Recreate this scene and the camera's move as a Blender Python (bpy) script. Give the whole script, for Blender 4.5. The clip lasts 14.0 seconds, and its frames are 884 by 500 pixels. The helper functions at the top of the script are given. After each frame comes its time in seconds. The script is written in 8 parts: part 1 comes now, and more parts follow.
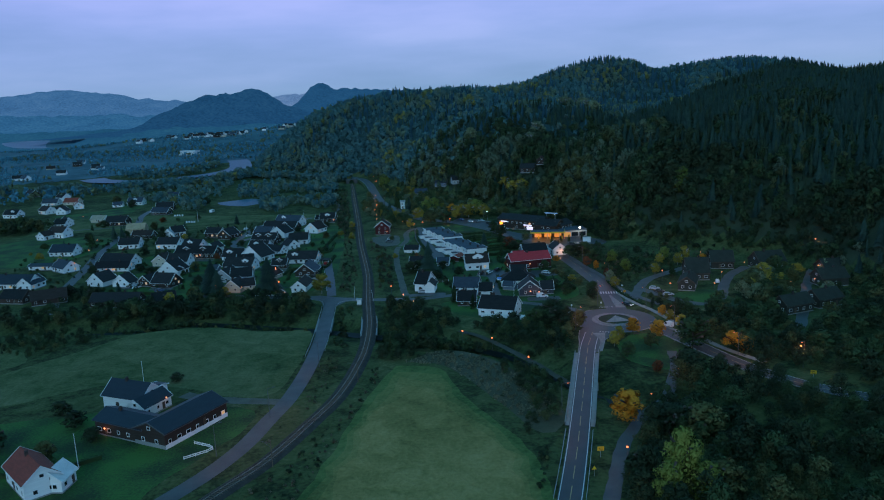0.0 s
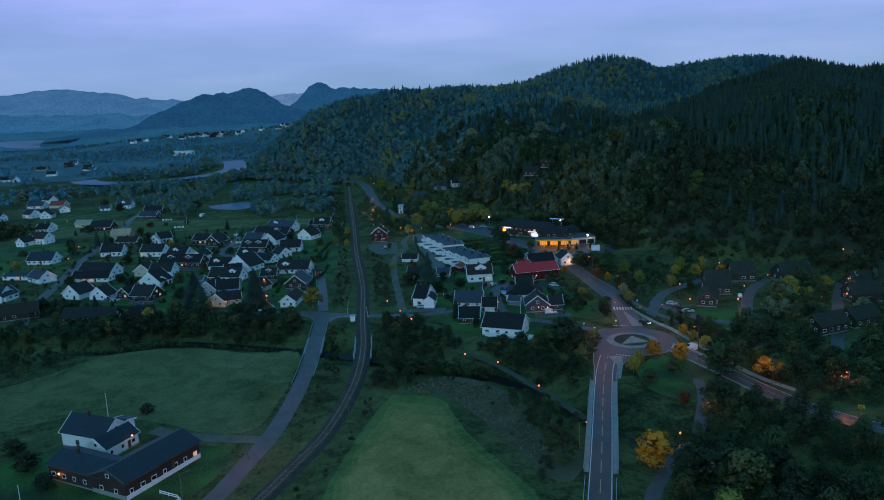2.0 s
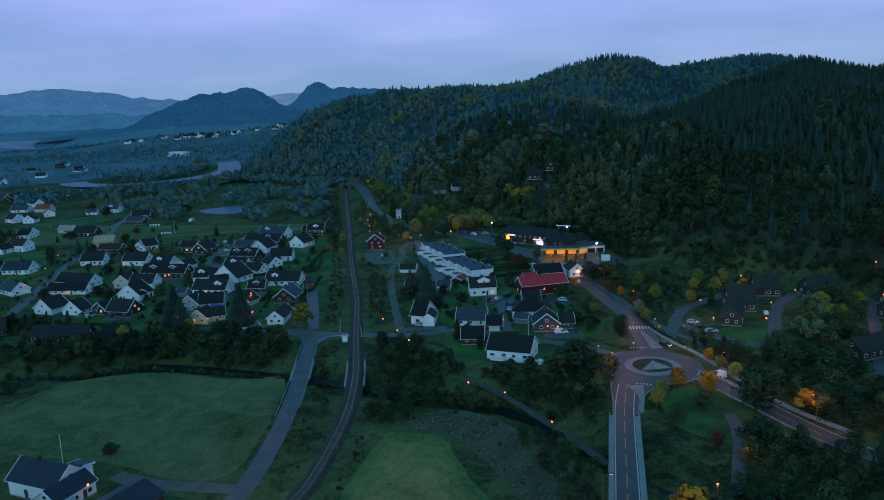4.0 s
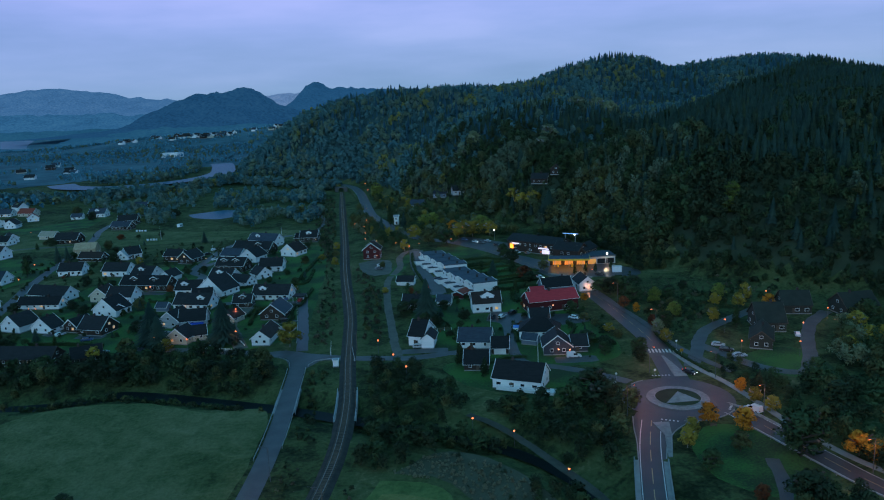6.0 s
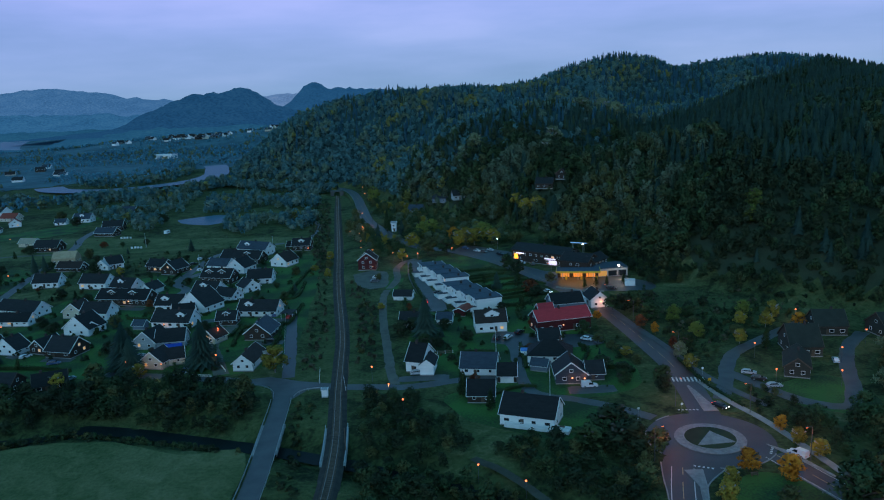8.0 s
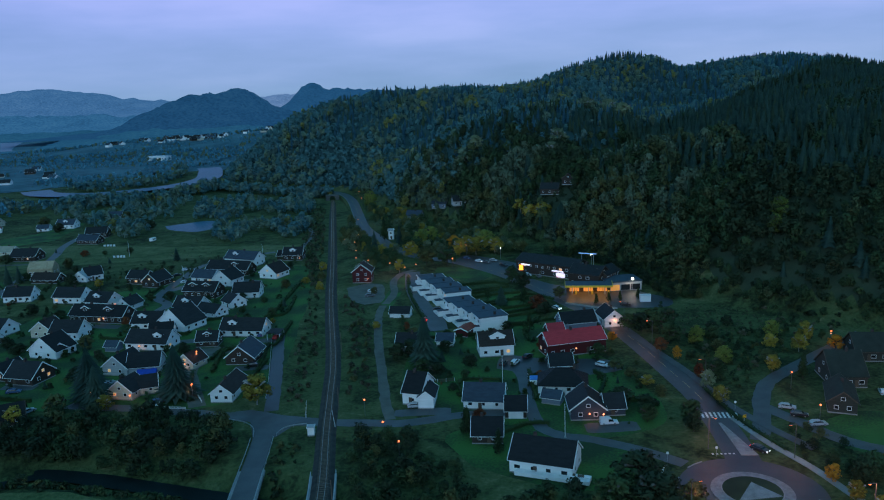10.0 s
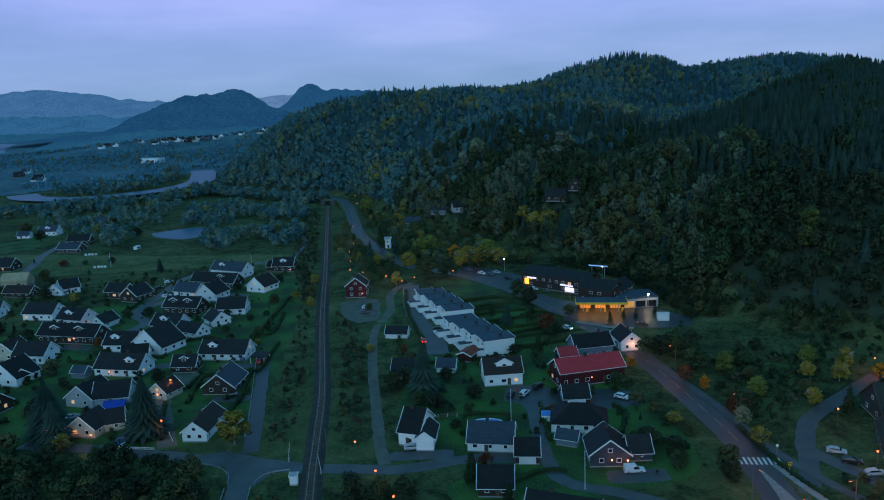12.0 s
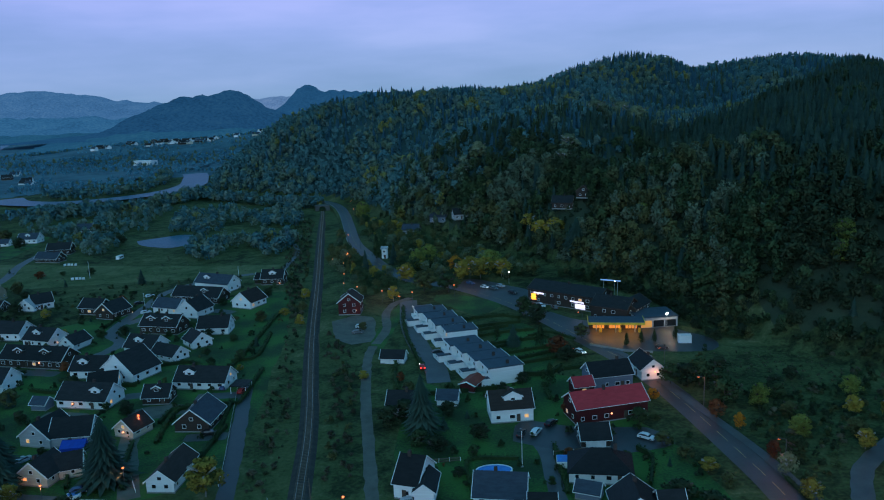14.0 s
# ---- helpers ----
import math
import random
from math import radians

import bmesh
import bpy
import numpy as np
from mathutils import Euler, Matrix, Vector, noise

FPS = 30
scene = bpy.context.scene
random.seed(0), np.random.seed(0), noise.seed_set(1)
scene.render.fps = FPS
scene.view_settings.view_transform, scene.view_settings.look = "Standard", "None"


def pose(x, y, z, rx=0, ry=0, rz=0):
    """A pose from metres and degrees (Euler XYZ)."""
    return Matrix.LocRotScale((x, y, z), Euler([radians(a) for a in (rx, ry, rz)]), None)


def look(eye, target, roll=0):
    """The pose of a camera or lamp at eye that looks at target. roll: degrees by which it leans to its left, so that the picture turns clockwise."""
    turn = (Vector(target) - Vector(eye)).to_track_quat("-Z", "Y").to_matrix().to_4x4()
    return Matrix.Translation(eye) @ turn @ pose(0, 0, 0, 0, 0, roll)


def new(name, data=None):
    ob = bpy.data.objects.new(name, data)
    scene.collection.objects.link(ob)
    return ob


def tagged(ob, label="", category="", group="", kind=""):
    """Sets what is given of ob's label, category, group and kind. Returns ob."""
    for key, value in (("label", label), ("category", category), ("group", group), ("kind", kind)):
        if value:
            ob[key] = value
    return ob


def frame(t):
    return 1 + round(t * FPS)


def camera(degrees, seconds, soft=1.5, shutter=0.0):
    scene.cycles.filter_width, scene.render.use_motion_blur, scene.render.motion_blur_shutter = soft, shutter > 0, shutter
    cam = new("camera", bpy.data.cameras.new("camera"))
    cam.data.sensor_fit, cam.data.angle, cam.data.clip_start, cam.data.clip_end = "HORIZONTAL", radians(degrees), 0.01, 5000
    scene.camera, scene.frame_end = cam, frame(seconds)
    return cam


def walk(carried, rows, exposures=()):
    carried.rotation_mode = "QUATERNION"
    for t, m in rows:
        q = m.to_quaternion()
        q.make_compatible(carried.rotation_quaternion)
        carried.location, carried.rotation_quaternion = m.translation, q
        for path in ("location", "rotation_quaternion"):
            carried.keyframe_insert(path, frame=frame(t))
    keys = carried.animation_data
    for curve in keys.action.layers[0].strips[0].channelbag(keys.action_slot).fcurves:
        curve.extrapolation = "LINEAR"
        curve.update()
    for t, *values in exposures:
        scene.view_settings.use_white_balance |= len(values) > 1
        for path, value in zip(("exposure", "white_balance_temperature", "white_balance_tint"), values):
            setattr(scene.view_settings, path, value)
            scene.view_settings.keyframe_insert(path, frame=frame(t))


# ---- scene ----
PATH = [
    (0, (0.0, 0.000, 87.5), (0.979, 98.023, 67.740), -2.640),
    (1, (0.0, 13.030, 87.5), (1.027, 111.045, 67.702), -2.619),
    (3, (0.0, 39.090, 87.5), (1.135, 137.095, 67.655), -2.578),
    (5, (0.0, 65.150, 87.5), (1.259, 163.151, 67.645), -2.538),
    (7, (0.0, 91.210, 87.5), (1.400, 189.215, 67.673), -2.500),
    (9, (0.0, 117.270, 87.5), (1.557, 215.286, 67.738), -2.464),
    (11, (0.0, 143.330, 87.5), (1.730, 241.363, 67.841), -2.429),
    (13, (0.0, 169.390, 87.5), (1.919, 267.448, 67.981), -2.396),
    (14, (0.0, 182.420, 87.5), (2.020, 280.492, 68.065), -2.380),
]
cam = camera(60.0, 14.0, soft=1.1)
walk(cam, [(t, look(eye, target, roll)) for t, eye, target, roll in PATH], exposures=[(0, 0.0, 6380, 9), (14, 0.0, 6380, 9)])

# ---- sky and sun: overcast blue dusk ----
world = bpy.data.worlds.new("dusk_sky")
scene.world = world
world.use_nodes = True
wn, wl = world.node_tree.nodes, world.node_tree.links
wn.clear()


def ramp_node(nodes, stops, mode="LINEAR"):
    r = nodes.new("ShaderNodeValToRGB")
    r.color_ramp.interpolation = mode
    els = r.color_ramp.elements
    while len(els) < len(stops):
        els.new(0.5)
    for e, (p, c) in zip(els, stops):
        e.position, e.color = p, (*c, 1)
    return r


def build_sky():
    tex = wn.new("ShaderNodeTexCoord")
    sep = wn.new("ShaderNodeSeparateXYZ")
    wl.new(tex.outputs["Generated"], sep.inputs[0])
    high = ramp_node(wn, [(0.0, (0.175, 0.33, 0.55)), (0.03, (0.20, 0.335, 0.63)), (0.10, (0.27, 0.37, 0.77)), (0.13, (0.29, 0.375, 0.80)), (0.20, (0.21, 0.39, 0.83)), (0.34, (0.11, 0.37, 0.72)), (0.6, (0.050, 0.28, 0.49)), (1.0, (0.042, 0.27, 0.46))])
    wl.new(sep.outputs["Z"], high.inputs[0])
    squash = wn.new("ShaderNodeMapping")
    squash.inputs["Scale"].default_value = (2.6, 2.6, 14.0)
    wl.new(tex.outputs["Generated"], squash.inputs[0])
    cloud = wn.new("ShaderNodeTexNoise")
    cloud.inputs["Scale"].default_value, cloud.inputs["Detail"].default_value, cloud.inputs["Roughness"].default_value = 1.3, 6, 0.5
    wl.new(squash.outputs[0], cloud.inputs["Vector"])
    tone = ramp_node(wn, [(0.32, (0.78, 0.86, 0.88)), (0.5, (0.98, 0.98, 1.0)), (0.68, (1.24, 1.12, 1.10))])
    wl.new(cloud.outputs["Fac"], tone.inputs[0])
    mul = wn.new("ShaderNodeMix")
    mul.data_type, mul.blend_type = "RGBA", "MULTIPLY"
    mul.inputs[0].default_value = 1.0
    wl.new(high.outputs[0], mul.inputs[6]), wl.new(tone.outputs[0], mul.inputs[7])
    sky = wn.new("ShaderNodeTexSky")
    sky.sky_type, sky.sun_disc, sky.sun_elevation, sky.sun_rotation = "NISHITA", False, radians(21), radians(193)
    over, clear, add, out = (wn.new(k) for k in ("ShaderNodeBackground", "ShaderNodeBackground", "ShaderNodeAddShader", "ShaderNodeOutputWorld"))
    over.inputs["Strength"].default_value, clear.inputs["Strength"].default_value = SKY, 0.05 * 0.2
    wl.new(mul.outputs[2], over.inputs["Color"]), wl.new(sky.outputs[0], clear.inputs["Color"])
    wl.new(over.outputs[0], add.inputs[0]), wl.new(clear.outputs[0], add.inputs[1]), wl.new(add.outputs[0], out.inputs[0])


SKY = 1.03
build_sky()
sun_data = bpy.data.lights.new("sun", "SUN")
sun_data.energy, sun_data.angle, sun_data.color = 0.8, radians(60), (0.46, 0.84, 1.0)
sun = new("sun", sun_data)
sun.matrix_world = look((0, 0, 100), (60, 250, 0))


# ---- materials ----
def material(name, base, second=None, scale=0.4, rough=0.8, fine=6.0, amount=0.5, bump=0.15, metal=0.0, detail=5.0, random_object=0.0, spec=0.3, stretch=(1, 1, 1)):
    """A surface of two colours mixed by a coarse and a fine noise in metres, with a little relief."""
    m = bpy.data.materials.new(name)
    m.use_nodes = True
    n, l = m.node_tree.nodes, m.node_tree.links
    b = n["Principled BSDF"]
    b.inputs["Roughness"].default_value, b.inputs["Metallic"].default_value = rough, metal
    b.inputs["Specular IOR Level"].default_value = spec
    second = second or tuple(c * 0.6 for c in base)
    tex = n.new("ShaderNodeTexCoord")
    mapping = n.new("ShaderNodeMapping")
    mapping.inputs["Scale"].default_value = stretch
    l.new(tex.outputs["Object"], mapping.inputs[0])
    big, small = n.new("ShaderNodeTexNoise"), n.new("ShaderNodeTexNoise")
    big.inputs["Scale"].default_value, big.inputs["Detail"].default_value = scale, detail
    small.inputs["Scale"].default_value, small.inputs["Detail"].default_value = fine, 3
    l.new(mapping.outputs[0], big.inputs["Vector"]), l.new(mapping.outputs[0], small.inputs["Vector"])
    r = ramp_node(n, [(0.5 - 0.35 * amount - 0.03, second), (0.5 + 0.3 * amount + 0.03, base)])
    add = n.new("ShaderNodeMath")
    add.operation = "MULTIPLY_ADD"
    add.inputs[1].default_value, add.inputs[2].default_value = 0.5, -0.25
    l.new(small.outputs["Fac"], add.inputs[0])
    both = n.new("ShaderNodeMath")
    both.operation = "ADD"
    l.new(big.outputs["Fac"], both.inputs[0]), l.new(add.outputs[0], both.inputs[1])
    l.new(both.outputs[0], r.inputs[0])
    colour = r.outputs[0]
    if random_object:
        info = n.new("ShaderNodeObjectInfo")
        span = n.new("ShaderNodeMapRange")
        span.inputs["To Min"].default_value, span.inputs["To Max"].default_value = 1 - random_object, 1 + random_object
        l.new(info.outputs["Random"], span.inputs[0])
        hsv = n.new("ShaderNodeHueSaturation")
        l.new(span.outputs[0], hsv.inputs["Value"]), l.new(colour, hsv.inputs["Color"])
        colour = hsv.outputs[0]
    l.new(colour, b.inputs["Base Color"])
    if bump:
        bp = n.new("ShaderNodeBump")
        bp.inputs["Strength"].default_value, bp.inputs["Distance"].default_value = bump, 0.1
        l.new(small.outputs["Fac"], bp.inputs["Height"]), l.new(bp.outputs[0], b.inputs["Normal"])
    return m


def rough_land(name, k, stops=None, even=0.0):
    """Uneven autumn ground: straw, grass and dark low growth in patches of several sizes."""
    m = bpy.data.materials.new(name)
    m.use_nodes = True
    n, l = m.node_tree.nodes, m.node_tree.links
    b = n["Principled BSDF"]
    b.inputs["Roughness"].default_value, b.inputs["Specular IOR Level"].default_value = 1.0, 0.1
    tex = n.new("ShaderNodeTexCoord")
    outs = []
    for scale, detail, dist in ((0.028, 6, 0.6), (0.16, 8, 0.8), (0.9, 6, 0.3)):
        t = n.new("ShaderNodeTexNoise")
        t.inputs["Scale"].default_value, t.inputs["Detail"].default_value, t.inputs["Distortion"].default_value = scale, detail, dist
        l.new(tex.outputs["Object"], t.inputs["Vector"])
        outs.append(t.outputs["Fac"])
    total = outs[0]
    for o, w in ((outs[1], 1.0), (outs[2], 0.75)):
        mad = n.new("ShaderNodeMath")
        mad.operation = "MULTIPLY_ADD"
        mad.inputs[1].default_value = w
        l.new(o, mad.inputs[0]), l.new(total, mad.inputs[2])
        total = mad.outputs[0]
    span = n.new("ShaderNodeMapRange")
    span.inputs["From Min"].default_value, span.inputs["From Max"].default_value = 1.0 - even, 1.75 + even
    l.new(total, span.inputs[0])
    stops = stops or [(0.05, (0.012, 0.018, 0.008)), (0.32, (0.034, 0.044, 0.018)), (0.55, (0.064, 0.080, 0.030)), (0.78, (0.085, 0.098, 0.040)), (1.0, (0.150, 0.135, 0.070))]
    r = ramp_node(n, [(p, tuple(c * k for c in col)) for p, col in stops])
    l.new(span.outputs[0], r.inputs[0]), l.new(r.outputs[0], b.inputs["Base Color"])
    bp = n.new("ShaderNodeBump")
    bp.inputs["Strength"].default_value, bp.inputs["Distance"].default_value = 1.0, 0.6
    l.new(total, bp.inputs["Height"]), l.new(bp.outputs[0], b.inputs["Normal"])
    return m


def foliage(name, dark, light, patch=0.12, spread=0.25):
    """Leaves: colour varies from leaf to leaf and from tree to tree."""
    m = bpy.data.materials.new(name)
    m.use_nodes = True
    n, l = m.node_tree.nodes, m.node_tree.links
    b = n["Principled BSDF"]
    b.inputs["Roughness"].default_value, b.inputs["Specular IOR Level"].default_value = 0.75, 0.15
    geo, info = n.new("ShaderNodeNewGeometry"), n.new("ShaderNodeObjectInfo")
    noise_t = n.new("ShaderNodeTexNoise")
    noise_t.inputs["Scale"].default_value, noise_t.inputs["Detail"].default_value = patch, 2
    l.new(geo.outputs["Position"], noise_t.inputs["Vector"])
    mix = n.new("ShaderNodeMath")
    mix.operation = "MULTIPLY_ADD"
    mix.inputs[1].default_value = spread
    l.new(geo.outputs["Random Per Island"], mix.inputs[0]), l.new(noise_t.outputs["Fac"], mix.inputs[2])
    mix2 = n.new("ShaderNodeMath")
    mix2.operation = "MULTIPLY_ADD"
    mix2.inputs[1].default_value = 0.3
    l.new(info.outputs["Random"], mix2.inputs[0]), l.new(mix.outputs[0], mix2.inputs[2])
    r = ramp_node(n, [(0.48, tuple(c * 1.35 for c in dark)), (0.9, tuple(c * 1.5 for c in light))])
    l.new(mix2.outputs[0], r.inputs[0]), l.new(r.outputs[0], b.inputs["Base Color"])
    thin, blend = n.new("ShaderNodeBsdfTranslucent"), n.new("ShaderNodeMixShader")
    blend.inputs[0].default_value = 0.2
    l.new(r.outputs[0], thin.inputs["Color"])
    l.new(b.outputs[0], blend.inputs[1]), l.new(thin.outputs[0], blend.inputs[2]), l.new(blend.outputs[0], n["Material Output"].inputs["Surface"])
    return m


def glow(name, colour, strength):
    m = bpy.data.materials.new(name)
    m.use_nodes = True
    b = m.node_tree.nodes["Principled BSDF"]
    b.inputs["Base Color"].default_value = (*colour, 1)
    b.inputs["Emission Color"].default_value, b.inputs["Emission Strength"].default_value = (*colour, 1), strength
    return m


def glossy(name, colour, rough, metal=0.0):
    m = bpy.data.materials.new(name)
    m.use_nodes = True
    b = m.node_tree.nodes["Principled BSDF"]
    b.inputs["Base Color"].default_value = (*colour, 1)
    b.inputs["Roughness"].default_value, b.inputs["Metallic"].default_value = rough, metal
    return m


M_GROUND = rough_land("rough_grass", 1.06)
# far copy of the forest floor, lightened and blued to stand for haze
M_FARFLOOR = material("haze_tinted_forest_floor", (0.042, 0.085, 0.082), (0.022, 0.050, 0.054), 0.12, 1.0, 1.5, 0.6, 0.6, detail=8, spec=0.1)
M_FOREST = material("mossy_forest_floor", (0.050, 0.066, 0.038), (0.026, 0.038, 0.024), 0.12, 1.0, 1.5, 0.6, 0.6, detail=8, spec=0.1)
STUBBLE = [(0.05, (0.026, 0.046, 0.016)), (0.35, (0.072, 0.095, 0.036)), (0.6, (0.115, 0.125, 0.056)), (0.85, (0.155, 0.152, 0.076)), (1.0, (0.23, 0.205, 0.115))]
M_FIELD = rough_land("mown_field", 1.05, STUBBLE, 0.12)
EDGE_STOPS = [(0.05, (0.026, 0.046, 0.014)), (0.35, (0.064, 0.098, 0.030)), (0.6, (0.102, 0.138, 0.044)), (0.85, (0.132, 0.156, 0.058)), (1.0, (0.19, 0.19, 0.085))]
DRY_STOPS = [(0.05, (0.100, 0.090, 0.028)), (0.35, (0.188, 0.152, 0.052)), (0.6, (0.262, 0.200, 0.075)), (0.85, (0.318, 0.236, 0.096)), (1.0, (0.385, 0.288, 0.125))]
M_FIELD_MIX = [rough_land(f"half_dry_field_{k}", 1.1, [(p, tuple(a + (b - a) * k / 3 for a, b in zip(c, e))) for (p, c), (_, e) in zip(EDGE_STOPS, DRY_STOPS)], 0.15) for k in (1, 2)]
M_FIELD_EDGE = rough_land("grassy_field_edge", 1.1, EDGE_STOPS, 0.1)
M_FIELD_DRY = rough_land("dry_mown_field", 1.1, DRY_STOPS, 0.2)
M_LAWN = material("lawn", (0.046, 0.118, 0.022), (0.020, 0.042, 0.014), 0.07, 0.95, 1.6, 0.25, 0.7, detail=9)
M_DRYGRASS = material("withered_grass", (0.105, 0.098, 0.060), (0.036, 0.042, 0.022), 0.12, 0.95, 1.5, 0.8, 0.6, detail=8)
M_ASPHALT = material("asphalt", (0.044, 0.045, 0.049), (0.026, 0.027, 0.030), 0.15, 0.45, 8.0, 0.5, 0.1, spec=0.35)
M_ASPHALT_OLD = material("worn_asphalt", (0.088, 0.088, 0.092), (0.050, 0.051, 0.055), 0.2, 0.55, 6.0, 0.6, 0.1)
M_GRAVEL = material("gravel", (0.145, 0.135, 0.115), (0.075, 0.072, 0.060), 0.25, 0.95, 7.0, 0.7, 0.4)
M_BALLAST = material("ballast", (0.055, 0.048, 0.042), (0.024, 0.022, 0.020), 0.5, 0.95, 5.0, 0.6, 0.5)
M_CONCRETE = material("concrete", (0.30, 0.30, 0.29), (0.20, 0.20, 0.195), 0.3, 0.85, 4.0, 0.6, 0.15)
M_STONE = material("paving_stone", (0.26, 0.26, 0.26), (0.15, 0.15, 0.15), 0.8, 0.85, 5.0, 0.6, 0.2)
M_PAINT = material("road_paint", (0.75, 0.75, 0.72), (0.45, 0.45, 0.44), 1.5, 0.7, 9.0, 0.6, 0.0)
M_YELLOWPAINT = material("yellow_road_paint", (0.55, 0.42, 0.20), (0.28, 0.20, 0.10), 1.5, 0.7, 9.0, 0.6, 0.0)
M_STEEL = material("galvanised_steel", (0.45, 0.46, 0.47), (0.3, 0.31, 0.32), 0.8, 0.45, 5.0, 0.5, 0.0, metal=0.6)
M_RAIL = material("rail_steel", (0.30, 0.27, 0.25), (0.16, 0.12, 0.1), 0.6, 0.4, 5.0, 0.5, 0.0, metal=0.7)
M_WOOD = material("weathered_wood", (0.16, 0.12, 0.085), (0.08, 0.06, 0.045), 0.8, 0.85, 6.0, 0.6, 0.2, stretch=(1, 1, 0.2))
# the sky's blue reflection is put into this base colour; specular is kept low
M_WATER = material("water", (0.030, 0.110, 0.180), (0.020, 0.080, 0.130), 0.05, 0.35, 2.4, 0.6, 0.6, spec=0.05)
M_STREAM = material("stream_water", (0.010, 0.016, 0.016), (0.006, 0.010, 0.010), 0.2, 0.5, 3.0, 0.5, 0.3, spec=0.08)
M_DIRT = material("trodden_dirt", (0.075, 0.068, 0.052), (0.040, 0.040, 0.028), 0.3, 0.95, 5.0, 0.6, 0.4)
M_GLASS = glossy("window_glass", (0.012, 0.015, 0.018), 0.06)
M_LIT = glow("lit_window", (1.0, 0.45, 0.15), 0.7)
M_SODIUM = glow("sodium_bulb", (1.0, 0.17, 0.045), 3.4)
M_WARM = glow("warm_bulb", (1.0, 0.28, 0.12), 3.2)
M_WHITEBULB = glow("white_bulb", (1.0, 0.85, 0.72), 12)
# meadow colour blued and lightened in place of haze over the far valley
M_MISTMEADOW = material("haze_tinted_meadow", (0.062, 0.138, 0.165), (0.031, 0.082, 0.105), 0.02, 1.0, 0.08, 0.3, 0.3, detail=9)
M_ROCK = material("bare_rock", (0.12, 0.12, 0.115), (0.05, 0.052, 0.05), 0.1, 0.9, 0.8, 0.8, 0.8, detail=9)
M_BARK = material("bark", (0.09, 0.075, 0.06), (0.045, 0.038, 0.03), 1.0, 0.9, 8.0, 0.6, 0.4)
M_BIRCHBARK = material("birch_bark", (0.42, 0.40, 0.37), (0.10, 0.09, 0.08), 1.5, 0.8, 6.0, 0.6, 0.2)

BOARD = (0.25, 0.25, 6.0)
WALLS = {
    "white": material("white_clapboard", (0.82, 0.82, 0.81), (0.70, 0.70, 0.69), 0.5, 0.6, 5.0, 0.6, 0.2, stretch=BOARD, random_object=0.06),
    "brown": material("brown_clapboard", (0.050, 0.034, 0.026), (0.030, 0.021, 0.017), 0.6, 0.75, 5.0, 0.6, 0.25, stretch=BOARD, random_object=0.15),
    "grey": material("grey_clapboard", (0.40, 0.41, 0.42), (0.30, 0.31, 0.32), 0.6, 0.65, 5.0, 0.6, 0.2, stretch=BOARD),
    "cream": material("cream_clapboard", (0.60, 0.54, 0.42), (0.46, 0.41, 0.32), 0.6, 0.65, 5.0, 0.6, 0.2, stretch=BOARD),
    "red": material("red_clapboard", (0.085, 0.010, 0.012), (0.050, 0.007, 0.008), 0.6, 0.7, 5.0, 0.6, 0.25, stretch=BOARD),
    "olive": material("dark_stained_boards", (0.050, 0.052, 0.042), (0.030, 0.032, 0.026), 0.6, 0.8, 5.0, 0.6, 0.25, stretch=BOARD, random_object=0.15),
    "slateblue": material("blue_grey_clapboard", (0.16, 0.20, 0.26), (0.11, 0.14, 0.19), 0.6, 0.65, 5.0, 0.6, 0.2, stretch=BOARD),
    "darkblue": material("dark_blue_clapboard", (0.045, 0.055, 0.075), (0.030, 0.037, 0.052), 0.6, 0.65, 5.0, 0.6, 0.2, stretch=BOARD),
    "timber": material("raw_timber", (0.42, 0.33, 0.21), (0.28, 0.21, 0.13), 0.8, 0.8, 6.0, 0.6, 0.2),
}
TILE = (1.0, 3.0, 3.0)
ROOFS = {
    "dark": material("dark_roof_tiles", (0.024, 0.024, 0.025), (0.014, 0.014, 0.015), 0.5, 0.6, 3.0, 0.7, 0.5, stretch=TILE, spec=0.12, random_object=0.25),
    "brown": material("brown_roof_tiles", (0.041, 0.030, 0.026), (0.024, 0.017, 0.015), 0.5, 0.65, 3.0, 0.7, 0.5, stretch=TILE, spec=0.12, random_object=0.15),
    "slate": material("blue_grey_roof_tiles", (0.046, 0.059, 0.077), (0.031, 0.038, 0.053), 0.5, 0.5, 3.0, 0.6, 0.4, stretch=TILE, spec=0.12, random_object=0.15),
    "navy": material("dark_blue_roof_sheet", (0.019, 0.025, 0.037), (0.012, 0.017, 0.026), 0.3, 0.5, 3.0, 0.6, 0.3, stretch=TILE),
    "redroof": material("red_roof_tiles", (0.46, 0.045, 0.055), (0.32, 0.032, 0.038), 0.5, 0.6, 3.0, 0.7, 0.4, stretch=TILE, spec=0.12),
    "red": material("faded_red_roof_tiles", (0.27, 0.060, 0.040), (0.17, 0.042, 0.030), 0.5, 0.6, 3.0, 0.7, 0.4, stretch=TILE, spec=0.12),
    "grey": material("pale_roof_sheet", (0.36, 0.37, 0.38), (0.26, 0.27, 0.28), 0.4, 0.5, 3.0, 0.5, 0.2),
    "white": material("white_roof_sheet", (0.66, 0.66, 0.66), (0.5, 0.5, 0.5), 0.4, 0.5, 3.0, 0.5, 0.1),
    "sand": material("sand_roof_sheet", (0.34, 0.30, 0.22), (0.25, 0.22, 0.16), 0.4, 0.6, 3.0, 0.5, 0.2),
    "moss": material("mossy_dark_roof", (0.031, 0.035, 0.026), (0.019, 0.020, 0.016), 0.4, 0.85, 3.0, 0.7, 0.4),
}
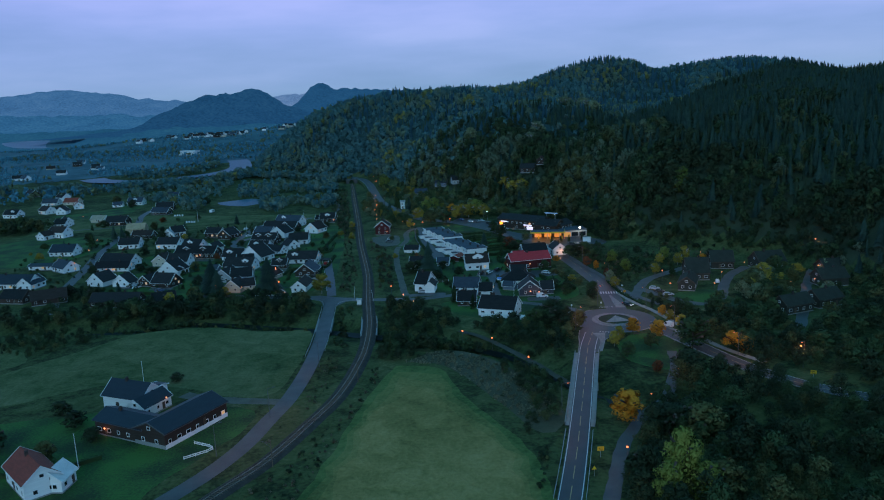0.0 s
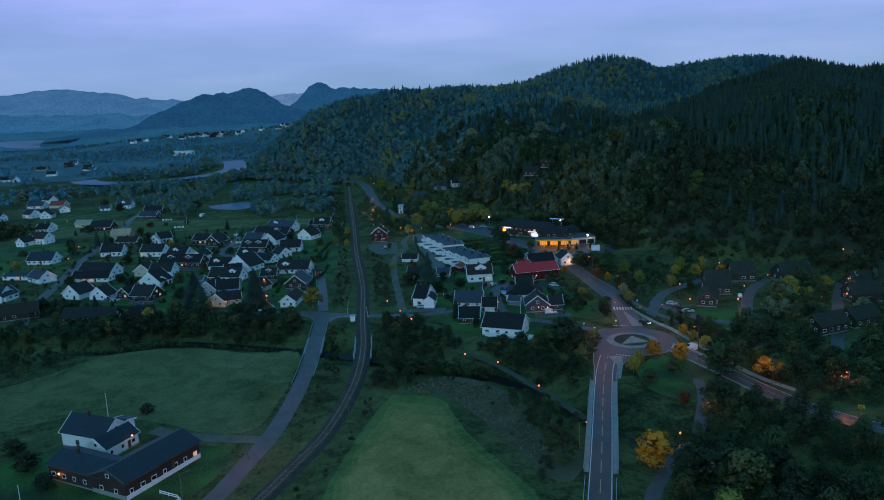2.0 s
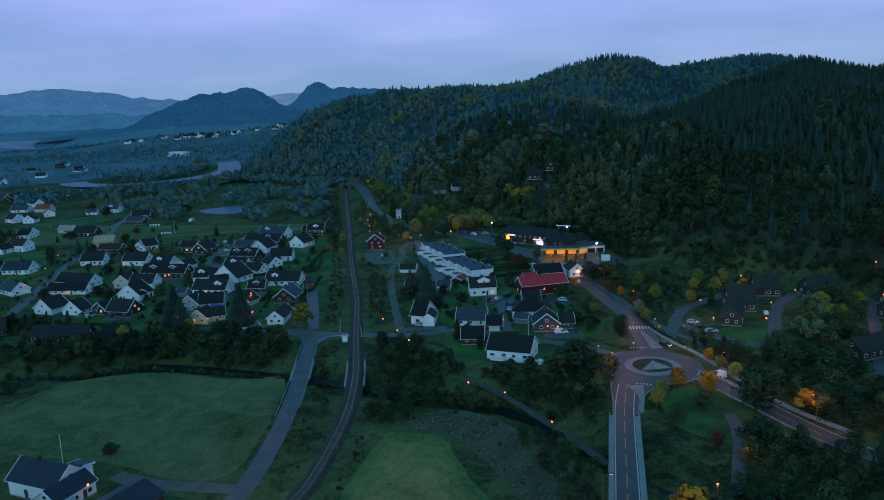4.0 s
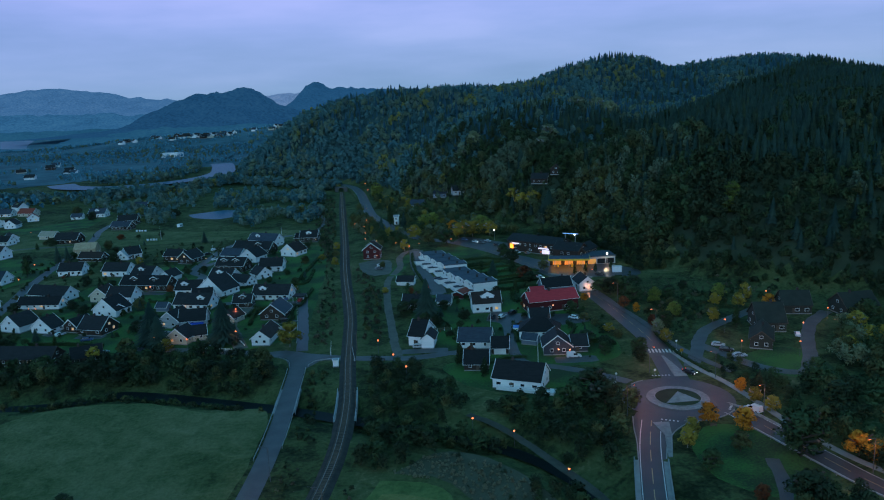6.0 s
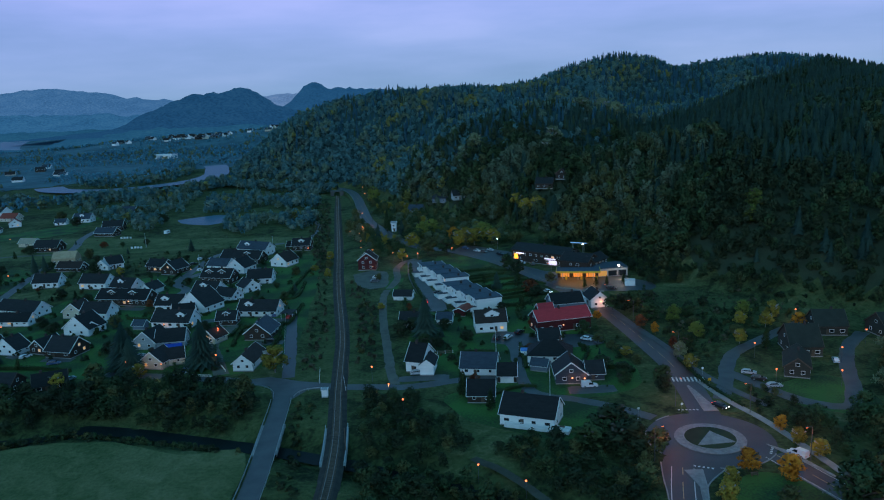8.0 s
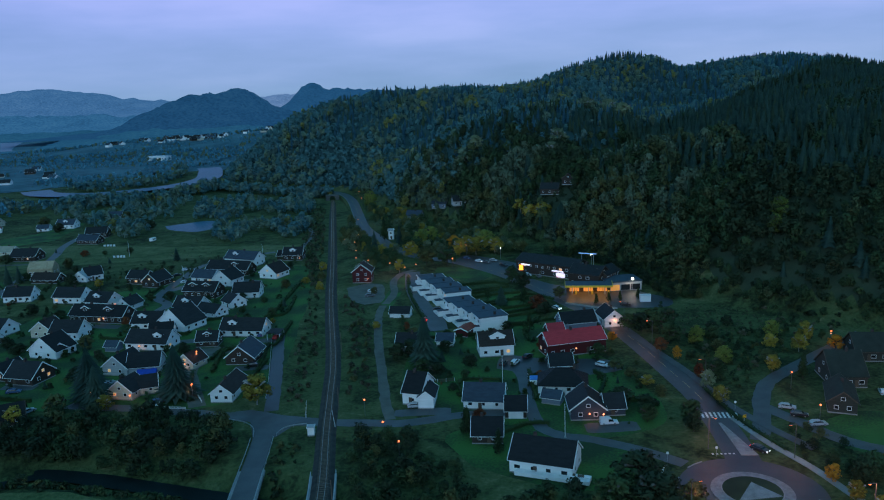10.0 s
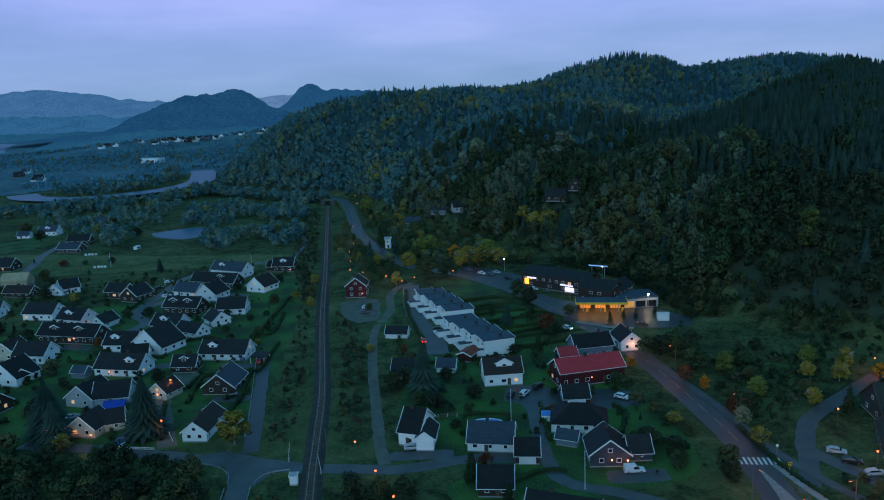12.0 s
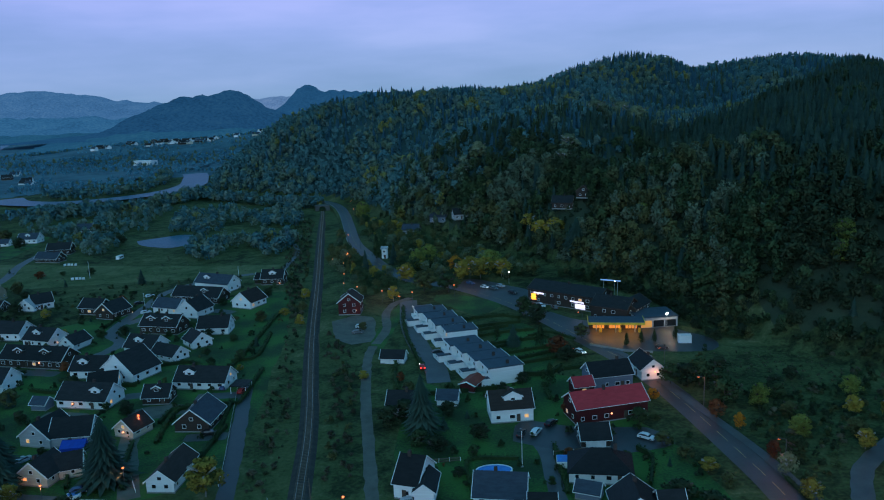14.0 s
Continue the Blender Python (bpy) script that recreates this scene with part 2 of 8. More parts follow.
M_TRIM = material("white_trim_paint", (0.78, 0.78, 0.77), (0.68, 0.68, 0.67), 0.8, 0.55, 4.0, 0.4, 0.0)
M_POLE = material("dark_steel", (0.10, 0.105, 0.11), (0.06, 0.062, 0.066), 0.8, 0.6, 5.0, 0.5, 0.0)
M_DOOR = material("dark_door_paint", (0.10, 0.07, 0.05), (0.06, 0.045, 0.035), 0.8, 0.5, 4.0, 0.5, 0.0)
M_CHIMNEY = material("dark_brick_chimney", (0.07, 0.05, 0.045), (0.035, 0.028, 0.025), 1.5, 0.9, 6.0, 0.6, 0.2)

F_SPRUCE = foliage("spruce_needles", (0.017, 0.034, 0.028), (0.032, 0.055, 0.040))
F_PINE = foliage("pine_needles", (0.016, 0.026, 0.016), (0.040, 0.055, 0.028))
F_GREEN = foliage("autumn_green_leaves", (0.024, 0.042, 0.018), (0.048, 0.070, 0.028))
F_OLIVE = foliage("olive_leaves", (0.036, 0.042, 0.017), (0.090, 0.088, 0.034))
F_PALE = foliage("pale_birch_leaves", (0.075, 0.095, 0.060), (0.155, 0.170, 0.095))
F_YELLOW = foliage("yellow_leaves", (0.120, 0.098, 0.020), (0.290, 0.205, 0.036))
F_ORANGE = foliage("orange_leaves", (0.28, 0.095, 0.010), (0.50, 0.20, 0.022))
F_RUST = foliage("rust_leaves", (0.085, 0.024, 0.012), (0.15, 0.05, 0.02))
F_LIME = foliage("yellow_green_leaves", (0.062, 0.082, 0.018), (0.165, 0.178, 0.040))
# blue distance haze is mixed into these two colours
F_HAZESPRUCE = foliage("haze_tinted_spruce_needles", (0.018, 0.055, 0.078), (0.032, 0.078, 0.098))
F_FARGREEN = foliage("haze_tinted_green_leaves", (0.045, 0.115, 0.134), (0.086, 0.165, 0.154))
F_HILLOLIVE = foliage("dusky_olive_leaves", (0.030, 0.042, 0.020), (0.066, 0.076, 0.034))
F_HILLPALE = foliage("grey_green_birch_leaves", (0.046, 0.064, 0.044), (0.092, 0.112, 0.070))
# these four far-tree colours have distance haze painted in
F_FARPALE = foliage("haze_tinted_pale_birch_leaves", (0.072, 0.118, 0.112), (0.140, 0.185, 0.145))
F_FARYELLOW = foliage("haze_tinted_yellow_leaves", (0.110, 0.120, 0.045), (0.190, 0.180, 0.060))
F_FAROLIVE = foliage("haze_tinted_olive_leaves", (0.060, 0.100, 0.088), (0.120, 0.158, 0.105))
F_VALLEY = foliage("haze_tinted_valley_leaves", (0.048, 0.152, 0.212), (0.096, 0.225, 0.278))
F_BUSH = foliage("dark_bush_leaves", (0.016, 0.025, 0.014), (0.031, 0.042, 0.020))
F_HEDGE = foliage("clipped_hedge_leaves", (0.014, 0.026, 0.012), (0.034, 0.052, 0.018))
F_REED = foliage("withered_reeds", (0.075, 0.072, 0.046), (0.150, 0.138, 0.088))
F_SCRUB = foliage("bare_scrub_twigs", (0.040, 0.036, 0.024), (0.100, 0.085, 0.055))


# ---- mesh helpers ----
class Shape:
    """Collects vertices and faces for one mesh."""

    def __init__(self):
        self.v, self.f = [], []

    def add(self, verts, faces):
        k = len(self.v)
        self.v += [tuple(p) for p in verts]
        self.f += [tuple(i + k for i in f) for f in faces]
        return self

    def box(self, x, y, z, sx, sy, sz, rot=0.0, taper=1.0):
        """A box on its base centre (x, y, z); taper narrows its top."""
        c, s = math.cos(radians(rot)), math.sin(radians(rot))
        pts = []
        for h, k in ((0, 1.0), (sz, taper)):
            for a, b in ((-1, -1), (1, -1), (1, 1), (-1, 1)):
                px, py = a * sx / 2 * k, b * sy / 2 * k
                pts.append((x + px * c - py * s, y + px * s + py * c, z + h))
        return self.add(pts, [(3, 2, 1, 0), (4, 5, 6, 7), (0, 1, 5, 4), (1, 2, 6, 5), (2, 3, 7, 6), (3, 0, 4, 7)])

    def tube(self, a, b, r0, r1=None, n=8):
        a, b = Vector(a), Vector(b)
        r1 = r0 if r1 is None else r1
        d = (b - a).normalized()
        u = d.orthogonal().normalized()
        w = d.cross(u)
        pts = []
        for p, r in ((a, r0), (b, r1)):
            pts += [p + (u * math.cos(t) + w * math.sin(t)) * r for t in (2 * math.pi * i / n for i in range(n))]
        return self.add(pts, [(i, (i + 1) % n, n + (i + 1) % n, n + i) for i in range(n)] + [tuple(range(n))[::-1], tuple(range(n, 2 * n))])

    def ball(self, x, y, z, r, n=8, flat=1.0):
        pts, faces = [], []
        for i in range(n // 2 + 1):
            e = math.pi * i / (n // 2)
            pts += [(x + r * math.sin(e) * math.cos(2 * math.pi * j / n), y + r * math.sin(e) * math.sin(2 * math.pi * j / n), z + flat * r * math.cos(e)) for j in range(n)]
        for i in range(n // 2):
            faces += [(i * n + j, i * n + n + j, i * n + n + (j + 1) % n, i * n + (j + 1) % n) for j in range(n)]
        return self.add(pts, faces)

    def mesh(self, name, mat, smooth=False):
        me = bpy.data.meshes.new(name)
        me.from_pydata(self.v, [], self.f)
        me.materials.append(mat)
        if smooth:
            me.shade_smooth()
        me.update()
        return me


def part(name, shape, mat, parent=None, label="", m=None, smooth=False):
    """One mesh object under a thing or a part; shape may be a finished mesh."""
    ob = new(name, shape if isinstance(shape, bpy.types.Mesh) else shape.mesh(name, mat, smooth))
    if parent is not None:
        ob.parent = parent
    if m is not None:
        ob.matrix_basis = m
    if label:
        ob["label"] = label
    return ob


def thing(name, x, y, z, rot, label, category, group=""):
    ob = new(name)
    ob.empty_display_size = 0.2
    ob.matrix_basis = pose(x, y, z, 0, 0, rot)
    return tagged(ob, label, category, group)


def numpy_mesh(name, verts, tris, mat, smooth=False, normals=None):
    me = bpy.data.meshes.new(name)
    me.vertices.add(len(verts)), me.loops.add(tris.size), me.polygons.add(len(tris))
    me.vertices.foreach_set("co", np.ascontiguousarray(verts, np.float32).ravel())
    me.loops.foreach_set("vertex_index", np.ascontiguousarray(tris, np.int32).ravel())
    k = tris.shape[1]
    me.polygons.foreach_set("loop_start", np.arange(0, tris.size, k, dtype=np.int32))
    me.polygons.foreach_set("loop_total", np.full(len(tris), k, np.int32))
    me.materials.append(mat)
    me.update(calc_edges=True)
    if smooth:
        me.shade_smooth()
    if normals is not None:
        me.normals_split_custom_set_from_vertices(normals)
    return me


# ---- lie of the land ----
def smooth_step(t):
    t = np.clip(t, 0, 1)
    return t * t * (3 - 2 * t)


def value_noise(x, y, size, seed):
    """Smooth noise from -1 to 1 with bumps of about that size."""
    x, y = np.asarray(x, float) / size, np.asarray(y, float) / size
    i, j = np.floor(x), np.floor(y)
    u, w = smooth_step(x - i), smooth_step(y - j)

    def corner(a, b):
        h = np.sin(a * 127.1 + b * 311.7 + seed * 74.7) * 43758.5453
        return 2 * (h - np.floor(h)) - 1

    return (corner(i, j) * (1 - u) + corner(i + 1, j) * u) * (1 - w) + (corner(i, j + 1) * (1 - u) + corner(i + 1, j + 1) * u) * w


def line_distance(x, y, pts):
    """Distance to a polyline and the share of its length at the nearest point."""
    best, along, total = np.full(np.shape(x), 1e9), np.zeros(np.shape(x)), 0.0
    lengths = [math.hypot(b[0] - a[0], b[1] - a[1]) for a, b in zip(pts, pts[1:])]
    for (a, b), s in zip(zip(pts, pts[1:]), lengths):
        t = np.clip(((x - a[0]) * (b[0] - a[0]) + (y - a[1]) * (b[1] - a[1])) / s**2, 0, 1)
        d = np.hypot(x - a[0] - t * (b[0] - a[0]), y - a[1] - t * (b[1] - a[1]))
        near = d < best
        best, along, total = np.where(near, d, best), np.where(near, (total + t * s) / sum(lengths), along), total + s
    return best, along


def inside(x, y, poly):
    x, y = np.asarray(x, float), np.asarray(y, float)
    hit = np.zeros(np.shape(x), bool)
    for (ax, ay), (bx, by) in zip(poly, poly[1:] + poly[:1]):
        if ay != by:
            hit ^= ((ay > y) != (by > y)) & (x < (bx - ax) * (y - ay) / (by - ay) + ax)
    return hit


# The foot of the wooded mountain, from beside the camera to the spur in the valley.
FOOT = [(150, 60), (165, 200), (185, 300), (172, 370), (140, 400), (118, 425), (104, 462), (96, 505), (70, 560), (20, 640), (-22, 720), (-45, 790), (-58, 838), (-90, 874), (-135, 908), (-195, 958), (-235, 1030), (-250, 1130), (-240, 1300), (-60, 1600), (300, 2000), (900, 2600)]
STREAM = [(-260, 300), (-180, 312), (-119, 306), (-102, 313), (-67, 302), (-45, 294), (-31, 287), (-8, 272), (20, 258), (46, 222), (70, 190), (120, 160), (200, 140)]


def hill_side(x, y):
    """Distance behind the foot line, negative in the valley."""
    d, along = line_distance(x, y, FOOT)
    poly = FOOT + [(3000, 2600), (3000, 60)]
    return np.where(inside(x, y, poly), d, -d)


def bump(x, y, cx, cy, rx, ry, h, turn=0.0):
    c, s = math.cos(radians(turn)), math.sin(radians(turn))
    u, w = ((x - cx) * c + (y - cy) * s) / rx, (-(x - cx) * s + (y - cy) * c) / ry
    return h * np.exp(-(u * u + w * w))


def valley_rise(x, y):
    """The low wooded rise across the river, with the far village on it."""
    return bump(x, y, -480, 1690, 170, 115, 20) + bump(x, y, -285, 1700, 110, 120, 29) + bump(x, y, -650, 1690, 150, 110, 9)


def ground_z(x, y):
    x, y = np.asarray(x, float), np.asarray(y, float)
    d = np.maximum(hill_side(x, y), 0)
    rough = value_noise(x, y, 90, 1) * 0.6 + value_noise(x, y, 37, 2) * 0.3 + value_noise(x, y, 15, 3) * 0.12
    crest = 66.0 + bump(x, y, 16, 945, 170, 170, 24.3) + bump(x, y, 248, 1075, 120, 150, 46.5) + bump(x, y, 463, 1115, 150, 170, 42.2) + bump(x, y, -197, 977, 140, 150, 37.5)
    crest = crest + bump(x, y, 487, 637, 150, 200, 31.0) + bump(x, y, -19, 995, 110, 110, 19.4) + bump(x, y, -191, 1107, 80, 80, 19.0) + bump(x, y, 352, 850, 80, 80, 14.3)
    # gullies, fitted to the camera's skyline, that part front ridge from mountain behind
    crest = crest - bump(x, y, 250, 443, 90, 60, 15.7) - bump(x, y, 330, 1037, 45, 120, 19.7) - bump(x, y, 162, 652, 62, 50, 62.0) - bump(x, y, 194, 806, 70, 90, 14.8) - bump(x, y, 256, 945, 70, 90, 32.5)
    crest = np.maximum(crest, 16)
    reach = 45 + 62 * smooth_step((y - 740) / 160)
    z = crest * (1 - np.exp(-(d / reach) ** 1.2)) + rough * np.minimum(d * 0.12, 6)
    sd, _ = line_distance(x, y, STREAM)
    near = (x > -262) & (x < 205)
    z = z - np.where(near, 3.6 * smooth_step((11 - sd) / 8), 0)
    far = smooth_step((np.hypot(x, y) - 700) / 500)
    return z + far * (rough * 3 + 2) + valley_rise(x, y)


def graded(a, b, step, low, high, growth):
    """Even steps from a to b, then wider and wider ones out to low and high."""
    mid = list(np.arange(a, b + 0.1, step))
    up, down, s = [], [], step
    p = b
    while p < high:
        s *= growth
        p += s
        up.append(p)
    p, s = a, step
    while p > low:
        s *= growth
        p -= s
        down.append(p)
    return np.array(down[::-1] + mid + up)


def build_ground():
    xs, ys = graded(-330, 340, 5, -4600, 4600, 1.07), graded(90, 1150, 5, -600, 4700, 1.06)
    gx, gy = np.meshgrid(xs, ys)
    verts = np.stack([gx, gy, ground_z(gx, gy)], -1).reshape(-1, 3)
    nx, ny = len(xs), len(ys)
    i = (np.arange(ny - 1)[:, None] * nx + np.arange(nx - 1)[None]).ravel()
    quads = np.stack([i, i + 1, i + nx + 1, i + nx], -1)
    me = numpy_mesh("ground", verts, quads, M_GROUND, smooth=True)
    me.materials.append(M_FOREST)
    mid = verts[quads].mean(axis=1)
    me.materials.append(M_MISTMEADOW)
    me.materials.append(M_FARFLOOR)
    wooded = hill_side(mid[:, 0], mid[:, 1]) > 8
    # distant faces get the floor and meadow colours with haze mixed in
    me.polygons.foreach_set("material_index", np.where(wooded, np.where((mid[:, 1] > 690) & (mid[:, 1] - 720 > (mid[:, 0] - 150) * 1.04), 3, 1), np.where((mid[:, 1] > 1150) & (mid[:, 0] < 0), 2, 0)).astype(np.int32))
    ob = new("ground", me)
    tagged(ob, "rough autumn grassland of a valley floor between wooded hills", "ground", kind="structure")


build_ground()


def spline(pts, step=3.0):
    """Points along a smooth curve through the given ones."""
    p = [Vector((*q, 0)) if len(q) == 2 else Vector(q) for q in pts]
    p = [2 * p[0] - p[1]] + p + [2 * p[-1] - p[-2]]
    out = []
    for a, b, c, d in zip(p, p[1:], p[2:], p[3:]):
        n = max(1, int((c - b).length / step))
        for k in range(n):
            t = k / n
            out.append(0.5 * (2 * b + (c - a) * t + (2 * a - 5 * b + 4 * c - d) * t * t + (3 * b - a - 3 * c + d) * t**3))
    return out + [p[-2]]


def sideways(line):
    out = []
    for i in range(len(line)):
        d = line[min(i + 1, len(line) - 1)] - line[max(i - 1, 0)]
        out.append(Vector((d.y, -d.x, 0)).normalized())
    return out


def ribbon(shape, line, left, right, top, thick=0.0, skip=None):
    """A strip along a line between two offsets to its right; with a thickness it is a solid kerb."""
    side = sideways(line)
    k = len(shape.v)
    for p, s in zip(line, side):
        a, b = p + s * left, p + s * right
        shape.v += [(a.x, a.y, p.z + top), (b.x, b.y, p.z + top)]
        if thick:
            shape.v += [(a.x, a.y, p.z + top - thick), (b.x, b.y, p.z + top - thick)]
    w = 4 if thick else 2
    for i in range(len(line) - 1):
        if skip and skip(i):
            continue
        a, b = k + i * w, k + (i + 1) * w
        shape.f.append((a, a + 1, b + 1, b)[::-1])
        if thick:
            shape.f += [(a, b, b + 2, a + 2), (a + 1, a + 3, b + 3, b + 1)]
    return shape


def road(name, pts, width, mat, label, top=0.05, kind="structure", category="road"):
    line = spline(pts)
    strip = ribbon(Shape(), line, -width / 2, width / 2, top)
    if mat is M_GRAVEL or width < 5.1:
        strip.v = [(x + 0.5 * noise.noise((x * 0.3, y * 0.3, 1)), y + 0.5 * noise.noise((x * 0.3, y * 0.3, 7)), z) for x, y, z in strip.v]
    ob = part(name, strip, mat)
    tagged(ob, label, category, kind=kind)
    return line


def patch(name, pts, mat, label, top=0.03, category="ground", crown=0.0, rag=0.8):
    """A level piece of ground with a slightly ragged outline; crown raises its middle."""
    line = spline(pts + [pts[0]], 4.0)[:-1]
    rim = []
    for i, p in enumerate(line):
        r = rag * noise.noise((p.x * 0.15, p.y * 0.15, 3.3))
        rim.append((p.x + r, p.y + rag * noise.noise((p.x * 0.15, p.y * 0.15, 8.1)), top))
    bm = bmesh.new()
    face = bm.faces.new([bm.verts.new(p) for p in rim])
    if face.normal.z < 0 or sum(a[0] * b[1] - b[0] * a[1] for a, b in zip(rim, rim[1:] + rim[:1])) < 0:
        bmesh.ops.reverse_faces(bm, faces=bm.faces[:])
    bmesh.ops.triangulate(bm, faces=bm.faces[:])
    me = bpy.data.meshes.new(name)
    bm.to_mesh(me)
    bm.free()
    me.materials.append(mat)
    return tagged(new(name, me), label, category, kind="structure")


# ---- fields, gardens and water ----
patch("field", [(-160, 236), (-150, 255), (-135, 274), (-118, 295), (-91, 298), (-67, 288), (-50, 287), (-48, 253), (-51, 224), (-64, 222), (-85, 233), (-110, 237), (-140, 222)], M_FIELD, "wide mown hay field on the far bank", 0.04)
CREST = [(-15, 243), (-23, 213), (-29, 179), (-33, 158), (-40, 120), (24, 120), (24, 155), (21, 178), (14, 196), (6, 216), (0, 238)]
for k, (mat, words) in enumerate(((M_FIELD_EDGE, "green grassy edge of a hay field beside the railway"), (M_FIELD_MIX[0], "grass turning to straw on a hay field"), (M_FIELD_MIX[1], "straw-coloured shoulder of a hay field"), (M_FIELD_DRY, "pale straw-coloured crest of a mown hay field"))):
    patch("field", [(-6 + (x + 6) * (1 - 0.075 * k), 160 + (y - 160) * (1 - 0.075 * k)) for x, y in CREST], mat, words, 0.035 + 0.006 * k, rag=1.0 + k)
patch("field", [(-240, 296), (-190, 292), (-160, 280), (-150, 262), (-175, 250), (-240, 255)], M_FIELD, "mown hay field behind a hedge of trees", 0.04)
patch("garden_lawn", [(-130, 210), (-100, 215), (-60, 214), (-54, 200), (-66, 174), (-80, 150), (-130, 150)], M_LAWN, "green lawn round the farmhouse", 0.02)
patch("village_lawn", [(-150, 352), (-60, 350), (-54, 440), (-60, 500), (-70, 540), (-150, 500), (-175, 440), (-165, 370)], M_LAWN, "green gardens between the houses of the village", 0.02)
patch("village_lawn", [(-8, 336), (-10, 370), (-4, 408), (8, 404), (40, 412), (48, 390), (60, 360), (62, 322), (40, 312), (20, 322)], M_LAWN, "green gardens between houses beside the main road", 0.02)
patch("village_lawn", [(8, 300), (2, 318), (20, 322), (48, 306), (46, 292), (30, 286)], M_LAWN, "lawn round a white house", 0.028)
patch("lawn", [(-18, 440), (-10, 500), (-13, 506), (-20, 470), (-22, 452)], M_LAWN, "strip of lawn beside a gravel drive", 0.025)
patch("lawn", [(20, 480), (30, 500), (10, 520), (2, 512)], M_LAWN, "lawn behind the terraced houses", 0.025)
patch("lawn", [(36, 410), (44, 440), (36, 470), (24, 460), (26, 425)], M_LAWN, "terraced lawns behind the row of houses", 0.025)
patch("lawn", [(98, 300), (100, 314), (118, 320), (122, 300), (112, 292)], M_LAWN, "lawn before the brown terraced houses", 0.025)
patch("lawn", [(62, 255), (72, 264), (86, 256), (88, 236), (74, 226), (62, 236)], M_LAWN, "dark lawn with trees inside the road junction", 0.025)
patch("pasture", [(-300, 560), (-150, 575), (-80, 575), (-80, 600), (-160, 615), (-290, 640)], M_FIELD, "mown meadow behind the village", 0.03)
patch("pasture", [(-225, 440), (-212, 520), (-290, 540), (-300, 450)], M_LAWN, "green meadow beside a village road", 0.03)
patch("pasture", [(-260, 660), (-300, 640), (-360, 700), (-330, 780), (-280, 760)], M_LAWN, "green meadow round scattered houses", 0.03)
patch("scrub_bank", [(-12, 246), (2, 240), (16, 210), (26, 186), (34, 196), (30, 216), (18, 244), (2, 256)], M_DRYGRASS, "bank of withered reeds and scrub beside the field", 0.03)
patch("stream_water", [(-262, 303), (-119, 309), (-102, 316), (-67, 305), (-31, 290), (20, 261), (70, 193), (200, 143), (200, 137), (70, 187), (20, 255), (-31, 284), (-67, 299), (-102, 310), (-119, 303), (-262, 297)], M_STREAM, "dark still water of a narrow stream", -2.9, "stream", rag=0.3)
patch("pond", [(-198, 703), (-190, 688), (-178, 677), (-164, 672), (-155, 684), (-158, 708), (-170, 722), (-186, 712)], M_WATER, "small pond with the sky's blue painted into its water", 0.12, "pond")
river_line = road("river", [(-296, 1185, 3.6), (-284, 1150, 3.6), (-272, 1105, 3.6), (-258, 1040, 3.2), (-266, 980, 3), (-300, 938, 2.8), (-350, 920, 2.6), (-400, 940, 2.5), (-430, 980, 2.4)], 30, M_WATER, "calm river winding through the valley", 1.2, category="river")
patch("river_arm", [(-470, 785), (-430, 800), (-436, 840), (-470, 880), (-520, 870)], M_WATER, "backwater of the river behind the village", 1.3, "river")
# these far meadows carry their haze in the base colour
patch("valley_meadow", [(-1500, 1450), (-420, 1430), (-330, 1380), (-335, 1250), (-430, 1010), (-700, 930), (-1300, 1000)], M_MISTMEADOW, "far valley meadows with blue haze in their colour", 3.0, rag=20)
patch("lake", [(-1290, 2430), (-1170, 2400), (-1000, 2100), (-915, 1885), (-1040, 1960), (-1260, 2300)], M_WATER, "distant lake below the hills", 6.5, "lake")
patch("far_field", [(-872, 1830), (-985, 2200), (-1105, 2500), (-1160, 2410), (-960, 1950)], M_MISTMEADOW, "distant field beside the lake with haze in its colour", 6.6)

# ---- roads ----
ROUND = (68.0, 282.0)
main_line = road("main_road", [(8, 90), (20, 128), (26.8, 152), (33.3, 177), (40.1, 205), (47.2, 235), (52, 254), (56.4, 268)], 5.6, M_ASPHALT, "grey asphalt main road with white edge lines over a bridge", 0.06)
north_line = road("main_road", [(72, 296), (74, 312), (75.3, 333), (74, 354), (71.5, 381), (69, 400), (64.5, 420), (57, 442), (46, 474), (33, 503), (13, 533), (-5, 548), (-20, 575), (-33, 615), (-45, 660), (-54, 720, 0.6), (-63, 778, 2.2), (-73, 818, 3.2), (-88, 847, 3.4), (-108, 868, 3.4), (-138, 886, 3.4), (-185, 925, 3.4)], 8.2, M_ASPHALT, "dark asphalt main road through the village", 0.06)
bend = [p for p in north_line if p.y > 716]
tagged(part("embankment", ribbon(Shape(), bend, -6.5, 6.5, -0.05, 4.2), M_GROUND), "grassy road embankment over the tunnel mouth", "embankment", kind="structure")
east_line = road("main_road", [(80, 272), (85, 258), (90, 243), (95, 229), (103, 214), (113, 203), (135, 186), (165, 168)], 6.6, M_ASPHALT, "asphalt main road lit by orange lamps", 0.06)
left_line = road("country_road", [(-90, 118), (-76, 141), (-64, 161), (-57, 174), (-52, 188), (-49, 203), (-46, 218), (-44.2, 241), (-44, 269), (-45.5, 300), (-46.5, 318), (-48, 333)], 5.2, M_ASPHALT_OLD, "narrow worn asphalt country road", 0.05)
cross_line = road("village_road", [(-112, 352), (-104, 349.5), (-90, 347), (-66, 340), (-48, 334), (-34, 330.5), (-17, 328), (-8, 327), (4, 330), (14, 331), (24, 328)], 4.6, M_ASPHALT_OLD, "narrow worn asphalt road over a level crossing", 0.055)
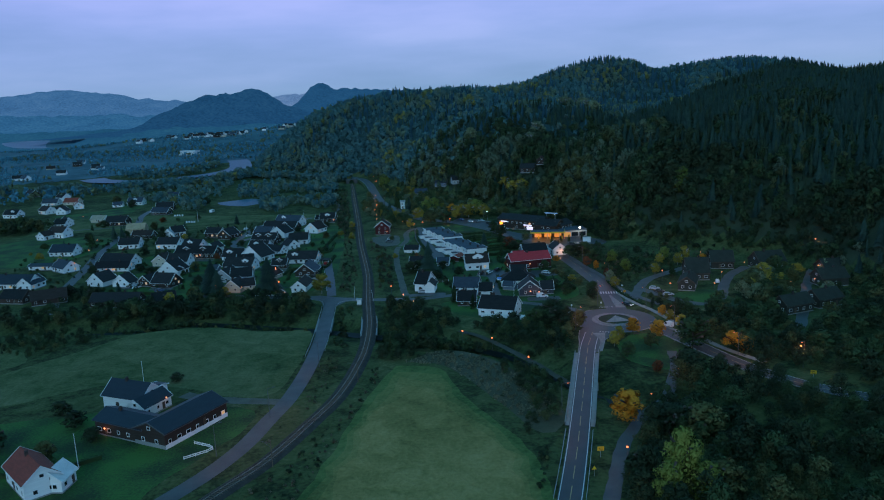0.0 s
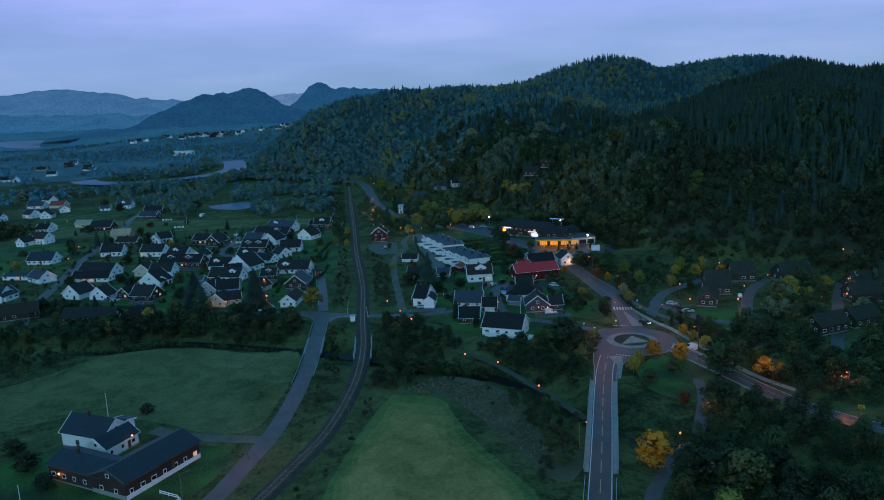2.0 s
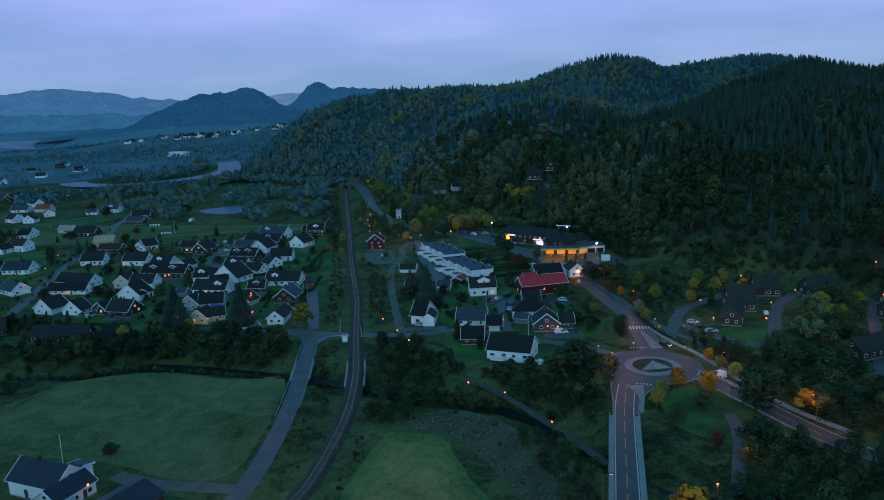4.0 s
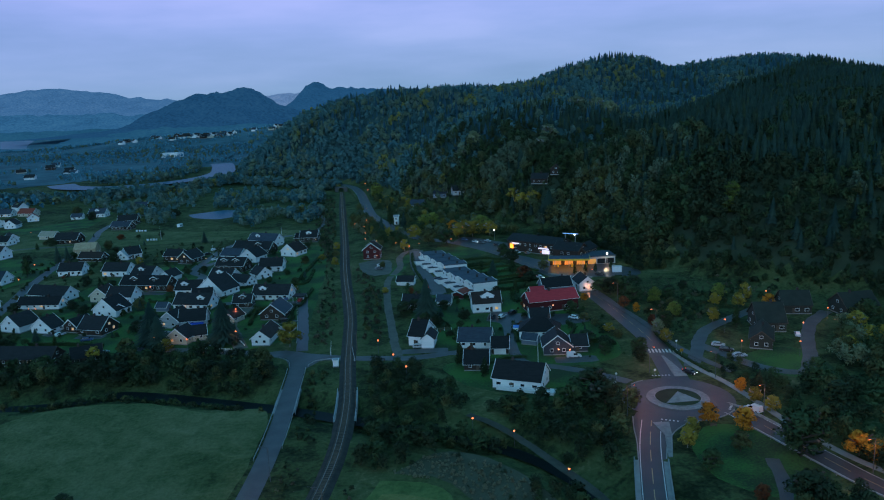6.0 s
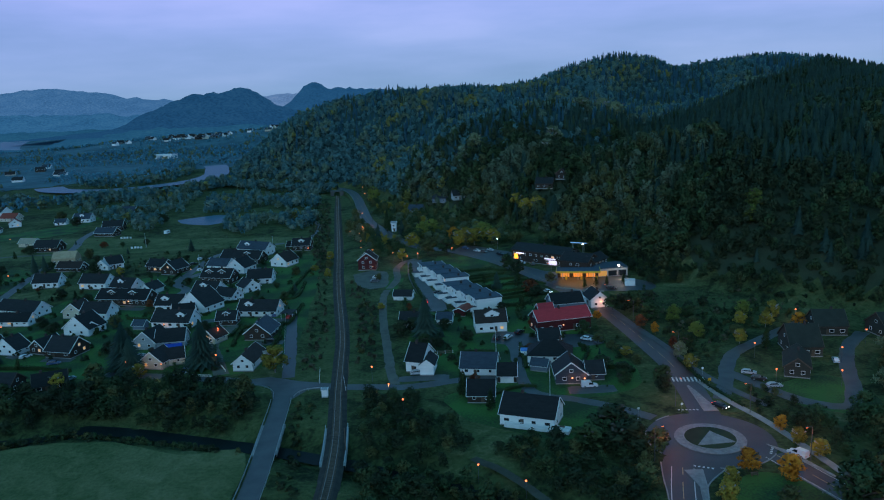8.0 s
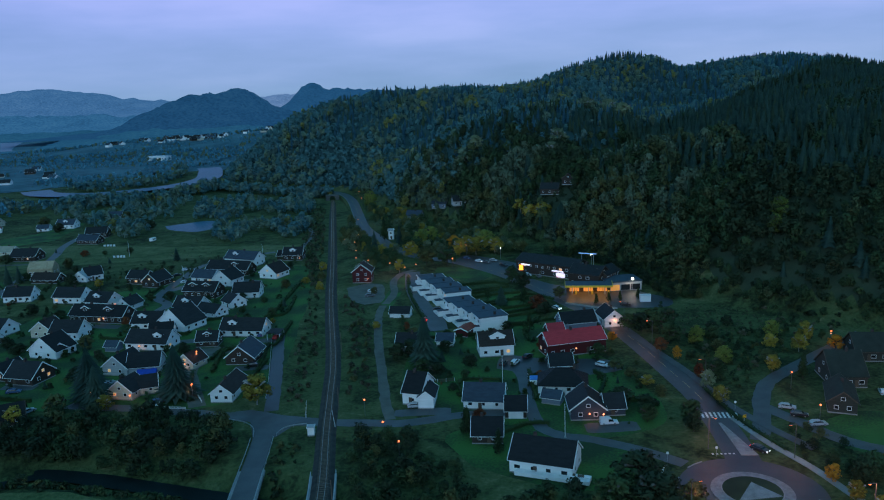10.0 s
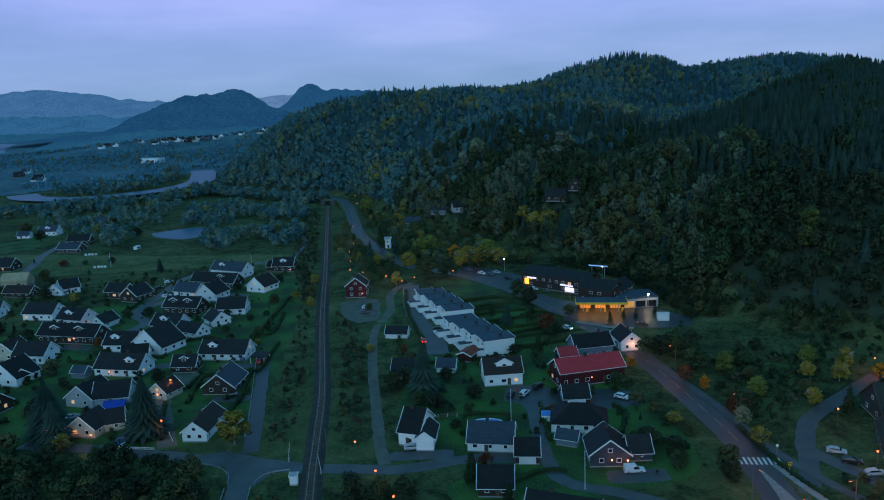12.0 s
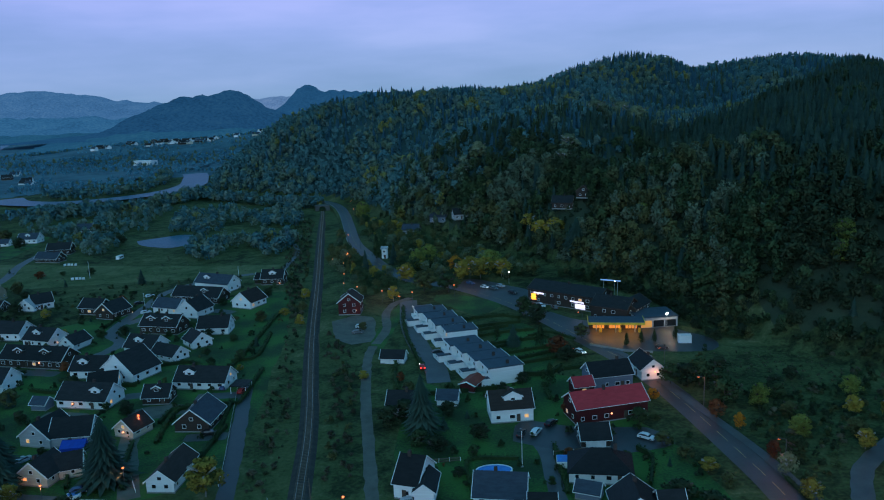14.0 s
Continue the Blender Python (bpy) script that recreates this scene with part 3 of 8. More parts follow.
patch("junction", [(-62, 339.5), (-52.5, 333), (-49.5, 322), (-43.4, 322), (-40, 328.5), (-33, 330), (-33, 333), (-44, 336.5), (-54, 341.5)], M_ASPHALT_OLD, "worn asphalt junction before a level crossing", 0.058, "road", rag=0.1)
patch("road_mouth", [(47.2, 246), (49.4, 256), (51, 265), (54, 274), (62, 272), (66, 267), (60, 260), (56.2, 253.6), (53.4, 246)], M_ASPHALT, "dark asphalt where the main road widens into the roundabout", 0.066, "road", rag=0.1)
road("drive", [(58, 296), (50, 304), (40, 311), (29, 317), (26.5, 330), (27, 346), (27.5, 360), (24, 370)], 4.0, M_ASPHALT_OLD, "narrow asphalt drive between gardens", 0.045)
road("gravel_path", [(-13, 330), (-15, 343), (-17, 366), (-20, 396), (-22, 434), (-21, 450)], 3.2, M_GRAVEL, "pale rutted gravel track beside the railway", 0.045)
road("drive", [(-9, 512), (-8, 476), (-4, 446), (1, 424), (2, 410)], 7.5, M_ASPHALT_OLD, "worn asphalt access road before the terraced houses", 0.045)
road("drive", [(-20, 452), (-17, 470), (-18, 492), (-15, 508), (-8, 516)], 3.6, M_GRAVEL, "curving gravel drive", 0.05)
road("village_lane", [(-48, 340), (-51, 362), (-55, 388), (-59.5, 417)], 4.2, M_ASPHALT, "narrow asphalt lane along a garden wall", 0.05)
road("village_lane", [(-71, 346), (-78, 364), (-84, 384), (-82, 398), (-78, 402)], 5.0, M_GRAVEL, "gravel lane between garden hedges", 0.05)
road("village_lane", [(-138, 440), (-124, 452), (-119.5, 468), (-129, 484), (-128.5, 520), (-127, 550), (-112, 572), (-92, 582)], 4.6, M_ASPHALT_OLD, "narrow asphalt village lane", 0.05)
road("village_road", [(-172, 330), (-186, 372), (-198, 426), (-207, 462), (-216, 510), (-224, 556), (-232, 600), (-243, 640), (-246, 690), (-236, 720)], 5.0, M_ASPHALT_OLD, "grey asphalt village road between gardens", 0.05)
road("village_lane", [(-290, 566), (-262, 578), (-226, 578)], 4.0, M_GRAVEL, "gravel lane to scattered houses", 0.045)
road("side_road", [(130, 262), (142, 284), (152, 303), (162, 322), (181, 355), (187, 375)], 4.2, M_ASPHALT_OLD, "asphalt lane climbing past brown terraced houses", 0.05)
road("side_road", [(80, 306), (86, 318), (91, 330), (98.5, 343), (115, 357), (134, 372), (150, 384)], 4.6, M_ASPHALT_OLD, "narrow asphalt lane below the wooded slope", 0.05)
road("side_road", [(90, 326), (95, 315), (101, 303), (111, 297), (119, 308), (126, 324), (137, 344), (150, 358)], 4.6, M_ASPHALT_OLD, "asphalt yard lane between brown terraced houses", 0.055)
road("footpath", [(31, 140), (36, 152), (44, 175), (54, 193), (65, 207), (75, 231), (78, 244)], 3.2, M_ASPHALT_OLD, "asphalt footpath below the bridge", 0.045)
road("footpath", [(8, 278), (17, 267), (30, 241), (39, 219)], 2.4, M_DIRT, "trodden dirt footpath beside the stream", 0.045)
road("farm_drive", [(-47, 216), (-58, 218), (-70, 221), (-80, 226)], 4.5, M_GRAVEL, "gravel farm drive", 0.045)
road("footpath", [(-78, 588), (-78, 640), (-92, 690), (-100, 730)], 3.0, M_ASPHALT_OLD, "footpath leading out of the village", 0.045)
patch("gravel_yard", [(-40, 484), (-36, 462), (-29, 453), (-22, 455), (-21, 470), (-24, 488), (-30, 492)], M_GRAVEL, "grey gravel yard before the red house", 0.055)
patch("forecourt", [(50, 450), (56, 440), (74, 430), (96, 428), (100, 440), (92, 452), (88, 462), (60, 470), (46, 486)], M_ASPHALT, "dark asphalt forecourt of a filling station", 0.052)
patch("car_park", [(14, 536), (34, 506), (50, 494), (56, 500), (46, 520), (30, 540), (20, 548)], M_ASPHALT, "asphalt car park before the shops", 0.052)
patch("gravel_yard", [(20, 366), (24, 378), (40, 372), (56, 370), (60, 360), (46, 356), (30, 360)], M_ASPHALT, "dark asphalt yard below the red barn", 0.05)
patch("gravel_yard", [(-92, 398), (-86, 402), (-74, 402), (-72, 396), (-84, 392)], M_GRAVEL, "gravel turning place by garages", 0.055)


def disc(shape, cx, cy, r0, r1, z, n=64, thick=0.0):
    k = len(shape.v)
    for i in range(n):
        a = 2 * math.pi * i / n
        for r in (r0, r1):
            shape.v.append((cx + r * math.cos(a), cy + r * math.sin(a), z))
        if thick:
            for r in (r0, r1):
                shape.v.append((cx + r * math.cos(a), cy + r * math.sin(a), z - thick))
    w = 4 if thick else 2
    for i in range(n):
        a, b = k + i * w, k + (i + 1) % n * w
        shape.f.append((a, a + 1, b + 1, b))
        if thick:
            shape.f += [(a + 1, a + 3, b + 3, b + 1), (a, b, b + 2, a + 2)]
    return shape


tagged(part("roundabout_road", disc(Shape(), *ROUND, 0, 15.6, 0.075, 96), M_ASPHALT), "dark asphalt ring road of a roundabout", "road", kind="structure")
island = thing("roundabout_island", *ROUND, 0.08, 0, "round traffic island with a pale stone ring and clipped planting", "traffic island")
part("stone_ring", disc(Shape(), 0, 0, 6.4, 8.7, 0.16, 64, 0.2), M_STONE, island, "pale paving stone ring")
part("kerb", disc(Shape(), 0, 0, 6.2, 6.5, 0.3, 64, 0.3), M_CONCRETE, island)
part("paved_wedge", Shape().add([(0.6, 2.2, 1.1), (-4.6, -4.1, 0.44), (5.2, -3.3, 0.44), (0.6, 2.2, 0.1), (-4.6, -4.1, 0.05), (5.2, -3.3, 0.05)], [(0, 1, 2), (0, 3, 4, 1), (1, 4, 5, 2), (2, 5, 3, 0)]), M_STONE, island, "sloping grey stone wedge")
part("planting", disc(Shape(), 0, 0, 0, 6.25, 0.36, 40), F_BUSH, island, "low dark green planting")


# ---- trees ----
def spruce_template(seed, tiers=8, spikes=7, height=1.0, width=0.19):
    rng = np.random.default_rng(seed)
    v, f = [], []
    for k in range(tiers):
        t = k / tiers
        z0 = height * (0.06 + 0.94 * t)
        top = min(height, z0 + height * 1.7 / tiers)
        r = width * (1 - t) ** 0.85 * rng.uniform(0.85, 1.15)
        a0 = rng.uniform(0, 6.28)
        c = len(v)
        v.append((0, 0, top))
        n = spikes * 2
        for i in range(n):
            a = a0 + 2 * math.pi * i / n
            rr = r * (rng.uniform(0.85, 1.2) if i % 2 == 0 else rng.uniform(0.5, 0.65))
            v.append((rr * math.cos(a), rr * math.sin(a), z0 - (0.03 if i % 2 == 0 else -0.02) * height + rng.uniform(-0.01, 0.01)))
        f += [(c, c + 1 + i, c + 1 + (i + 1) % n) for i in range(n)]
    v = np.array(v)
    nrm = v * (1, 1, 0) / width * 1.3 + (0, 0, 0.55)
    return v, np.array(f), nrm / np.linalg.norm(nrm, axis=1)[:, None]


def leafy_template(seed, cards=150, lumps=9, width=0.36, base=0.12, size=0.1, lump=(0.10, 0.20)):
    """A crown of leaf clumps round several lumps, uneven and with gaps."""
    rng = np.random.default_rng(seed)
    centres = []
    for k in range(lumps):
        t = rng.uniform(0, 1) ** 0.8
        r = width * (1 - (2 * t - 0.85) ** 2 * 0.6) * rng.uniform(0.15, 0.75)
        a = rng.uniform(0, 6.28)
        centres.append((r * math.cos(a), r * math.sin(a), base + 0.12 + (0.86 - base - 0.14) * t, rng.uniform(*lump)))
    v, f, nrm = [], [], []
    for k in range(cards):
        cx, cy, cz, r = centres[k % lumps]
        d = rng.normal(size=3)
        d[2] += 0.25
        d /= np.linalg.norm(d)
        p = np.array((cx, cy, cz)) + d * r * rng.uniform(0.7, 1.1) * np.array((1.1, 1.1, 0.9))
        n = d + rng.normal(size=3) * 0.55
        n /= np.linalg.norm(n)
        u = np.cross(n, (0.3, 0.2, 1))
        u /= np.linalg.norm(u)
        w = np.cross(n, u)
        s = size * rng.uniform(0.6, 1.25)
        a = rng.uniform(0, 6.28)
        c = len(v)
        for q in range(3):
            b = a + q * 2.094 + rng.uniform(-0.4, 0.4)
            v.append(p + s * (u * math.cos(b) + w * math.sin(b)))
            q_out = d * 0.75 + (v[-1] - np.array((0, 0, base + 0.3))) * 1.1 + rng.normal(size=3) * 0.12
            nrm.append(q_out / np.linalg.norm(q_out))
        f.append((c, c + 1, c + 2) if np.cross(v[c + 1] - v[c], v[c + 2] - v[c]) @ d > 0 else (c, c + 2, c + 1))
    return np.array(v), np.array(f), np.array(nrm)


def scatter(name, templates, places, heights, mat, label, category, wide=1.0):
    """Many trees of one kind as one mesh."""
    rng = np.random.default_rng(len(places) + 7)
    verts, tris, normals, k = [], [], [], 0
    for (x, y, z), h in zip(places, heights):
        v, f, nrm = templates[rng.integers(len(templates))]
        a, s = rng.uniform(0, 6.28), h * wide * rng.uniform(0.72, 1.25)
        c, q = math.cos(a) * s, math.sin(a) * s
        lean = rng.normal(0, 0.02, 2)
        verts.append(np.stack([x + v[:, 0] * c - v[:, 1] * q + lean[0] * h * v[:, 2], y + v[:, 0] * q + v[:, 1] * c + lean[1] * h * v[:, 2], z + v[:, 2] * h], -1))
        ca, sa = math.cos(a), math.sin(a)
        normals.append(np.stack([nrm[:, 0] * ca - nrm[:, 1] * sa, nrm[:, 0] * sa + nrm[:, 1] * ca, nrm[:, 2]], -1))
        tris.append(f + k)
        k += len(v)
    if verts:
        ob = new(name, numpy_mesh(name, np.concatenate(verts), np.concatenate(tris), mat, normals=np.concatenate(normals)))
        tagged(ob, label, category, kind="stuff")


SPRUCES = [spruce_template(s, 7, 5) for s in range(5)]
MID_SPRUCES = [spruce_template(s, 7, 5, width=0.17) for s in range(5, 10)]
MID_LEAFY = [leafy_template(s, 120, 11, size=0.1) for s in range(50, 56)]
SLIM = [spruce_template(s, 6, 5, width=0.13) for s in range(20, 24)]
LEAFY = [leafy_template(s, 300, 16, size=0.062) for s in range(60, 66)]
NEAR_LEAFY = [leafy_template(s, 560, 24, 0.42, 0.0, 0.046, (0.08, 0.17)) for s in range(90, 95)]
FINE_LEAFY = [leafy_template(s, 1150, 34, 0.42, 0.0, 0.030, (0.07, 0.15)) for s in range(100, 104)]
FAR_LEAFY = [leafy_template(s, 46, 6, 0.4, 0.1, 0.17) for s in range(70, 74)]
BUSHES = [leafy_template(s, 120, 9, 0.75, -0.1, 0.15) for s in range(80, 84)]


def spread(poly, gap, seed, keep=None):
    """Jittered places inside a polygon, on the ground."""
    rng = np.random.default_rng(seed)
    px, py = [p[0] for p in poly], [p[1] for p in poly]
    gx, gy = np.meshgrid(np.arange(min(px), max(px), gap), np.arange(min(py), max(py), gap))
    x, y = gx.ravel() + rng.uniform(-0.5, 0.5, gx.size) * gap, gy.ravel() + rng.uniform(-0.5, 0.5, gx.size) * gap
    ok = inside(x, y, poly)
    if keep is not None:
        ok &= keep(x, y)
    x, y = x[ok], y[ok]
    return np.stack([x, y, ground_z(x, y) - 0.2], -1), rng


def front_ridge(x, y):
    """The dark ridge before the mountain, which keeps the colours without haze."""
    return (y - 700 < (x - 150) * 1.04) & (x > 120)


def plant_forest():
    """The wooded mountain: dark spruce with leafy trees along its foot and in stripes up its side."""
    poly = [(90, 90), (620, 90), (620, 700), (720, 1500), (-250, 1500), (-250, 880), (-60, 700), (0, 620), (60, 540)]

    def keep(x, y):
        d = hill_side(x, y)
        seen = ~((x > 420) & (y < 600))
        open_ground = (np.hypot(x - 78, (y - 585) * 0.7) < 9) | (np.hypot(x - 16, (y - 660) * 0.6) < 9)
        return ~open_ground & (d > 2) & (x < 0.62 * y + 8) & (y < 1190) & seen & ((d < 420) | ((y > 700) & (d < 640)))

    for part_no, (gap, near) in enumerate(((4.7, True), (5.9, False))):
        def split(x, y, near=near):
            # haze-tinted colours take over gradually with distance
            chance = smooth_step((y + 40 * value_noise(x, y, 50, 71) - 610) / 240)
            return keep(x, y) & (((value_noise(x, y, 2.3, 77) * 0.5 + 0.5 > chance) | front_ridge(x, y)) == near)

        p, rng = spread(poly, gap, 11 + part_no, split)
        d = hill_side(p[:, 0], p[:, 1])
        px, py = p[:, 0], p[:, 1]
        dark_side = smooth_step((px - 105) / 50) * front_ridge(px, py)
        leaf = value_noise(px, py, 60, 5) * 0.5 + value_noise(px, py, 22, 6) * 0.45 + rng.uniform(-0.4, 0.4, len(p)) + 0.75 * np.exp(-d / 45) + (0.10 if near else 0.24) - 0.26 * dark_side
        # autumn colours stand in groves: dark, dull green, olive, pale, yellow
        hue = value_noise(px, py, 45, 25) * 0.6 + value_noise(px, py, 17, 26) * 0.35 + rng.normal(0, 0.22, len(p)) - 0.25 * dark_side + 0.10 * np.exp(-d / 30)
        hue = np.where((np.hypot((px - 158) / 26, (py - 742) / 24) < 1) | (np.hypot((px - 60) / 16, (py - 640) / 22) < 1), 0.55, hue)
        leafy_kind = np.digitize(hue, (-0.25, 0.16, 0.44, 0.70)) if near else np.digitize(hue, (0.10, 0.40, 0.66))
        kind = np.where(leaf > 0.22, leafy_kind, 5 + (rng.uniform(size=len(p)) < 0.3))
        h = np.where(kind < 5, rng.uniform(6, 11.5, len(p)), rng.uniform(6, 14, len(p)))
        h = h * np.where((d < 12) & (py < 450), 0.7, 1.0) * np.where((kind < 5) & (d < 70) & (py > 450), 1.2, 1.0)
        leaves = ((F_BUSH, "dark leafy trees on a wooded slope"), (F_GREEN, "dull green trees on a wooded slope"), (F_HILLOLIVE, "olive autumn trees on a wooded slope"), (F_HILLPALE, "grey-green birches on a wooded slope"), (F_OLIVE, "yellow autumn trees on a wooded slope"))
        # trees on the mountain behind get leaves and needles with haze in the colour
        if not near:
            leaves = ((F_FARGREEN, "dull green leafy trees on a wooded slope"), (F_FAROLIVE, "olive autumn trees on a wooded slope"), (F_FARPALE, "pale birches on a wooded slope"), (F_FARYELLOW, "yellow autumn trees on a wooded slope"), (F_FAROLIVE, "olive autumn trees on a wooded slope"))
        for k, (mat, label, temps) in enumerate([(*q, LEAFY if near else MID_LEAFY) for q in leaves] + [(F_SPRUCE if near else F_HAZESPRUCE, "dark spruce forest on a mountain side", SPRUCES if near else MID_SPRUCES), (F_PINE, "dark pine forest on a mountain side", SLIM)]):
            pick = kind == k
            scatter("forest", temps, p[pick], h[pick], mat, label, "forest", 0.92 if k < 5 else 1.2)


plant_forest()


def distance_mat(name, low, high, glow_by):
    """Far wooded slopes with the haze of distance painted in as a blue glow."""
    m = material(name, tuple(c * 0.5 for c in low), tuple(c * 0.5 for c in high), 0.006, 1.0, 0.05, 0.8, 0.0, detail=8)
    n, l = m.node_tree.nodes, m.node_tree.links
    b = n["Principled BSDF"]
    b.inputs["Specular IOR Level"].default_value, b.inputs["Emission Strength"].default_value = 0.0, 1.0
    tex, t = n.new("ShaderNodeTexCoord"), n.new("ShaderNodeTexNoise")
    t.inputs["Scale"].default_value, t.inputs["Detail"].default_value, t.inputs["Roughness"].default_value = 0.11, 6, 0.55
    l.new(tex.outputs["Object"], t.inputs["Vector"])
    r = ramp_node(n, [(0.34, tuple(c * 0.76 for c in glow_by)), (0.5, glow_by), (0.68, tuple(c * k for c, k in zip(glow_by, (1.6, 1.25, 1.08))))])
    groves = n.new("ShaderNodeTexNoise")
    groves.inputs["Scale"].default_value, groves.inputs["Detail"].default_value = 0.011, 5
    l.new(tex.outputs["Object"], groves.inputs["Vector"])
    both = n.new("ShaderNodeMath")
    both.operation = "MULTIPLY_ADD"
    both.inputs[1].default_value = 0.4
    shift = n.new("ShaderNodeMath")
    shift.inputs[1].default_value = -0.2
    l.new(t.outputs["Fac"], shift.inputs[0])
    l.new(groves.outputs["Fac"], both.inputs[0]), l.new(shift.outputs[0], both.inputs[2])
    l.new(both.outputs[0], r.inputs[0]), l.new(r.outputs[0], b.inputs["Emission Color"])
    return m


def far_hill(name, humps, spacing, mat, label, base=0.0, fuzz=15.0):
    """A wooded hill on the skyline from a few humps (x, y, rx, ry, height)."""
    x0, x1 = min(h[0] - 2.2 * h[2] for h in humps), max(h[0] + 2.2 * h[2] for h in humps)
    y0, y1 = min(h[1] - 2.2 * h[3] for h in humps), max(h[1] + 1.2 * h[3] for h in humps)
    xs, ys = np.arange(x0, x1, spacing), np.arange(y0, min(y1, 4750), spacing * 1.5)
    gx, gy = np.meshgrid(xs, ys)
    top = sum(bump(gx, gy, *h) for h in humps)
    top = top + value_noise(gx, gy, 130, 9) * 0.07 * top + (value_noise(gx, gy, spacing * 1.3, 4) + value_noise(gx, gy, spacing * 3.1, 14)) * fuzz * 0.5 * np.clip(top / 30, 0, 1)
    verts = np.stack([gx, gy, base + top], -1).reshape(-1, 3)
    nx, ny = len(xs), len(ys)
    i = (np.arange(ny - 1)[:, None] * nx + np.arange(nx - 1)[None]).ravel()
    ob = new(name, numpy_mesh(name, verts, np.stack([i, i + 1, i + nx + 1, i + nx], -1), mat, smooth=True))
    tagged(ob, label, "hill", kind="backdrop")


# emission colours stand in for haze; the farthest ridges glow palest
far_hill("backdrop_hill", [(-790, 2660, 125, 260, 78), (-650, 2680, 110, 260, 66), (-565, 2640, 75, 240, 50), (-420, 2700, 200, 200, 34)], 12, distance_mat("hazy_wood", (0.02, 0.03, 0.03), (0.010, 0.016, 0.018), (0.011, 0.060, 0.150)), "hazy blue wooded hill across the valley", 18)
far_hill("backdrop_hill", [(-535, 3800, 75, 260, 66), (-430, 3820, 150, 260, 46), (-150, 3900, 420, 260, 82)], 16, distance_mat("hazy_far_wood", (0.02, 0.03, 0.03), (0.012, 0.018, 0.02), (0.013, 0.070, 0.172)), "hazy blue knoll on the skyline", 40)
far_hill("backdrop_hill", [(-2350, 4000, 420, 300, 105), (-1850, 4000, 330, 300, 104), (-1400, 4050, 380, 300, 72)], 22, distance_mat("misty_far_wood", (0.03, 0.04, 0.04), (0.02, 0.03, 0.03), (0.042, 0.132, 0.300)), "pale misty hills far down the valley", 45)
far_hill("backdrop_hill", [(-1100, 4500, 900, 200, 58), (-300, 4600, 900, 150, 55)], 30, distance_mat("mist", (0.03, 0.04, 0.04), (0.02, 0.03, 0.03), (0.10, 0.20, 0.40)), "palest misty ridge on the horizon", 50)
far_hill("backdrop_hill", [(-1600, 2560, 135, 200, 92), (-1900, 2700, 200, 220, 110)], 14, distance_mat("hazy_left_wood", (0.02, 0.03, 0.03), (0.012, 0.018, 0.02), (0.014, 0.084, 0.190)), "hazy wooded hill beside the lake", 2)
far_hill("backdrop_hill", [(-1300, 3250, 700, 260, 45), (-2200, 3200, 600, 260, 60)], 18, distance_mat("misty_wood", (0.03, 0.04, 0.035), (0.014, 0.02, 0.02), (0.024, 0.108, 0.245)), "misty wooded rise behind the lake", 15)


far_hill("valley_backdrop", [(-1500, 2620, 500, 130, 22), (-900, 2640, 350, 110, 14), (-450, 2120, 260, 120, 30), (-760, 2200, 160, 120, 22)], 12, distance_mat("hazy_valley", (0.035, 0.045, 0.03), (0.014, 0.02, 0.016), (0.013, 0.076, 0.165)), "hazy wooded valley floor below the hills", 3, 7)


def woods(poly, gap, seed, low, high, mix, label="", keep=None, temps=None):
    """A wood or thicket of several kinds; mix gives (material, share, name of the kind)."""
    p, rng = spread(poly, gap, seed, lambda x, y: (x < 0.60 * y + 12) & (x > -0.60 * y - 20) & (y > 128) & (True if keep is None else keep(x, y)))
    kind = rng.choice(len(mix), len(p), p=[m[1] for m in mix])
    h = rng.uniform(low, high, len(p))
    for k, (mat, share, words) in enumerate(mix):
        pick = kind == k
        t = temps or (SPRUCES if mat in (F_SPRUCE, F_PINE) else NEAR_LEAFY)
        scatter("thicket" if high < 6 else "wood", t, p[pick], h[pick], mat, f"{words} {label}".strip(), "trees", 1.0 if temps or mat in (F_SPRUCE, F_PINE) else 1.2)


def off_roads(x, y):
    """Places clear of roads, railway and river."""
    ok = np.ones(np.shape(x), bool)
    for line, gap in ((main_line, 6), (north_line, 8), (east_line, 6), (left_line, 5), (cross_line, 5), (rail_line, 5.5)):
        d, _ = line_distance(x, y, [(p.x, p.y) for p in line])
        ok &= d > gap
    for line, gap in ((TERRACE_LANE, 5), ([(137, 276), (137, 283)], 9), ([(152, 280), (152, 289)], 9), ([(170, 308), (170, 319)], 9), ([(110, 312), (114, 326)], 9)):
        ok &= line_distance(x, y, line)[0] > gap
    return ok & (np.hypot(x - 68, y - 282) > 18)


TERRACE_LANE = [(130, 262), (142, 284), (152, 303), (162, 322), (181, 355), (187, 375)]
RAIL = [(-75, 110), (-65, 137), (-53, 161), (-44, 178), (-36, 201), (-31, 218), (-27.8, 240), (-26.3, 262), (-27, 290), (-30, 324), (-32, 350), (-35, 384), (-45, 463), (-55, 556), (-70, 687), (-80, 777), (-84, 810)]
rail_line = spline(RAIL, 2.0)

# valley-bottom mix, made of the leaf colours with haze put in
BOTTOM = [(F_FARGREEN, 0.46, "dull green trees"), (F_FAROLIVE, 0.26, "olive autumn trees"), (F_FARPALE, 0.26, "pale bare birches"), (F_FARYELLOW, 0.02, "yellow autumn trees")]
DARK = [(F_BUSH, 0.55, "dark bushy trees"), (F_GREEN, 0.3, "dull green trees"), (F_OLIVE, 0.15, "olive autumn trees")]
AUTUMN = [(F_GREEN, 0.35, "dull green trees"), (F_OLIVE, 0.35, "olive autumn trees"), (F_PALE, 0.2, "pale bare birches"), (F_YELLOW, 0.1, "yellow autumn trees")]
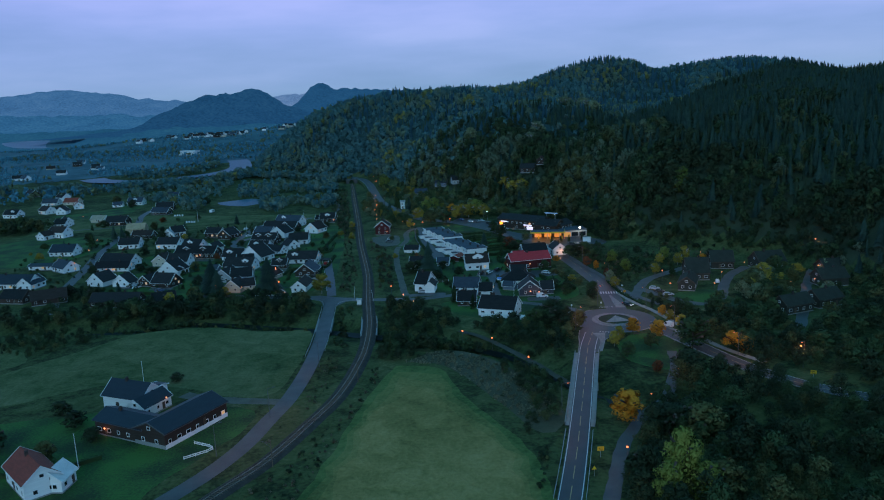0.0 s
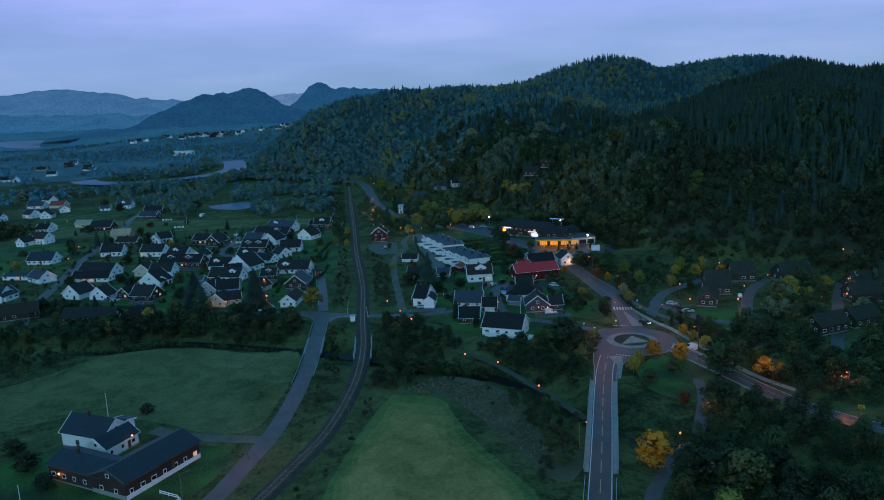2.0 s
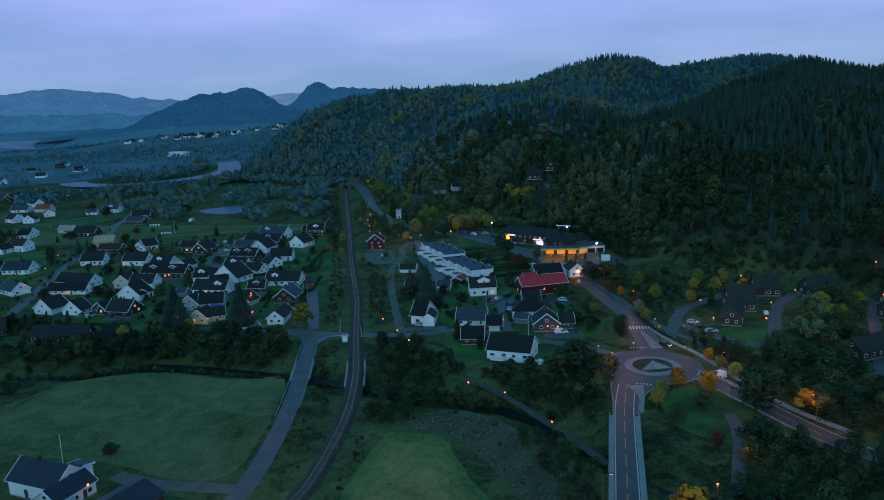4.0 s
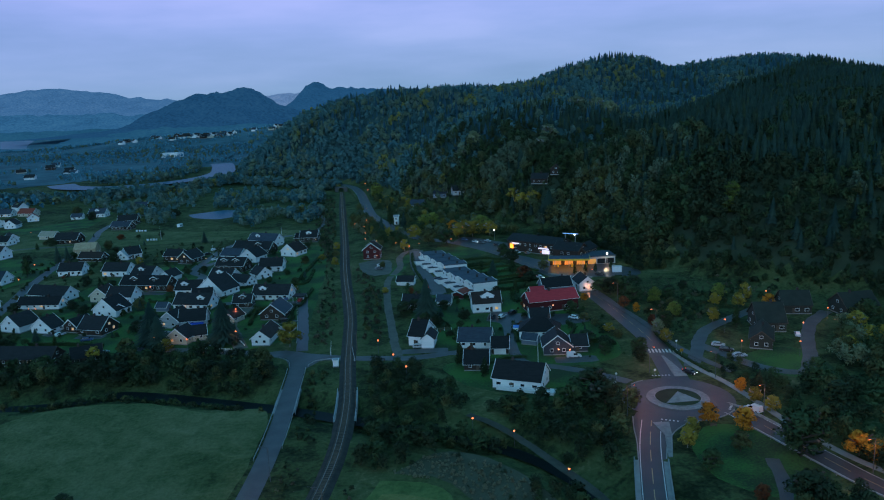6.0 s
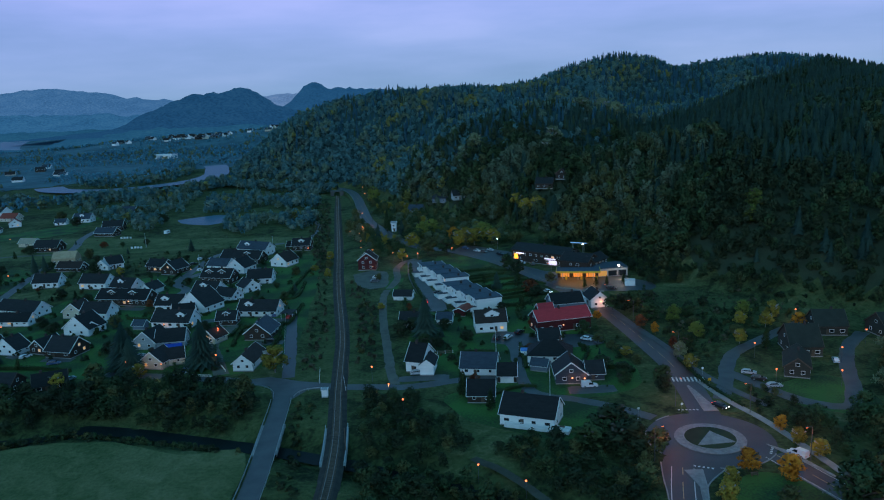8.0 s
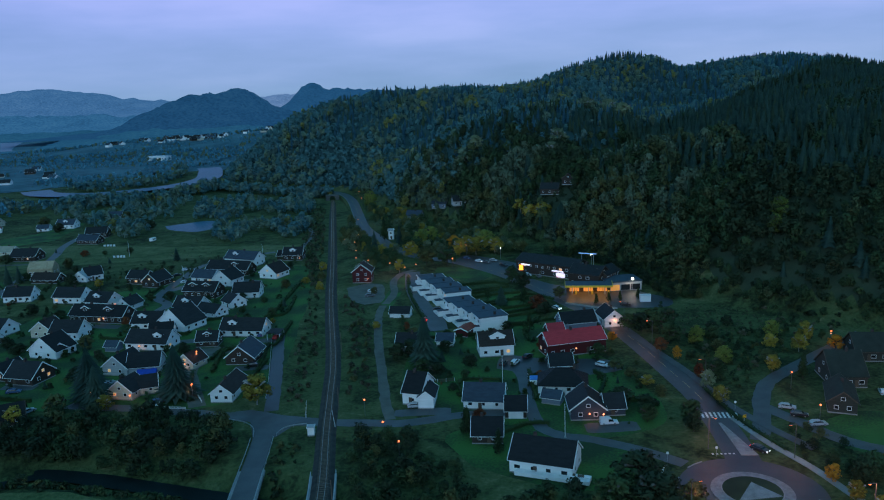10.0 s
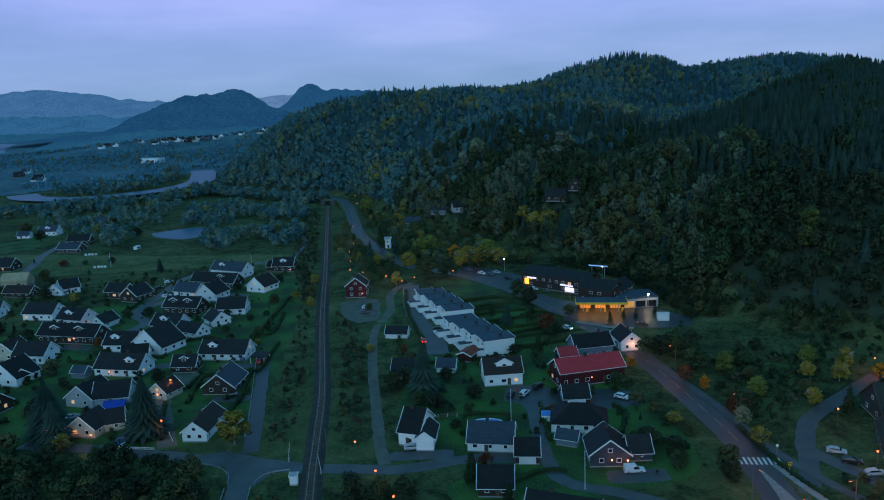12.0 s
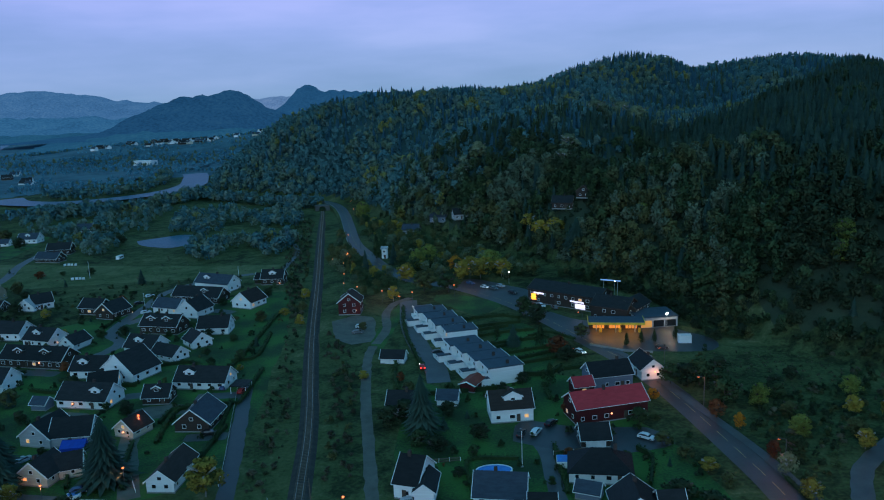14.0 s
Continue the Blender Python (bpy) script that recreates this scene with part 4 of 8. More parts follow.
woods([(-200, 322), (-150, 328), (-118, 330), (-104, 340), (-70, 335), (-56, 326), (-52, 304), (-70, 306), (-102, 318), (-125, 310), (-200, 318)], 4.2, 101, 4, 8, DARK, "along the stream", off_roads)
woods([(-200, 292), (-160, 300), (-125, 301), (-100, 306), (-100, 302), (-125, 296), (-150, 272), (-200, 282)], 3.4, 102, 1.6, 4, DARK, "beside the field", off_roads)
woods([(-22, 252), (-22, 318), (-8, 316), (2, 298), (10, 284), (40, 282), (53, 262), (44, 240), (24, 256), (2, 262), (-14, 246)], 4.0, 103, 3, 6.5, DARK, "on the steep stream bank", lambda x, y: off_roads(x, y) & (line_distance(x, y, [(8, 278), (17, 267), (30, 241), (39, 219)])[0] > 3))
woods([(22, 186), (36, 200), (42, 222), (30, 240), (18, 240), (26, 210)], 3.6, 104, 2, 5, DARK, "on the bank below the bridge", off_roads)
woods([(44, 120), (40, 160), (52, 180), (60, 200), (70, 215), (90, 224), (100, 205), (150, 168), (165, 90), (60, 90)], 5.2, 105, 5, 11, DARK, "in a dark wooded gully", off_roads, FINE_LEAFY)
woods([(100, 232), (92, 262), (92, 290), (110, 290), (140, 300), (180, 330), (190, 250), (150, 190), (118, 214)], 5.6, 106, 4, 9, DARK, "below the mountain", off_roads)
woods([(84, 300), (92, 316), (96, 308), (100, 296), (92, 284)], 4.0, 107, 1.5, 4, DARK, "beside the lane", off_roads)
woods([(120, 296), (132, 318), (150, 345), (180, 350), (180, 310), (150, 290)], 5.0, 108, 4, 9, AUTUMN, "round the terraced houses", off_roads)
woods([(82, 350), (84, 400), (90, 430), (130, 415), (150, 390), (120, 370), (98, 352)], 4.0, 109, 0.6, 3.0, [(F_BUSH, 0.5, "dark bushy growth"), (F_GREEN, 0.25, "dull green bushes"), (F_SCRUB, 0.25, "bare scrub")], "on rough ground below the mountain", lambda x, y: off_roads(x, y) & ~inside(x, y, [(84, 402), (90, 426), (112, 426), (130, 412), (124, 396), (104, 388)]), BUSHES)
woods([(80, 338), (82, 380), (80, 400), (90, 428), (130, 416), (150, 392), (122, 372), (100, 352), (88, 336)], 3.1, 170, 0.7, 2.6, [(F_BUSH, 0.42, "dark bushy growth"), (F_GREEN, 0.4, "dull green bushes"), (F_OLIVE, 0.18, "olive bushes")], "on rough ground beside the main road", lambda x, y: off_roads(x, y) & (value_noise(x, y, 14, 52) > -0.25) & ~inside(x, y, [(84, 402), (90, 426), (112, 426), (130, 412), (124, 396), (104, 388)]) & (line_distance(x, y, [(91, 330), (98.5, 343), (115, 357), (134, 372), (150, 384)])[0] > 4) & (line_distance(x, y, [(91, 300), (86, 312), (81, 330), (78.6, 354), (74, 381), (70, 401)])[0] > 3), BUSHES)
woods([(-150, 560), (-80, 585), (-86, 640), (-140, 650), (-230, 640), (-240, 600)], 4.5, 171, 0.3, 1.0, [(F_SCRUB, 0.5, "withered tall grass"), (F_OLIVE, 0.3, "low olive weeds"), (F_BUSH, 0.2, "low dark weeds")], "on rough meadow behind the village", lambda x, y: off_roads(x, y) & (value_noise(x, y, 22, 53) > 0.0), BUSHES)
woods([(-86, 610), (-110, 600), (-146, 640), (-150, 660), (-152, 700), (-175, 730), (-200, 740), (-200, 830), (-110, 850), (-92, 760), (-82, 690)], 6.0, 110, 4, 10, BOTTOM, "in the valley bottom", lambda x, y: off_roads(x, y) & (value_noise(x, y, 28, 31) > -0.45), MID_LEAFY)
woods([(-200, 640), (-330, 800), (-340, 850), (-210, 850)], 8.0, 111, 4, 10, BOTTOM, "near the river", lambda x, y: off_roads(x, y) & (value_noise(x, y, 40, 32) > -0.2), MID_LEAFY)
woods([(-60, 600), (-40, 560), (-30, 520), (-16, 520), (-14, 548), (10, 548), (40, 540), (60, 548), (20, 640), (-24, 700), (-50, 760)], 6.5, 112, 4, 9, AUTUMN, "round the houses at the mountain foot", off_roads)
# far valley mix: bluish haze is painted into most of these leaves
VALLEY = [(F_VALLEY, 0.80, "haze-tinted trees"), (F_PALE, 0.16, "pale birches"), (F_FAROLIVE, 0.04, "olive autumn trees")]


def off_river(x, y):
    return line_distance(x, y, [(p.x, p.y) for p in river_line[::6]])[0] > 28


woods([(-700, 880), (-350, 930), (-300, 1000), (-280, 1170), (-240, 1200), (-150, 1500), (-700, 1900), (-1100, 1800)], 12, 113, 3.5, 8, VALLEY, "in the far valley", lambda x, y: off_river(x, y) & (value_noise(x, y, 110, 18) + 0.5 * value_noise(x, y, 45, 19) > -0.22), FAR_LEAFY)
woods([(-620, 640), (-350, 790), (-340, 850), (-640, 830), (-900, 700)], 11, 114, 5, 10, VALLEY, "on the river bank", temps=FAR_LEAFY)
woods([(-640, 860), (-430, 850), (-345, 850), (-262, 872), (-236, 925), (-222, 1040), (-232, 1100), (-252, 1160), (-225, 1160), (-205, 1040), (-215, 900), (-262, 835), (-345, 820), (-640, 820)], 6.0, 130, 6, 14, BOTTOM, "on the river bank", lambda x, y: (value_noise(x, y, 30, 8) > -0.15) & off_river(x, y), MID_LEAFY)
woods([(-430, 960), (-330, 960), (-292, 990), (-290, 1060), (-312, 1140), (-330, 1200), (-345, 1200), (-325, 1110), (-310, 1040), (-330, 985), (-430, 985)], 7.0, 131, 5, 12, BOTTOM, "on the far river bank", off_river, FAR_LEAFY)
woods([(-175, 345), (-152, 345), (-156, 368), (-180, 375)], 5, 115, 2, 4.5, DARK, "between gardens", off_roads)
woods([(-60, 345), (-46, 345), (-52, 440), (-60, 500), (-70, 560), (-64, 560), (-52, 470), (-40, 400), (-38, 345)], 3.3, 116, 0.5, 2.4, [(F_SCRUB, 0.6, "low bare scrub"), (F_BUSH, 0.4, "low dark bushes")], "beside the railway", off_roads, BUSHES)
woods([(-26, 345), (-30, 400), (-40, 470), (-30, 450), (-24, 420), (-20, 350)], 3.0, 117, 0.5, 2.6, [(F_SCRUB, 0.7, "low bare scrub"), (F_OLIVE, 0.3, "low autumn bushes")], "beside the railway", off_roads, BUSHES)
woods([(-24, 246), (-32, 210), (-40, 180), (-50, 150), (-40, 140), (-30, 170), (-26, 200), (-18, 236)], 3.0, 118, 0.6, 1.6, [(F_SCRUB, 0.5, "withered scrub"), (F_BUSH, 0.5, "low dark bushes")], "on the railway bank", off_roads, BUSHES)
woods([(-14, 246), (2, 241), (14, 214), (24, 190), (34, 200), (28, 220), (16, 246), (0, 256)], 1.6, 119, 0.6, 1.4, [(F_REED, 0.97, "withered pale reeds"), (F_BUSH, 0.03, "low dark bushes")], "on the bank", off_roads, BUSHES)
woods([(-160, 500), (-70, 545), (-80, 580), (-180, 560), (-240, 520), (-190, 480)], 9, 120, 1.2, 3.0, DARK, "in the gardens", off_roads, BUSHES)
woods([(-240, 380), (-60, 350), (-60, 500), (-150, 560), (-260, 500)], 9.5, 121, 1.0, 3.2, [(F_HEDGE, 0.5, "green garden shrubs"), (F_BUSH, 0.4, "dark garden shrubs"), (F_OLIVE, 0.1, "autumn garden shrubs")], "between the houses", off_roads, BUSHES)
woods([(-8, 334), (-10, 400), (40, 415), (66, 370), (70, 320), (46, 312), (20, 336)], 9, 122, 1.0, 3.0, [(F_HEDGE, 0.5, "green garden shrubs"), (F_BUSH, 0.4, "dark garden shrubs"), (F_RUST, 0.1, "reddish garden shrubs")], "between the houses", off_roads, BUSHES)
woods([(-75, 560), (-60, 500), (-48, 470), (-58, 556), (-70, 640), (-84, 760), (-100, 780), (-90, 690), (-80, 600)], 3.6, 132, 0.6, 2.8, [(F_SCRUB, 0.4, "low bare scrub"), (F_BUSH, 0.35, "low dark bushes"), (F_OLIVE, 0.25, "low autumn bushes")], "beside the railway", off_roads, BUSHES)
woods([(-44, 230), (-40, 262), (-34, 262), (-33, 222), (-40, 200), (-48, 196), (-56, 176), (-52, 174), (-40, 190)], 2.6, 134, 0.4, 1.3, [(F_SCRUB, 0.4, "withered weeds"), (F_BUSH, 0.6, "low dark weeds")], "between road and railway", off_roads, BUSHES)
woods([(-44, 264), (-43, 320), (-36, 320), (-34, 264)], 2.8, 135, 0.8, 2.6, DARK, "between road and railway", off_roads, BUSHES)
woods([(20, 150), (24, 176), (34, 190), (36, 184), (28, 160), (24, 140)], 2.6, 136, 0.6, 2.2, [(F_BUSH, 0.7, "low dark bushes"), (F_OLIVE, 0.3, "low autumn bushes")], "beside the main road", off_roads, BUSHES)
woods([(96, 330), (190, 300), (230, 420), (200, 520), (90, 600), (0, 720), (-60, 800), (-40, 720), (30, 620), (80, 545), (98, 500), (108, 462), (120, 426)], 4.6, 140, 1.2, 4.2, [(F_BUSH, 0.8, "dark undergrowth"), (F_GREEN, 0.2, "dull green undergrowth")], "at the mountain foot", lambda x, y: off_roads(x, y) & (hill_side(x, y) > 1), BUSHES)
woods([(98, 438), (114, 436), (112, 466), (104, 500), (92, 530), (70, 556), (64, 545), (88, 505), (95, 480)], 3.0, 141, 2, 6, DARK, "on the steep ground behind the filling station", off_roads)
woods([(-128, 300), (-118, 303), (-100, 307), (-67, 299), (-50, 291), (-50, 287), (-67, 292), (-91, 300), (-118, 297)], 2.2, 142, 0.9, 2.8, DARK, "on the bank of the stream", off_roads, BUSHES)


def between_houses(x, y):
    """Clear of the strip of houses in the far village."""
    return ~((y > 1540) & (y < 1700) & (value_noise(x, y, 30, 41) < 0.45)) & (value_noise(x, y, 70, 42) > -0.35)


# trees round the far village share the haze painted into the valley leaves
woods([(-800, 1450), (-420, 1440), (-330, 1390), (-250, 1400), (-200, 1560), (-180, 1900), (-760, 1900), (-830, 1700)], 11.5, 150, 5, 10, [(F_VALLEY, 0.66, "haze-tinted trees"), (F_PALE, 0.14, "pale birches"), (F_FAROLIVE, 0.20, "olive autumn trees")], "round the far village", between_houses, FAR_LEAFY)
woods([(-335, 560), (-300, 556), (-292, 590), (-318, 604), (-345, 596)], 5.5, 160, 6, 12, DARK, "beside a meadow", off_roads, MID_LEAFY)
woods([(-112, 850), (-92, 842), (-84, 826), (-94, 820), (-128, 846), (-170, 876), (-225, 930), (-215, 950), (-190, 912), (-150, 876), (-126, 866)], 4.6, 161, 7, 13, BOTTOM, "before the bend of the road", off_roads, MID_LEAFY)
woods([(-240, 385), (-222, 400), (-200, 372), (-172, 372), (-165, 348), (-205, 345), (-240, 355)], 6.5, 162, 2, 6, DARK, "between gardens", lambda x, y: off_roads(x, y) & ~inside(x, y, [(-230, 380), (-230, 398), (-198, 396), (-198, 376)]) & ~inside(x, y, [(-210, 346), (-210, 364), (-172, 366), (-172, 344)]), MID_LEAFY)
woods([(84, 402), (90, 426), (112, 426), (130, 412), (124, 396), (104, 388)], 2.2, 151, 0.3, 0.9, [(F_SCRUB, 0.8, "low withered weeds"), (F_BUSH, 0.2, "low dark weeds")], "on cleared ground below the mountain", off_roads, BUSHES)


# ---- railway ----
def build_railway():
    line = [Vector((p.x, p.y, 0.0)) for p in rail_line]
    ob = thing("railway_track", 0, 0, 0, 0, "single railway track of steel rails on dark ballast", "railway")
    tagged(ob, kind="structure")
    bed = Shape()
    side = sideways(line)
    for p, s in zip(line, side):
        for off, z in ((-2.9, -0.1), (-1.7, 0.45), (1.7, 0.45), (2.9, -0.1)):
            q = p + s * off
            bed.v.append((q.x, q.y, z))
    bed.f = [(4 * i + k, 4 * i + 4 + k, 4 * i + 5 + k, 4 * i + 1 + k)[::-1] for i in range(len(line) - 1) for k in range(3)]
    part("ballast_bed", bed, M_BALLAST, ob, "dark brown crushed stone")
    for off in (-0.76, 0.76):
        part("rail", ribbon(Shape(), line, off - 0.07, off + 0.07, 0.66, 0.14), M_RAIL, ob, "steel rail with a shiny head")
    ties, run = Shape(), 0.0
    for a, b, s in zip(line, line[1:], side):
        n = max(1, int((b - a).length / 0.65))
        for k in range(n):
            p = a.lerp(b, k / n)
            ties.box(p.x, p.y, 0.42, 2.5, 0.25, 0.12, math.degrees(math.atan2(s.y, s.x)))
    tagged(part("sleeper", ties, M_WOOD, ob, "dark wooden sleepers"), kind="stuff")
    # masts and their arms
    for i in range(8, len(line) - 1, 27):
        p, s = line[i], side[i]
        q = p + s * 3.0
        mast = thing("catenary_mast", q.x, q.y, 0, math.degrees(math.atan2(s.y, s.x)), "thin dark steel mast beside the railway", "mast", "masts along the railway")
        part("pole", Shape().tube((0, 0, 0), (0, 0, 7.0), 0.14, 0.09), M_WOOD, mast)
        part("arm", Shape().tube((0, 0, 6.2), (-3.0, 0, 6.4), 0.04).tube((0, 0, 5.2), (-2.4, 0, 6.3), 0.03), M_POLE, mast)
    # portal of the tunnel
    a, b = line[-1], line[-3]
    yaw = math.degrees(math.atan2((b - a).y, (b - a).x)) + 90
    portal = thing("tunnel_portal", a.x, a.y, 0, yaw, "dark tunnel mouth in a concrete wall", "tunnel")
    wall = Shape()
    n, r, h = 12, 2.6, 2.4
    arch = [(-r, 0, 0), (-r, 0, h)] + [(-r * math.cos(math.pi * i / n), 0, h + r * 0.7 * math.sin(math.pi * i / n)) for i in range(1, n)] + [(r, 0, h), (r, 0, 0)]
    outer = [(-6, 0, 0), (-6, 0, 4.9)] + [(-6 + 12 * i / n, 0, 4.9) for i in range(1, n)] + [(6, 0, 4.9), (6, 0, 0)]
    k = len(arch)
    verts = arch + outer + [(x, 8, z) for x, y, z in arch] + [(x, 8, z) for x, y, z in outer]
    faces = [(i, i + 1, k + i + 1, k + i) for i in range(k - 1)] + [(i, 2 * k + i, 2 * k + i + 1, i + 1) for i in range(k - 1)] + [(k + i, k + i + 1, 3 * k + i + 1, 3 * k + i) for i in range(k - 1)]
    part("wall", wall.add(verts, faces), M_ROCK, portal)


build_railway()

# ---- bridges and rails ----
def guard_rail(line, offset, label, posts=True, base=0.0, height=0.75, mat=None, every=2):
    side = sideways(line)
    mid = line[len(line) // 2]
    ob = thing("guard_rail", mid.x, mid.y, 0, 0, label, "guard rail")
    moved = [p + s * offset - Vector((mid.x, mid.y, 0)) for p, s in zip(line, side)]
    part("beam", ribbon(Shape(), moved, -0.05, 0.05, base + height, 0.32), mat or M_STEEL, ob)
    if posts:
        for i in range(0, len(moved), every):
            part("post", POST_MESH, None, ob, m=pose(moved[i].x, moved[i].y, moved[i].z + base))
    return ob


POST_MESH = Shape().box(0, 0, 0, 0.12, 0.12, 0.7).mesh("post", M_STEEL)


def between(line, low, high):
    return [p for p in line if low <= p.y <= high]


def deck(name, line, width, label):
    ob = thing(name, line[0].x, line[0].y, 0, 0, label, "bridge")
    moved = [p - Vector((line[0].x, line[0].y, 0)) for p in line]
    part("deck", ribbon(Shape(), moved, -width / 2, width / 2, 0.03, 0.9), M_CONCRETE, ob)
    return ob, moved


bridge_line = between(main_line, 188, 248)
bridge, moved = deck("road_bridge", bridge_line, 8.0, "concrete road bridge with pale raised footways on both sides")
for name, a, b in (("footway", -3.9, -2.85), ("footway", 2.85, 3.9)):
    part(name, ribbon(Shape(), moved, a, b, 0.22, 0.2), M_CONCRETE, bridge, "pale concrete footway")
for off in (-3.95, 3.95):
    part("parapet", ribbon(Shape(), moved, off - 0.12, off + 0.12, 1.0, 0.9), M_CONCRETE, bridge, "low concrete parapet")
for k in (10, 20):
    p = moved[min(k, len(moved) - 1)]
    part("pier", Shape().box(p.x, p.y, -4.5, 9, 1.2, 3.7, 15), M_CONCRETE, bridge)
small_bridge, moved = deck("small_bridge", between(left_line, 284, 306), 6.4, "small concrete road bridge over a stream")
guard_rail(between(left_line, 255, 324), -3.0, "galvanised steel guard rail along the bridge road")
guard_rail(between(left_line, 262, 324), 3.0, "galvanised steel guard rail along the bridge road")
guard_rail(spline([(-49.4, 323), (-50.6, 328), (-54, 332), (-59, 334.5)], 1.5), 0.0, "galvanised steel guard rail curving round the junction")
guard_rail(spline([(-43.3, 323), (-42.2, 326.4), (-39.6, 328.2), (-36, 328.8)], 1.5), 0.0, "galvanised steel guard rail curving round the junction")
rail_bridge_line = [p for p in rail_line if 276 < p.y < 300]
rail_bridge, moved = deck("railway_bridge", rail_bridge_line, 6.4, "short railway bridge with pale side rails")
for off in (-3.0, 3.0):
    part("side_rail", ribbon(Shape(), moved, off - 0.08, off + 0.08, 1.1, 0.5), M_STEEL, rail_bridge)
guard_rail(between(main_line, 150, 188), -3.5, "galvanised steel guard rail before the bridge")
guard_rail(between(main_line, 150, 188), 3.5, "galvanised steel guard rail before the bridge")
guard_rail([p for p in north_line if 640 < p.y < 880], -4.2, "pale guard rail along a bending road", every=4)
guard_rail([p for p in east_line if 186 < p.y < 264], 4.2, "steel guard rail along the main road")

# ---- road markings and kerbs ----
def marking(name, shape, label, mat=None):
    tagged(part(name, shape, mat or M_PAINT), label, "road marking", kind="structure")


for line, w in ((main_line, 2.5), (east_line, 3.0)):
    for s in (-1, 1):
        marking("edge_line", ribbon(Shape(), line, s * w - 0.09, s * w + 0.09, 0.082), "white painted edge line")
for line in (main_line, east_line):
    marking("centre_line", ribbon(Shape(), line, -0.09, 0.09, 0.084, skip=lambda i: i % 3 == 2), "dashed yellow painted centre line", M_YELLOWPAINT)
marking("centre_line", ribbon(Shape(), [p for p in north_line if p.y > 330], -0.08, 0.08, 0.084, skip=lambda i: i % 3 == 2), "dashed yellow painted centre line", M_YELLOWPAINT)
zebra = thing("zebra_crossing", 76.2, 322, 0.085, -8, "white striped pedestrian crossing", "crossing")
tagged(zebra, kind="structure")
STRIPE = Shape().box(0, 0, 0, 0.55, 3.6, 0.012).mesh("stripe", M_PAINT)
for i in range(9):
    part("stripe", STRIPE, None, zebra, m=pose(-4.6 + i * 1.12, 0, 0))
TOOTH = Shape().box(0, 0, 0, 0.5, 0.6, 0.012).mesh("give_way_mark", M_PAINT)


def give_way(x, y, rot, n, label="row of white give way marks"):
    ob = thing("give_way_line", x, y, 0.085, rot, label, "road marking")
    tagged(ob, kind="structure")
    for i in range(n):
        part("give_way_mark", TOOTH, None, ob, m=pose((i - (n - 1) / 2) * 1.0, 0, 0.004))


give_way(68.6, 300.0, -4, 6)
give_way(61.2, 267.6, -24, 5)
give_way(52.5, 294.5, 58, 5)
give_way(80.0, 274.0, 60, 4)


def splitter(pts, label):
    """A raised traffic island with a kerb."""
    cx, cy = sum(p[0] for p in pts) / len(pts), sum(p[1] for p in pts) / len(pts)
    ob = thing("traffic_island", cx, cy, 0.07, 0, label, "traffic island")
    n = len(pts)
    for name, mat, k, h in (("kerb", M_CONCRETE, 1.0, 0.16), ("paving", M_STONE, 0.8, 0.2)):
        v = [((x - cx) * k, (y - cy) * k, 0) for x, y in pts] + [((x - cx) * k, (y - cy) * k, h) for x, y in pts]
        part(name, Shape().add(v, [tuple(range(n, 2 * n))] + [(i, (i + 1) % n, n + (i + 1) % n, n + i) for i in range(n)]), mat, ob)


splitter([(56.2, 266.6), (57.2, 259), (54.4, 247), (55.4, 247), (58.8, 258), (60.6, 266.4)], "long paved splitter island with pale kerbs")
splitter([(72.4, 298.6), (76.4, 298.4), (75.4, 310), (74.6, 317), (73.9, 317), (73.2, 308)], "long paved splitter island with pale kerbs")
splitter([(80.2, 277.4), (82.4, 272.4), (88.0, 260), (88.5, 260.4), (84.2, 273)], "narrow paved splitter island")


def kerb(pts, label="pale concrete kerb"):
    tagged(part("kerb", ribbon(Shape(), spline(pts, 1.5), -0.14, 0.14, 0.2, 0.2), M_CONCRETE), label, "kerb", kind="structure")


def arc(cx, cy, r, a, b, n=10):
    return [(cx + r * math.cos(radians(a + (b - a) * i / n)), cy + r * math.sin(radians(a + (b - a) * i / n))) for i in range(n + 1)]


kerb([(46.9, 246), (49.2, 256), (50.6, 264), (52.2, 271)])
kerb([(53.6, 246), (56.4, 254), (60.2, 260.5), (65.5, 265.8)])
kerb(arc(*ROUND, 15.7, 205, 150))
kerb(arc(*ROUND, 15.7, 130, 112))
kerb(arc(*ROUND, 15.7, 322, 258))
pave = [(91, 300), (86, 312), (81, 330), (78.6, 354), (74, 381), (70, 401), (66, 424), (60, 440)]
pave_line = spline(pave)
tagged(part("pavement", ribbon(Shape(), pave_line, -1.3, 1.3, 0.16, 0.16), M_ASPHALT_OLD), "raised asphalt footway beside the main road", "pavement", kind="structure")
pave2 = spline([(78.8, 320), (81.5, 305), (85.8, 291), (88.8, 275), (91.6, 258), (96, 243), (103, 229)])
tagged(part("pavement", ribbon(Shape(), pave2, -1.0, 1.0, 0.16, 0.16), M_CONCRETE), "pale raised footway round the roundabout", "pavement", kind="structure")


# ---- houses ----
WINDOW_CACHE = {}


